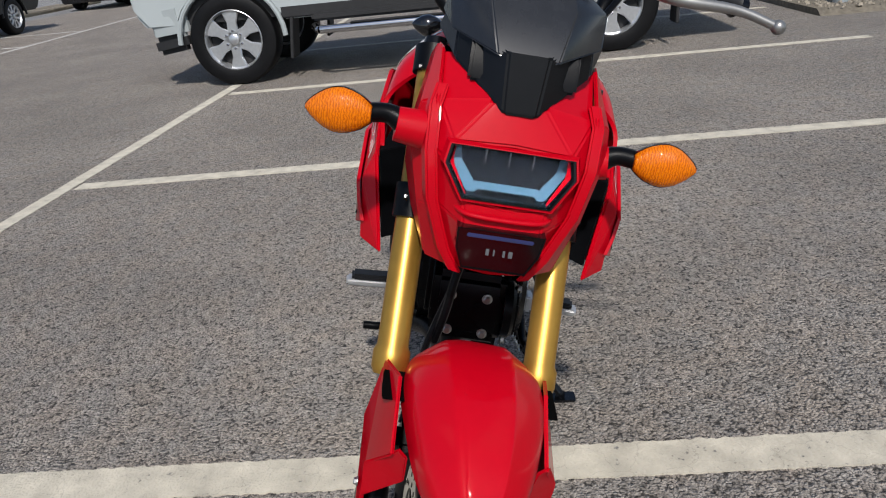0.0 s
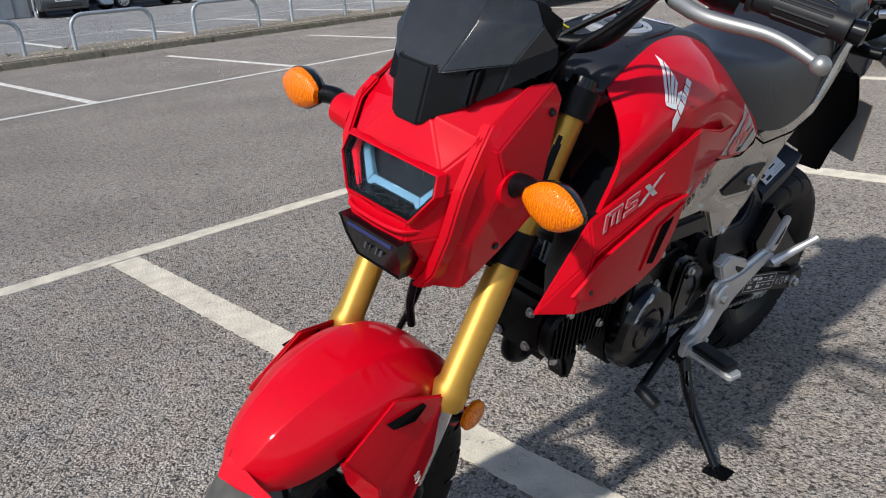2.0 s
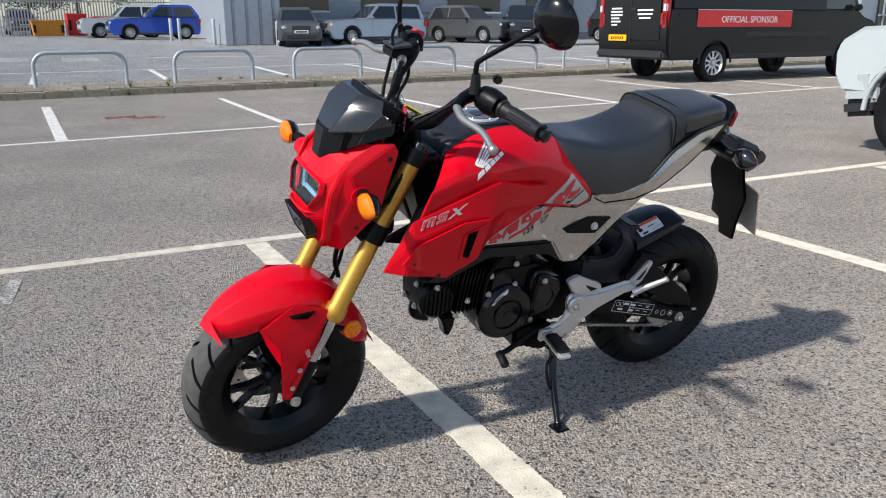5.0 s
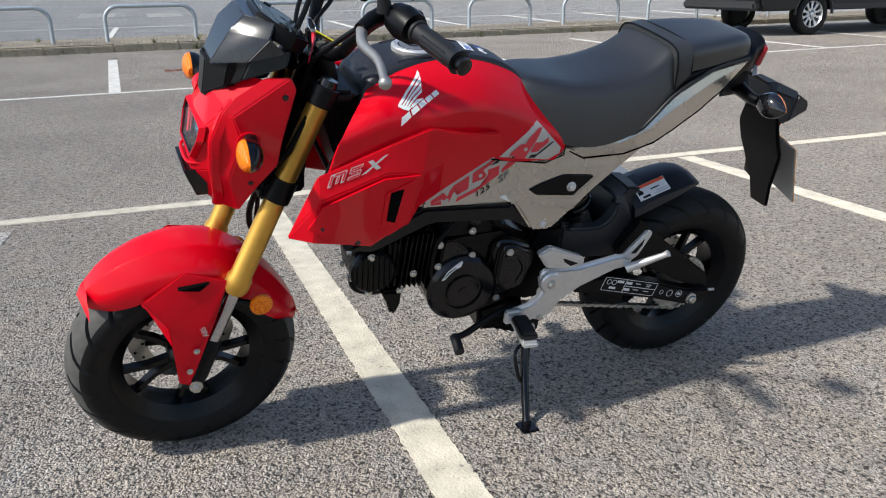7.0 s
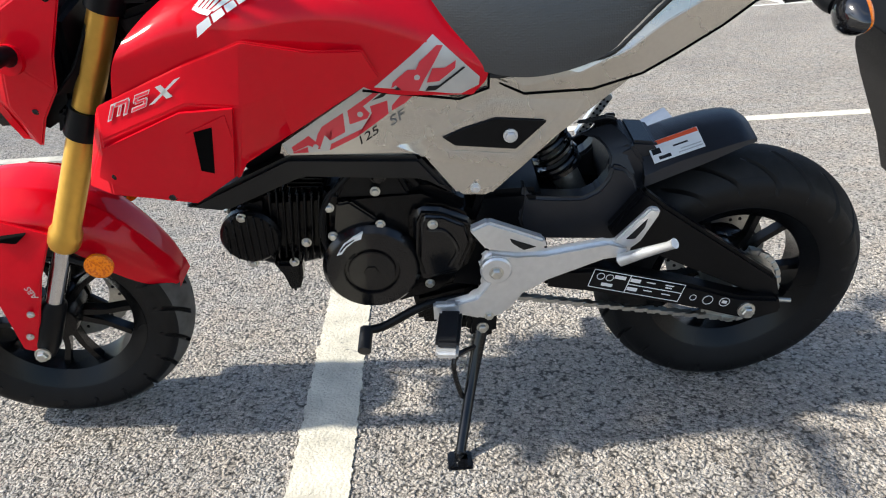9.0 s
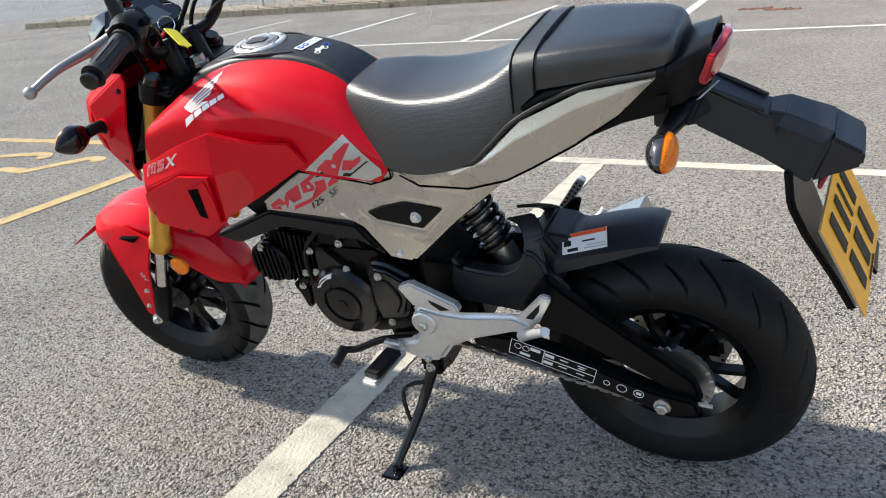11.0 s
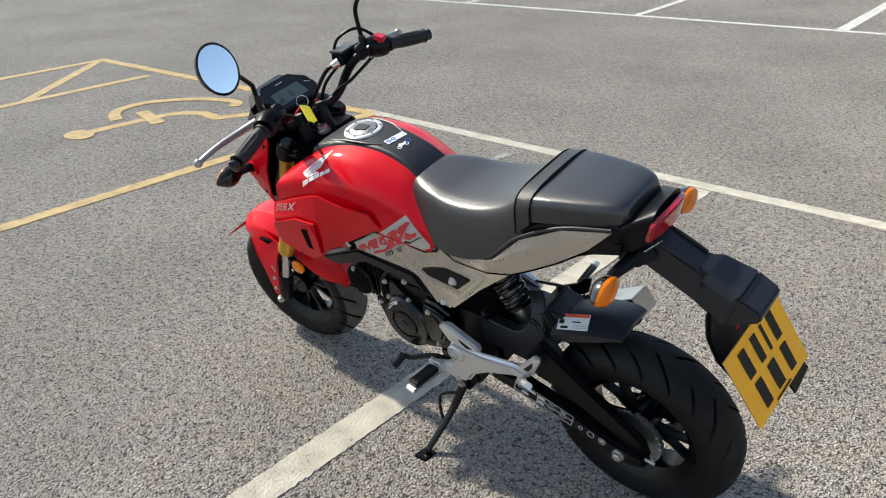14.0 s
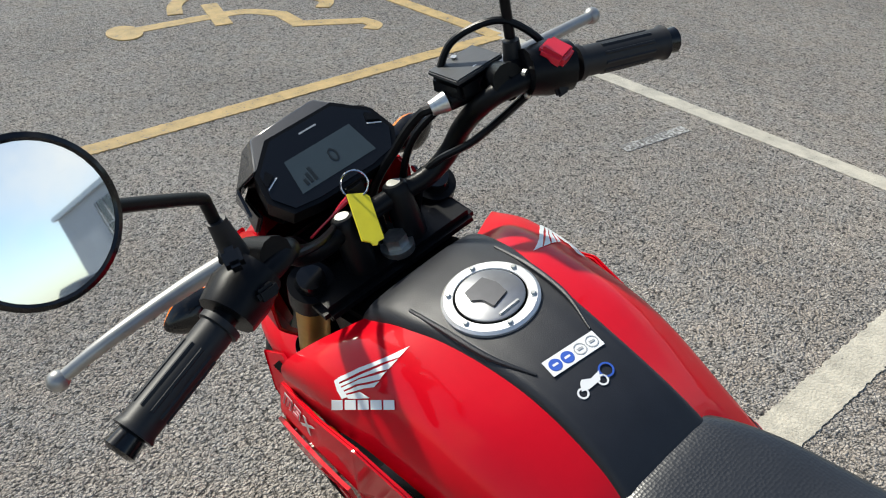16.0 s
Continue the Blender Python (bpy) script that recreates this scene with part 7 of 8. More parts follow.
tank_label = thing("fuel_label", Matrix.Identity(4), "white and blue printed fuel label", "")
tank_label.parent = moto
TL = on_top(0.637, -0.004)
part("label_sheet", flat([(-0.030, -0.009), (0.030, -0.009), (0.030, 0.009), (-0.030, 0.009)], TL, 0.0008), WHITE_INK, tank_label)
for u, ink in ((-0.021, BLUE_INK), (-0.007, BLUE_INK), (0.008, SILVER_INK), (0.022, SILVER_INK)):
    ring = lathe([(0.0064, 0), (0.0064, 0.0005)] if ink is BLUE_INK else [(0.0064, 0), (0.0064, 0.0005), (0.0054, 0.0005), (0.0054, 0)], 20, closed=ink is not BLUE_INK)
    part("print_ring", moved(ring, TL @ Matrix.Translation((u, 0, 0.0008)) @ pose(0, 0, 0, 90, 0, 0)), ink, tank_label)
    part("print_bar", flat([(u - 0.003, -0.001), (u + 0.003, -0.001), (u + 0.003, 0.0012), (u - 0.003, 0.0012)], TL @ Matrix.Translation((0, 0, 0.0012)), 0.0003), WHITE_INK if ink is BLUE_INK else SILVER_INK, tank_label)
IC = on_top(0.606, 0.006)
for u, v, r, ink in ((-0.013, -0.003, 0.0055, WHITE_INK), (0.010, -0.003, 0.0055, WHITE_INK), (0.019, 0.003, 0.0075, BLUE_INK)):
    ring = lathe([(r, 0), (r, 0.0005), (r - 0.0018, 0.0005), (r - 0.0018, 0)], 18, closed=True)
    part("print_ring", moved(ring, IC @ Matrix.Translation((u, v, 0.0)) @ pose(0, 0, 0, 90, 0, 0)), ink, tank_label)
part("print_bar", flat([(-0.013, -0.001), (-0.006, -0.003), (0.008, -0.002), (0.013, 0.006), (0.002, 0.004), (-0.006, 0.008), (-0.009, 0.006)], IC, 0.0006), WHITE_INK, tank_label)
part("tail_badge", flat([(-0.020, -0.005), (0.020, -0.005), (0.020, 0.005), (-0.020, 0.005)], plane_at((-0.068, 0.052, 0.812), (-0.55, -0.75, 0.36), (-0.75, 0.45, 0.6)), 0.0006), WHITE_INK, moto, "small white badge bar")

# key with its tag, hanging from the ignition lock
key = thing("key_with_tag", LEANING, "motorcycle key with a bright yellow plastic tag", "key")
part("key_blade", box(0.003, 0.012, 0.020, 0.001, (0.956, 0.003, 0.890)), STEEL, key)
part("key_bow", box(0.006, 0.026, 0.030, 0.006, (0.956, 0.004, 0.910)), DARK_INK, key, "black key bow")
part("split_ring", tube([Vector((0.949, 0.006, 0.929)) + 0.0155 * (math.cos(a) * Vector((0.50, 0.866, 0.0)) + math.sin(a) * Vector((0.371, -0.215, 0.9035))) for a in (k * math.pi / 12 for k in range(25))], 0.0011, 6), CHROME, key)
TAGM = plane_at((0.917, 0.021, 0.904), (-0.16, -0.83, -0.40), (0.82, -0.37, 0.44))
part("tag", flat([(-0.0135, -0.026), (-0.004, -0.029), (-0.002, -0.033), (0.003, -0.033), (0.005, -0.029), (0.0135, -0.026), (0.0135, 0.028), (0.008, 0.033), (-0.0135, 0.033)], TAGM, 0.0022), YELLOW_TAG, key, "bright yellow plastic tag")
part("red_cord", tube([(0.948, 0.016, 0.917), (0.951, 0.026, 0.912), (0.956, 0.040, 0.902), (0.964, 0.055, 0.890), (0.970, 0.068, 0.880)], [0.0045, 0.0035, 0.0016, 0.0016, 0.0016], 7, 16), RED_INK, key, "red cord")

# ---- kerb, verge and hoop rails ----
FAR_TURN = pose(0, -0.76, 0.012, 0, 0, math.degrees(math.atan(SKEW)))


def kerb_line():
    root = thing("kerb", FAR_TURN, "weathered concrete kerb along a gravel verge", "kerb", kind="structure")
    rnd = random.Random(5)
    x = 14.0
    data = None
    while x > -26:
        bm = box(0.917, 0.15, 0.24, 0.015, (0, 0, 0))
        if data is None:
            ob = part("kerb_stone", bm, CONCRETE, root)
            data = ob.data
        else:
            bm.free()
            ob = new("kerb_stone", data)
            ob.parent = root
        ob.matrix_basis = pose(x, -10.58, rise(-10.5) - 0.025 + rnd.uniform(-0.006, 0.006), rnd.uniform(-1, 1), 0, 0)
        x -= 0.92
    bm = prism([(-10.64, 0.0), (-10.64, 0.145), (-11.2, 0.165), (-12.1, 0.15), (-12.2, 0.0)], -26, 14)
    moved(bm, Matrix(((0, 1, 0, 0), (1, 0, 0, 0), (0, 0, 1, 0), (0, 0, 0, 1))))
    verge = part("verge", bm, SOIL)
    verge.matrix_world = FAR_TURN
    tagged(verge, "sandy gravel verge between two car parks", "verge", kind="structure")
    pebbles("gravel", [(14, -26, -10.62, -12.1, 0.155, 5200)], 0.011, "loose pale gravel lying on the verge and kerb foot", FAR_TURN)


def pebbles(name, patches, size, label, turn=Matrix.Identity(4), mat=None, category="gravel"):
    rnd = random.Random(11)
    verts, faces = [], []
    for x0, x1, y0, y1, z, count in patches:
        for _ in range(count):
            cx, cy, s = rnd.uniform(x0, x1), rnd.uniform(y0, y1), size * rnd.uniform(0.5, 1.9)
            base = len(verts)
            a0 = rnd.uniform(0, 6)
            for k in range(5):
                a = a0 + k * 1.257
                verts.append((cx + s * math.cos(a) * rnd.uniform(0.7, 1.2), cy + s * math.sin(a) * rnd.uniform(0.7, 1.2), z - 0.004))
            for k in range(3):
                a = a0 + k * 2.09
                verts.append((cx + s * 0.55 * math.cos(a), cy + s * 0.55 * math.sin(a), z + s * rnd.uniform(0.5, 0.9)))
            faces += [tuple(base + i for i in f) for f in ((0, 1, 5), (1, 2, 6, 5), (2, 3, 6), (3, 4, 7, 6), (4, 0, 5, 7), (5, 6, 7))]
    me = bpy.data.meshes.new(name)
    me.from_pydata(verts, [], faces)
    me.materials.append(mat or GRAVEL)
    ob = new(name, me)
    ob.matrix_world = turn
    return tagged(ob, label, category, kind="stuff")


kerb_line()
pebbles("gravel", [(14, -26, -10.36, -10.52, 0.040, 1500), (14, -26, -10.50, -10.66, 0.128, 1300)], 0.007, "loose pale grit at the foot of the kerb", FAR_TURN)
pebbles("brick_crumbs", [(0.40, 0.66, -8.36, -8.24, rise(-8.3) + 0.004, 90), (0.60, 0.96, -8.52, -8.36, rise(-8.4) + 0.004, 90), (0.30, 0.45, -8.30, -8.22, rise(-8.3) + 0.004, 20)], 0.009, "scattered red-brown brick crumbs on the tarmac", mat=CRUMB, category="rubble")


def hoop_rail():
    w, h, r, bend = 1.30, 0.535, 0.030, 0.20
    pts = [(-w / 2, 0, -0.1), (-w / 2, 0, h - bend)]
    pts += [(-w / 2 + bend - bend * math.cos(a), 0, h - bend + bend * math.sin(a)) for a in (k * math.pi / 16 for k in range(1, 9))]
    pts += [(w / 2 - bend + bend * math.sin(a), 0, h - bend + bend * math.cos(a)) for a in (k * math.pi / 16 for k in range(0, 9))]
    pts += [(w / 2, 0, -0.1)]
    bm = tube(pts, r, 16)
    return tagged(part("hoop_rail", bm, GALVANISED), "grey galvanised steel hoop rail set in the gravel verge", "rail", "hoop rails along the verge")


first_hoop = hoop_rail()
HOOPS = [pose(0.965 - 2.035 * k, skewed(0.965 - 2.035 * k, -11.85), 0.14, 0, 0, 4.7 + 0.6 * (k % 2)) for k in range(-4, 8)]
first_hoop.matrix_basis = HOOPS[0]
for m in HOOPS[1:]:
    copy_thing(first_hoop, m)


def weeds():
    rnd = random.Random(3)
    verts, faces = [], []
    for cx in [rnd.uniform(-12, 6) for _ in range(24)]:
        cy = rnd.choice((-10.68, -10.48, -11.5)) + rnd.uniform(-0.05, 0.05)
        for _ in range(26):
            a, l, h = rnd.uniform(0, 6.28), rnd.uniform(0.03, 0.12), rnd.uniform(0.02, 0.13)
            b = len(verts)
            z = 0.14 if cy < -10.6 else 0.04
            verts += [(cx - 0.006 * math.sin(a), cy + 0.006 * math.cos(a), z), (cx + 0.006 * math.sin(a), cy - 0.006 * math.cos(a), z), (cx + l * math.cos(a), cy + l * math.sin(a), z + h)]
            faces.append((b, b + 1, b + 2))
    me = bpy.data.meshes.new("weeds")
    me.from_pydata(verts, [], faces)
    me.materials.append(WEED)
    ob = new("weeds", me)
    ob.matrix_world = FAR_TURN
    tagged(ob, "dry straggling weeds along the kerb", "weeds", kind="stuff")


weeds()

# ---- vehicles ----
CAR_GLASS = material("car_glass", (0.012, 0.014, 0.016), 0.06, 0, 0.1, 3, coat=0.6)
TRIM = material("car_trim", (0.02, 0.02, 0.021), 0.6, 0, 0.2, 20)
ALLOY = material("alloy_wheel", (0.68, 0.69, 0.70), 0.32, 0.8, 0.08, 40)
LAMP_GLASS = material("car_lamp", (0.62, 0.66, 0.70), 0.12, 0.2, 0.1, 20, coat=0.6)
WHITE_PAINT = material("white_car_paint", (0.40, 0.435, 0.435), 0.3, 0, 0.03, 5, coat=0.4)
VAN_PAINT = material("dark_grey_van_paint", (0.0085, 0.009, 0.0095), 0.34, 0.0, 0.06, 5, coat=0.12, spec=0.28)
BLUE_PAINT = material("blue_car_paint", (0.012, 0.055, 0.36), 0.28, 0.3, 0.05, 5, coat=0.7)
SILVER_PAINT = material("silver_car_paint", (0.36, 0.39, 0.43), 0.32, 0.6, 0.04, 5, coat=0.5)
GREY_PAINT = material("grey_car_paint", (0.10, 0.105, 0.11), 0.3, 0.5, 0.05, 5, coat=0.5)
BLACK_PAINT = material("black_car_paint", (0.012, 0.012, 0.014), 0.24, 0.1, 0.05, 5, coat=0.7)
SIGN_RED = material("red_film", (0.62, 0.03, 0.03), 0.4, 0, 0.04, 5)


def road_wheel(parent, x, y, r, w, spokes, side, cap=False):
    """A car wheel: tyre, rim, spokes and nuts; side 1: its face looks to +y."""
    hub = thing("wheel", Matrix.Identity(4), "", "")
    hub.parent = parent
    hub.matrix_basis = pose(x, y, r, 0, 0, 0 if side > 0 else 180)
    rr = r * 0.66
    part("tyre", lathe([(rr, w * 0.48), (rr + 0.012, w * 0.5), (r * 0.86, w * 0.52), (r * 0.96, w * 0.46), (r, w * 0.34), (r, -w * 0.34), (r * 0.96, -w * 0.46), (r * 0.86, -w * 0.5), (rr, -w * 0.45)], 40, closed=True), RUBBER, hub, "black tyre")
    part("rim", lathe([(rr, w * 0.46), (rr * 0.97, w * 0.48), (rr * 0.92, w * 0.38), (rr * 0.90, -w * 0.2), (rr, -w * 0.3)], 40, closed=True), ALLOY, hub)
    part("rim_back", lathe([(rr * 0.93, -w * 0.05), (rr * 0.93, 0.0), (0.02, 0.0)], 24), TRIM, hub)
    first = None
    for k in range(spokes):
        if first is None:
            a = 0.27 if spokes < 8 else 0.12
            bm = prism([(0.02, -0.05 * r / 0.38), (rr * 0.55, -rr * a * 0.62), (rr * 0.95, -rr * a * 1.15), (rr * 0.95, rr * a * 1.15), (rr * 0.55, rr * a * 0.62), (0.02, 0.05 * r / 0.38)], w * 0.22, w * 0.36, 0.008, 1)
            first = ob = part("spoke", bm, ALLOY, hub)
        else:
            ob = again(first)
        ob.matrix_basis = pose(0, 0, 0, 0, 360 / spokes * k + 90, 0)
    part("centre_cap", rounded(lathe([(r * 0.12, w * 0.3), (r * 0.12, w * 0.40), (r * 0.09, w * 0.43)], 20), 0.003), ALLOY, hub)
    if not cap:
        for k in range(6 if spokes == 6 else 5):
            a = 2 * math.pi * (k + 0.5) / (6 if spokes == 6 else 5)
            part("wheel_nut", moved(lathe([(0.011, 0), (0.011, 0.018), (0.007, 0.022)], 6), pose(r * 0.19 * math.cos(a), w * 0.34, r * 0.19 * math.sin(a))), CHROME, hub)
    return hub


def vehicle(name, label, paint, at, heading, L, W, H, base, front_over, r, belt, bonnet, screen, roof_a, roof_b, tail, sill=0.22, spokes=10, boxy=0.0, category="car", group="", plate_mat=None, z0=0.0):
    """A road vehicle. x runs forward from the rear axle; screen: x of the windscreen's foot; roof_a, roof_b: the roof's front and rear end; tail: x of the rear glass's foot."""
    root = thing(name, pose(at[0], at[1], z0, 0, 0, heading), label, category, group)
    xf, xr = base + front_over, base + front_over - L
    R = r * 1.17
    def arch(cx):
        return [(cx + R * math.cos(a), r + R * math.sin(a)) for a in (math.pi - k * math.pi / 10 for k in range(11)) if r + R * math.sin(a) >= sill]
    nose_z = bonnet * 0.86
    outline = [(xr + 0.04, sill + 0.10), (xr + 0.10, sill)] + [(-R, sill)] + arch(0)[1:-1] + [(R, sill), (base - R, sill)] + arch(base)[1:-1] + [(base + R, sill), (xf - 0.14, sill), (xf - 0.02, sill + 0.14), (xf, sill + 0.36), (xf - 0.06, nose_z), (xf - 0.28, bonnet * 0.96), (screen, bonnet + 0.02), (screen - 0.12, belt), (tail + 0.05, belt + 0.02), (xr + 0.06, belt - 0.03), (xr, belt - 0.25), (xr, sill + 0.3)]
    bm = prism(outline, -W / 2, W / 2)
    for v in bm.verts:
        t = max(0.0, (v.co.z - belt + 0.25)) * 0.12
        end = max(0.0, abs(v.co.x - (xf + xr) / 2) - L / 2 + 0.35) * 0.35
        v.co.y *= 1 - (t + end) / (W / 2) * (1 - boxy)
    part("body", rounded(bm, 0.035, 2, 30), paint, root)
    part("underbody", box(L * 0.9, W * 0.86, 0.16, 0.03, ((xf + xr) / 2, 0, sill + 0.10)), TRIM, root)
    for cx in (0, base):
        for s in (1, -1):
            well = [(cx + R * 0.99 * math.cos(math.pi * k / 18), r + R * 0.99 * math.sin(math.pi * k / 18)) for k in range(19)]
            part("wheel_well", prism([p for p in well if p[1] > sill + 0.01], min(s * W * 0.26, s * W * 0.46), max(s * W * 0.26, s * W * 0.46)), TRIM, root)
            lip = bmesh.new()
            pts = [(cx + (R + 0.012) * math.cos(a), s * (W / 2 - 0.012), r + (R + 0.012) * math.sin(a)) for a in (math.pi * k / 16 for k in range(17))]
            part("arch_lip", tube(pts, 0.022, 8, bm=lip), TRIM if boxy < 0.15 else paint, root)
            road_wheel(root, cx, s * (W / 2 - 0.125), r, 0.22, spokes, s)
    # cabin
    cab = [(screen - 0.06, belt - 0.02), (roof_a, H - 0.03), (roof_a - 0.25, H), (roof_b + 0.2, H - 0.01), (roof_b, H - 0.06), (tail, belt - 0.02)]
    half = W / 2 - 0.05
    lean = 0.10 + 0.12 * (1 - boxy)
    def inset(z):
        return half - max(0.0, z - belt) / max(0.1, H - belt) * lean * (1 - 0.6 * boxy)
    bm = prism(cab, -1, 1)
    for v in bm.verts:
        v.co.y *= inset(v.co.z)
    part("cabin", rounded(bm, 0.04, 2, 25), paint, root)
    def pane(pts, nm, out):
        bm = bmesh.new()
        a = [bm.verts.new(p) for p in pts]
        f = bm.faces.new(a)
        bmesh.ops.recalc_face_normals(bm, faces=bm.faces)
        if f.normal.dot(Vector(out)) < 0:
            bmesh.ops.reverse_faces(bm, faces=[f])
        bm.normal_update()
        n = f.normal.copy()
        for v in bm.verts:
            v.co += n * 0.006
        bmesh.ops.solidify(bm, geom=bm.faces[:], thickness=0.012)
        return part(nm, bm, CAR_GLASS, root, "dark tinted glass")
    zt, zb = H - 0.12, belt + 0.03
    def lerp(a, b, z):
        return a[0] + (b[0] - a[0]) * (z - a[1]) / (b[1] - a[1])
    fx = lambda z: lerp(cab[0], cab[1], z)
    bx = lambda z: lerp(cab[5], cab[4], z)
    mid = (screen + tail) / 2 - 0.05
    for s in (1, -1):
        for a0, b0, a1, b1 in ((fx(zb) - 0.16, mid + 0.05, fx(zt) - 0.12, mid + 0.04), (mid - 0.04, bx(zb) + 0.22, mid - 0.05, bx(zt) + 0.16)):
            if a0 - b0 > 0.2:
                pane([(a0, s * inset(zb), zb), (b0, s * inset(zb), zb), (b1, s * inset(zt), zt), (a1, s * inset(zt), zt)], "side_window", (0, s, 0))
        part("door_mirror", box(0.10, 0.18, 0.13, 0.03, (screen - 0.32, s * (W / 2 + 0.06), belt + 0.06)), paint, root)
        part("head_lamp", box(0.20, 0.34, 0.14, 0.04, (xf - 0.14, s * (W / 2 - 0.27), nose_z - 0.08), pose(0, 0, 0, 0, 12, -s * 22)), LAMP_GLASS, root, "clear head lamp")
        part("tail_lamp", box(0.14, 0.22, 0.26, 0.03, (xr + 0.06, s * (W / 2 - 0.16), belt - 0.18)), TAIL_RED, root, "red tail lamp")
        for x in (mid, screen - 0.34, bx(zb) + 0.05):
            part("door_seam", box(0.008, 0.006, belt - sill - 0.16, 0, (x, s * (W / 2 - 0.002), (belt + sill) / 2 + 0.04)), TRIM, root)
        for x in (mid + 0.18, bx(zb) + 0.30):
            part("door_handle", box(0.16, 0.03, 0.03, 0.01, (x, s * (W / 2 - 0.004), belt - 0.12)), paint, root)
        part("sill_trim", box(base - 2 * R, 0.03, 0.10, 0.01, (base / 2, s * (W / 2 - 0.01), sill + 0.06)), TRIM, root)
    y0, y1 = inset(zb) - 0.10, inset(zt) - 0.08
    pane([(fx(zb), y0, zb), (fx(zb), -y0, zb), (fx(zt), -y1, zt), (fx(zt), y1, zt)], "windscreen", (1, 0, 0))
    pane([(bx(zb), -y0, zb), (bx(zb), y0, zb), (bx(zt), y1, zt), (bx(zt), -y1, zt)], "rear_window", (-1, 0, 0))
    part("grille", box(0.05, W * 0.42, 0.20, 0.02, (xf - 0.02, 0, nose_z - 0.12)), TRIM, root)
    part("lower_grille", box(0.05, W * 0.66, 0.16, 0.03, (xf - 0.03, 0, sill + 0.16)), TRIM, root)
    part("number_plate", box(0.02, 0.52, 0.11, 0.005, (xf + 0.005, 0, sill + 0.33)), WHITE_INK, root, "white plate with dark bars")
    part("plate_bar", box(0.006, 0.42, 0.05, 0.0, (xf + 0.015, 0, sill + 0.33)), DARK_INK, root)
    if category != "van":
        part("number_plate", box(0.02, 0.52, 0.11, 0.005, (xr - 0.005, 0, sill + 0.55)), PLATE, root, "yellow plate with dark bars")
        part("plate_bar", box(0.006, 0.40, 0.05, 0.0, (xr - 0.016, 0, sill + 0.55)), DARK_INK, root)
    return root


# white pickup parked beside the next bay, its nose towards the far row
pick = vehicle("pickup_truck", "white double-cab pickup with alloy wheels and chrome side steps", WHITE_PAINT, (-5.44, 0.90), -90, 5.3, 1.80, 1.80, 3.12, 0.86, 0.375, 1.12, 1.10, 2.32, 1.55, 0.25, -0.05, sill=0.50, spokes=6, boxy=0.2, category="pickup")
for s in (1, -1):
    part("side_step", tube([(2.42, s * 0.86, 0.42), (2.36, s * 0.95, 0.40), (2.2, s * 0.965, 0.40), (0.9, s * 0.965, 0.40), (0.74, s * 0.95, 0.40), (0.68, s * 0.86, 0.42)], 0.034, 14, 30), CHROME, pick, "chrome tube side step")
    part("step_pad", box(1.1, 0.07, 0.01, 0.003, (1.55, s * 0.955, 0.437)), TRIM, pick)
    part("step_board", box(1.75, 0.16, 0.07, 0.02, (1.55, s * 0.86, 0.50)), TRIM, pick)
    for x in (2.62, -0.52):
        part("mud_flap", box(0.025, 0.24, 0.36, 0.006, (x, s * 0.78, 0.36), pose(0, 0, 0, 0, -8 if x > 0 else -4, 0)), TRIM, pick)
    part("bumper_corner", box(0.34, 0.13, 0.15, 0.04, (3.66, s * 0.795, 0.385), pose(0, 0, 0, 0, 8, -s * 16)), TRIM, pick)
    part("bumper_end", box(0.36, 0.13, 0.30, 0.05, (3.66, s * 0.80, 0.56), pose(0, 0, 0, 0, 6, -s * 16)), WHITE_PAINT, pick)
    for k, w in enumerate((0.13, 0.14, 0.13, 0.12, 0.14)):
        part("lettering_bar", box(w * 0.82, 0.004, 0.075, 0, (2.05 - 0.20 * k, s * 0.901, 0.80), pose(0, 0, 0, 0, 0, 0)), DARK_INK, pick)
    part("lettering_line", box(1.0, 0.004, 0.012, 0, (1.62, s * 0.901, 0.735)), DARK_INK, pick)

# dark grey van parked along the kerb
van = vehicle("panel_van", "dark grey panel van with a red side band", VAN_PAINT, (-9.80, -10.47), 180.5, 5.98, 2.0, 2.50, 3.75, 1.02, 0.345, 1.32, 1.18, 4.18, 3.62, -1.14, -1.20, sill=0.41, spokes=10, boxy=0.92, category="van", z0=0.035)
for s in (1, -1):
    part("load_side", box(4.1, 0.05, 1.12, 0.03, (0.92, s * 0.955, 1.86), pose(0, 0, 0, s * 3.5, 0, 0)), VAN_PAINT, van)
    part("side_band", box(2.50, 0.006, 0.30, 0.02, (0.72, s * 1.004, 1.15)), SIGN_RED, van, "red printed band")
    part("band_edge", box(2.50, 0.006, 0.014, 0, (0.72, s * 1.006, 1.305)), WHITE_INK, van)
    part("lettering", lettering("OFFICIAL SPONSOR", 0.17, Matrix.Translation((0.82, s * 1.008, 1.13)) @ plane_at((0, 0, 0), (-s, 0, 0), (0, 0, 1)), 0.002), WHITE_INK, van, "white printed words")
    part("rub_strip", box(2.3, 0.03, 0.10, 0.01, (1.9, s * 1.0, 0.86)), TRIM, van)
    part("tall_lamp", box(0.10, 0.16, 0.78, 0.03, (-1.17, s * 0.88, 1.35)), TAIL_RED, van, "tall red tail lamp")
    part("lamp_lens", box(0.06, 0.10, 0.16, 0.02, (-1.205, s * 0.89, 1.34)), LAMP_GLASS, van)
part("rear_door", box(0.05, 1.62, 1.55, 0.03, (-1.20, 0, 1.52)), VAN_PAINT, van)
part("door_gap", box(0.01, 0.012, 1.55, 0, (-1.228, 0, 1.5)), TRIM, van)
part("rear_bumper", box(0.16, 1.9, 0.16, 0.04, (-1.20, 0, 0.50)), TRIM, van)
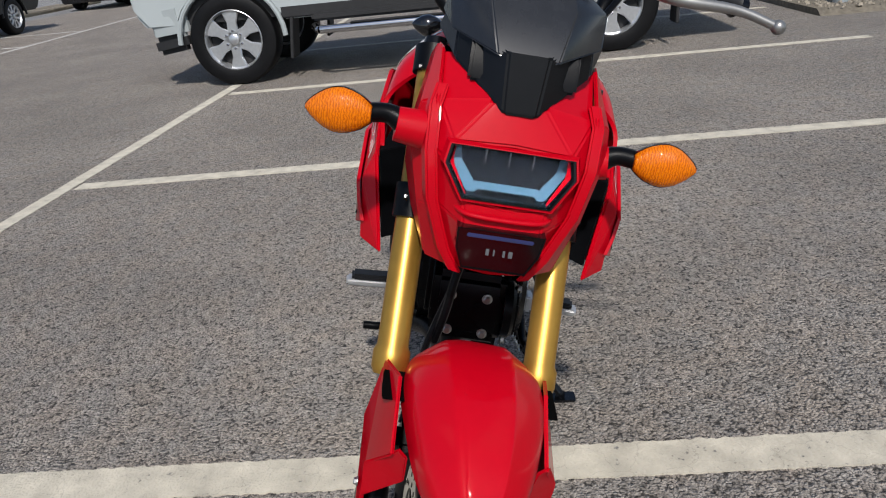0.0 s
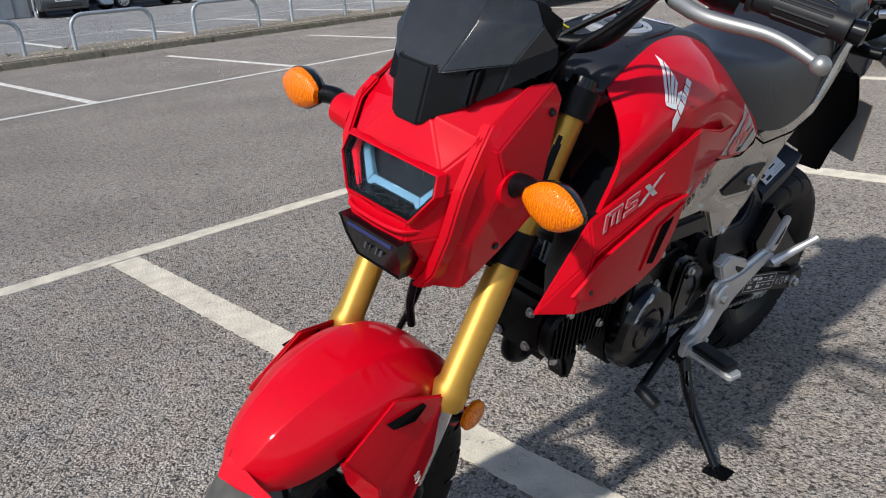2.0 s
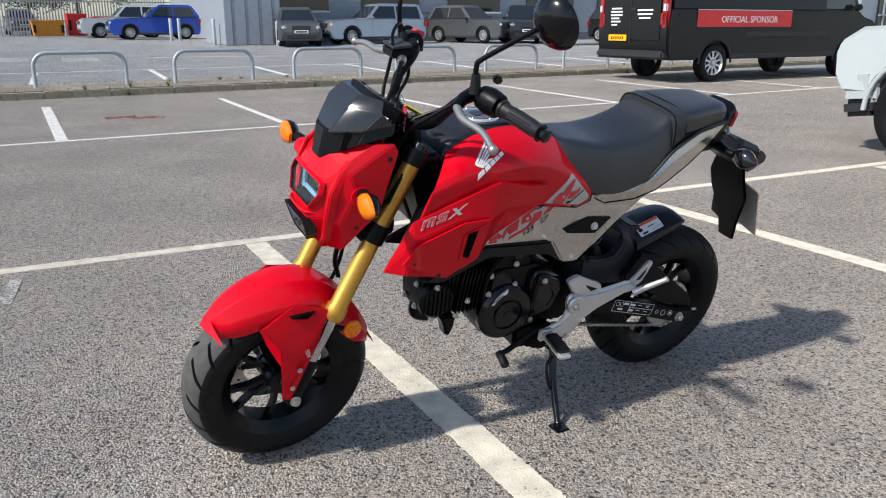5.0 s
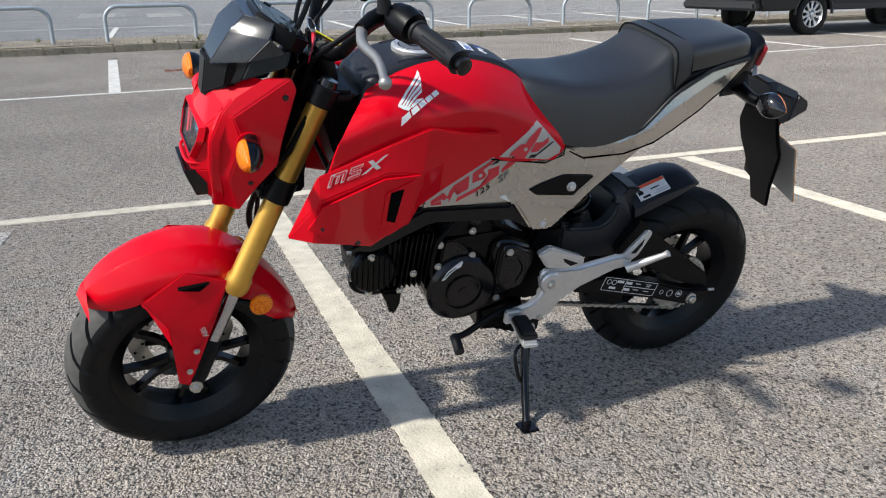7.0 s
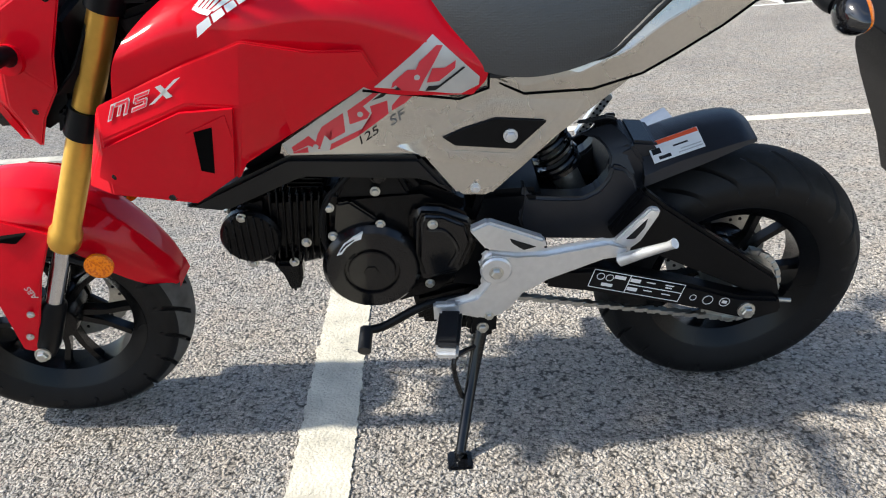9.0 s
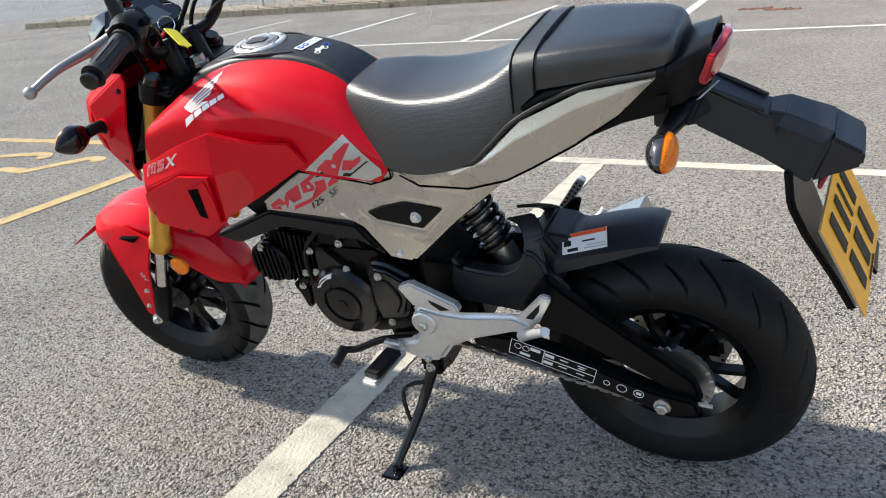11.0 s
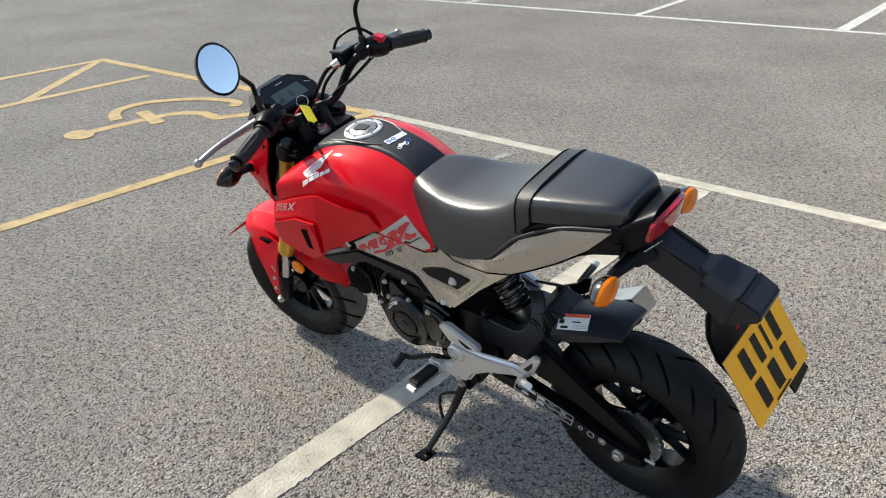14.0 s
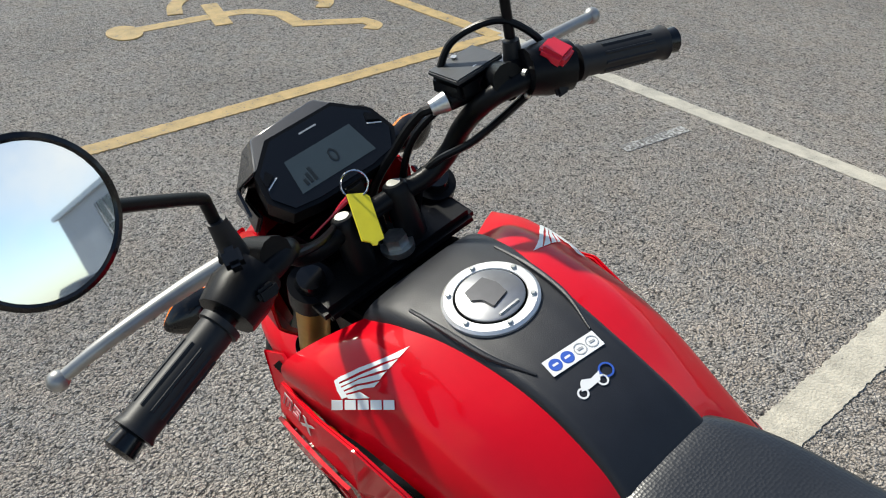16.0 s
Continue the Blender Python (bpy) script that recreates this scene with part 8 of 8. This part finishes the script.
part("door_latch", box(0.03, 0.10, 0.06, 0.01, (-1.235, -0.08, 1.32)), TRIM, van)
part("number_plate", box(0.012, 0.52, 0.115, 0.004, (-1.232, 0.36, 0.80)), PLATE, van, "yellow plate with dark bars")
for k in range(6):
    part("plate_bar", box(0.006, 0.03, 0.055, 0, (-1.240, 0.20 + 0.064 * k, 0.80)), DARK_INK, van)
for y, z, w in ((0.42, 1.34, 0.30), (0.42, 1.28, 0.34), (0.42, 1.22, 0.34), (0.46, 1.16, 0.24), (0.44, 1.10, 0.28), (0.48, 1.04, 0.16), (-0.38, 1.30, 0.42), (-0.38, 1.23, 0.40), (-0.38, 1.16, 0.30)):
    part("print_bar", box(0.004, w, 0.03, 0, (-1.228, y, z)), WHITE_INK, van)

HATCH = dict(L=3.85, W=1.66, H=1.50, base=2.45, front_over=0.75, r=0.29, belt=0.95, bonnet=0.92, screen=1.98, roof_a=1.25, roof_b=-0.35, tail=-0.62)
SUV = dict(L=4.65, W=1.80, H=1.70, base=2.67, front_over=0.95, r=0.35, belt=1.05, bonnet=1.04, screen=2.05, roof_a=1.30, roof_b=-0.75, tail=-0.92)
COMPACT = dict(L=4.40, W=1.80, H=1.68, base=2.67, front_over=0.93, r=0.345, belt=1.06, bonnet=1.03, screen=1.98, roof_a=1.20, roof_b=-0.45, tail=-0.80)
ROW = "cars parked by the building"
for label, paint, at, heading, spec, name in (
        ("grey small hatchback parked nose outwards by the wall", GREY_PAINT, (-8.45, -31.6), 78, HATCH, "hatchback"),
        ("silver sport utility car parked along the wall", SILVER_PAINT, (-13.4, -32.0), 4, SUV, "utility_car"),
        ("dark grey crossover car parked by the wall", GREY_PAINT, (-16.6, -33.0), 112, COMPACT, "crossover_car"),
        ("black sport utility car with chrome nose trim", BLACK_PAINT, (-20.0, -32.0), 62, SUV, "utility_car"),
        ("black crossover car beside the showroom", BLACK_PAINT, (-24.5, -30.8), 100, COMPACT, "crossover_car"),
        ("blue crossover car parked near the fence", BLUE_PAINT, (-5.67, -42.1), 3, COMPACT, "crossover_car"),
        ("white utility car parked behind the blue car", WHITE_PAINT, (-4.6, -45.6), 3, SUV, "utility_car"),
        ("white car parked beyond the palisade fence", WHITE_PAINT, (5.6, -54.0), 95, HATCH, "hatchback"),
        ("blue-grey car parked beyond the palisade fence", GREY_PAINT, (1.8, -54.5), 95, HATCH, "hatchback"),
        ("dark car parked ahead of the van", BLACK_PAINT, (-21.5, -11.5), 180, SUV, "utility_car")):
    vehicle(name, label, paint, at, heading, group=ROW, z0=rise(at[1]), **spec)

# ---- bollards, building, fence and skips ----
bollard = tagged(part("bollard", rounded(tube([(0, 0, -0.2), (0, 0, 1.0), (0, 0, 1.03)], [0.075, 0.075, 0.06], 20), 0.005), GALVANISED), "grey steel bollard in front of the building", "bollard", "bollards by the building")
bollard.matrix_basis = pose(-4.6, -38.7, rise(-38.7))
for x, y in ((-4.95, -38.5), (-5.35, -32.6), (-7.4, -30.4), (-6.0, 3.25), (-4.35, 3.9)):
    copy_thing(bollard, pose(x, y, rise(y)))


def building():
    root = thing("building", Matrix.Identity(4), "grey clad dealership building with a projecting block", "building", kind="structure")
    z = rise(-33)
    part("wall", box(40, 0.3, 7.5, 0, (-27.45, -34.6, z + 3.7)), CLADDING, root)
    part("side_wall", box(0.3, 20, 7.5, 0, (-7.3, -44.6, z + 3.7)), CLADDING, root)
    part("roof", box(40.6, 20.6, 0.3, 0, (-27.35, -44.6, z + 7.6)), CLADDING_DARK, root)
    part("plinth", box(40, 0.06, 0.45, 0, (-27.45, -34.42, z + 0.2)), CLADDING_DARK, root)
    for k in range(14):
        part("cladding_rib", box(40, 0.05, 0.05, 0.01, (-27.45, -34.43, z + 0.75 + 0.22 * k)), CLADDING, root)
    part("block", box(2.3, 4.0, 6.0, 0.02, (-6.75, -33.6, z + 3.0)), CLADDING, root)
    for k in range(4):
        part("block_joint", box(0.02, 4.02, 6.0, 0, (-7.55 + 0.55 * k, -33.59, z + 2.99)), CLADDING_DARK, root)
    for k in range(6):
        win = part("window", box(3.0, 0.10, 1.0, 0.01, (-9.5 - 4.6 * k, -34.42, z + 1.9)), CAR_GLASS, root, "dark strip window")
        part("window_rail", box(3.1, 0.14, 0.09, 0.01, (-9.5 - 4.6 * k, -34.40, z + 2.42)), WHITE_INK, root)
        part("window_rail", box(3.1, 0.14, 0.09, 0.01, (-9.5 - 4.6 * k, -34.40, z + 1.38)), WHITE_INK, root)
    return root


building()


def fence():
    root = thing("palisade_fence", Matrix.Identity(4), "grey steel palisade fence of pointed pales", "fence")
    z = rise(-49.5)
    rail = part("rail", box(30, 0.05, 0.06, 0, (8.6, -49.46, z + 0.5)), FENCE, root)
    part("rail", box(30, 0.05, 0.06, 0, (8.6, -49.46, z + 1.9)), FENCE, root)
    pale = None
    for k in range(190):
        x = -6.0 + 0.155 * k
        if pale is None:
            bm = prism([(-0.034, 0), (0.034, 0), (0.034, 2.28), (0.0, 2.42), (-0.034, 2.28)], -0.012, 0.012)
            pale = ob = part("pale", bm, FENCE, root)
        else:
            ob = again(pale)
        ob.matrix_basis = pose(x, -49.42, z)
    return root


fence()


def skip(name, label, mat, at, sx, sy, sz):
    root = thing(name, pose(at[0], at[1], rise(at[1]), 0, 0, 4), label, "skip")
    bm = box(sx, sy, sz, 0.0, (0, 0, sz / 2 + 0.06))
    for v in bm.verts:
        if v.co.z < sz / 2:
            v.co.x *= 0.88
            v.co.y *= 0.85
    part("tub", rounded(bm, 0.02), mat, root)
    part("rim", box(sx + 0.06, sy + 0.06, 0.08, 0.02, (0, 0, sz + 0.05)), mat, root)
    for s in (1, -1):
        part("end_marking", box(0.14, 0.02, sz * 0.5, 0, (s * (sx / 2 - 0.12), sy / 2 + 0.012, sz * 0.55)), DARK_INK, root)
    for x in (-0.35, 0.0, 0.35):
        part("rib", box(0.06, 0.04, sz * 0.8, 0.01, (x * sx, sy / 2 - 0.03, sz * 0.5)), mat, root)
    return root


SKIP_ORANGE = material("orange_skip_paint", (0.50, 0.20, 0.01), 0.5, 0, 0.15, 5)
SKIP_RED = material("red_bin_paint", (0.55, 0.015, 0.02), 0.45, 0, 0.12, 5)
skip("skip", "low orange steel skip by the fence", SKIP_ORANGE, (0.43, -47.6), 1.60, 1.2, 0.80)
skip("waste_bin", "tall red waste bin by the fence", SKIP_RED, (-1.05, -48.1), 1.0, 1.0, 1.15)
skip("waste_bin", "red waste bin behind the white car", SKIP_RED, (-2.6, -48.2), 1.4, 1.0, 1.0)


def tree(at, height, spread, seed):
    rnd = random.Random(seed)
    root = thing("tree", pose(at[0], at[1], rise(at[1])), "broad green tree behind the palisade fence", "tree", "trees behind the fence")
    bm = tube([(0, 0, 0), (0.1, 0.05, height * 0.3), (0.05, 0.1, height * 0.7)], [0.22, 0.16, 0.06], 10, 8)
    for k in range(7):
        a, z = rnd.uniform(0, 6.28), height * rnd.uniform(0.3, 0.6)
        tube([(0.06, 0.06, z), (spread * 0.35 * math.cos(a), spread * 0.35 * math.sin(a), z + height * 0.16), (spread * 0.7 * math.cos(a), spread * 0.7 * math.sin(a), z + height * 0.3)], [0.08, 0.05, 0.02], 6, bm=bm)
    part("trunk", bm, BARK, root)
    verts, faces = [], []
    for _ in range(60):
        a, rr = rnd.uniform(0, 6.28), spread * math.sqrt(rnd.random())
        c = Vector((rr * math.cos(a), rr * math.sin(a), height * (0.28 + 0.72 * rnd.random() * (1 - 0.5 * rr / spread))))
        for _ in range(70):
            p = c + Vector((rnd.gauss(0, 0.4), rnd.gauss(0, 0.4), rnd.gauss(0, 0.32)))
            u = Vector((rnd.gauss(0, 1), rnd.gauss(0, 1), rnd.gauss(0, 0.7))).normalized() * 0.14
            w = u.orthogonal().normalized() * 0.07
            b = len(verts)
            verts += [p - u, p + w, p + u, p - w]
            faces.append((b, b + 1, b + 2, b + 3))
    me = bpy.data.meshes.new("crown")
    me.from_pydata(verts, [], faces)
    me.materials.append(LEAF)
    ob = new("crown", me)
    ob.parent = root
    return root


for i, (x, y, h, s) in enumerate(((14, -58, 7, 3.4), (8.5, -60, 8, 3.6), (3.5, -58.5, 6.5, 3.2), (-2, -60, 7, 3.5), (19, -59, 8, 3.8))):
    tree((x, y), h, s, 40 + i)

# gravel bed with a dark boundary behind the pickup
bm = prism([(-9.0, 0.0), (-9.0, 0.05), (-5.65, 0.06), (-5.55, 0.0)], 2.9, 6.5)
tagged(part("gravel_bed", bm, SOIL), "pale gravel bed beside the parked pickup", "gravel bed", kind="structure")
pebbles("gravel", [(-8.9, -5.6, 2.95, 5.2, 0.06, 2600)], 0.016, "pale loose stones in a bed beside the pickup")


# grey hall on the far side of the car park, seen in the mirror only
def hall():
    root = thing("hall", Matrix.Identity(4), "long grey clad hall across the car park", "building", kind="structure")
    part("wall", box(0.3, 5.6, 9.0, 0, (-40, -31.4, 4.5)), CLADDING, root)
    part("end_wall", box(12, 0.3, 9.0, 0, (-46, -28.5, 4.5)), CLADDING, root)
    part("roof", box(13, 6.6, 0.5, 0.05, (-45.8, -31.2, 9.2)), SILVER_PAINT, root)
    part("glazing", box(3.2, 0.14, 7.6, 0.01, (-43.0, -28.3, 4.2)), CAR_GLASS, root, "dark glazed front")
    for k in range(3):
        part("mullion", box(0.08, 0.1, 7.6, 0.01, (-44.2 + 1.2 * k, -28.2, 4.2)), CLADDING, root)
        part("transom", box(3.2, 0.1, 0.08, 0.01, (-43.0, -28.2, 1.6 + 2.1 * k)), CLADDING, root)
    part("window", box(0.12, 2.2, 1.1, 0.01, (-39.83, -31.4, 6.6)), CAR_GLASS, root, "dark strip window")
    return root


hall()
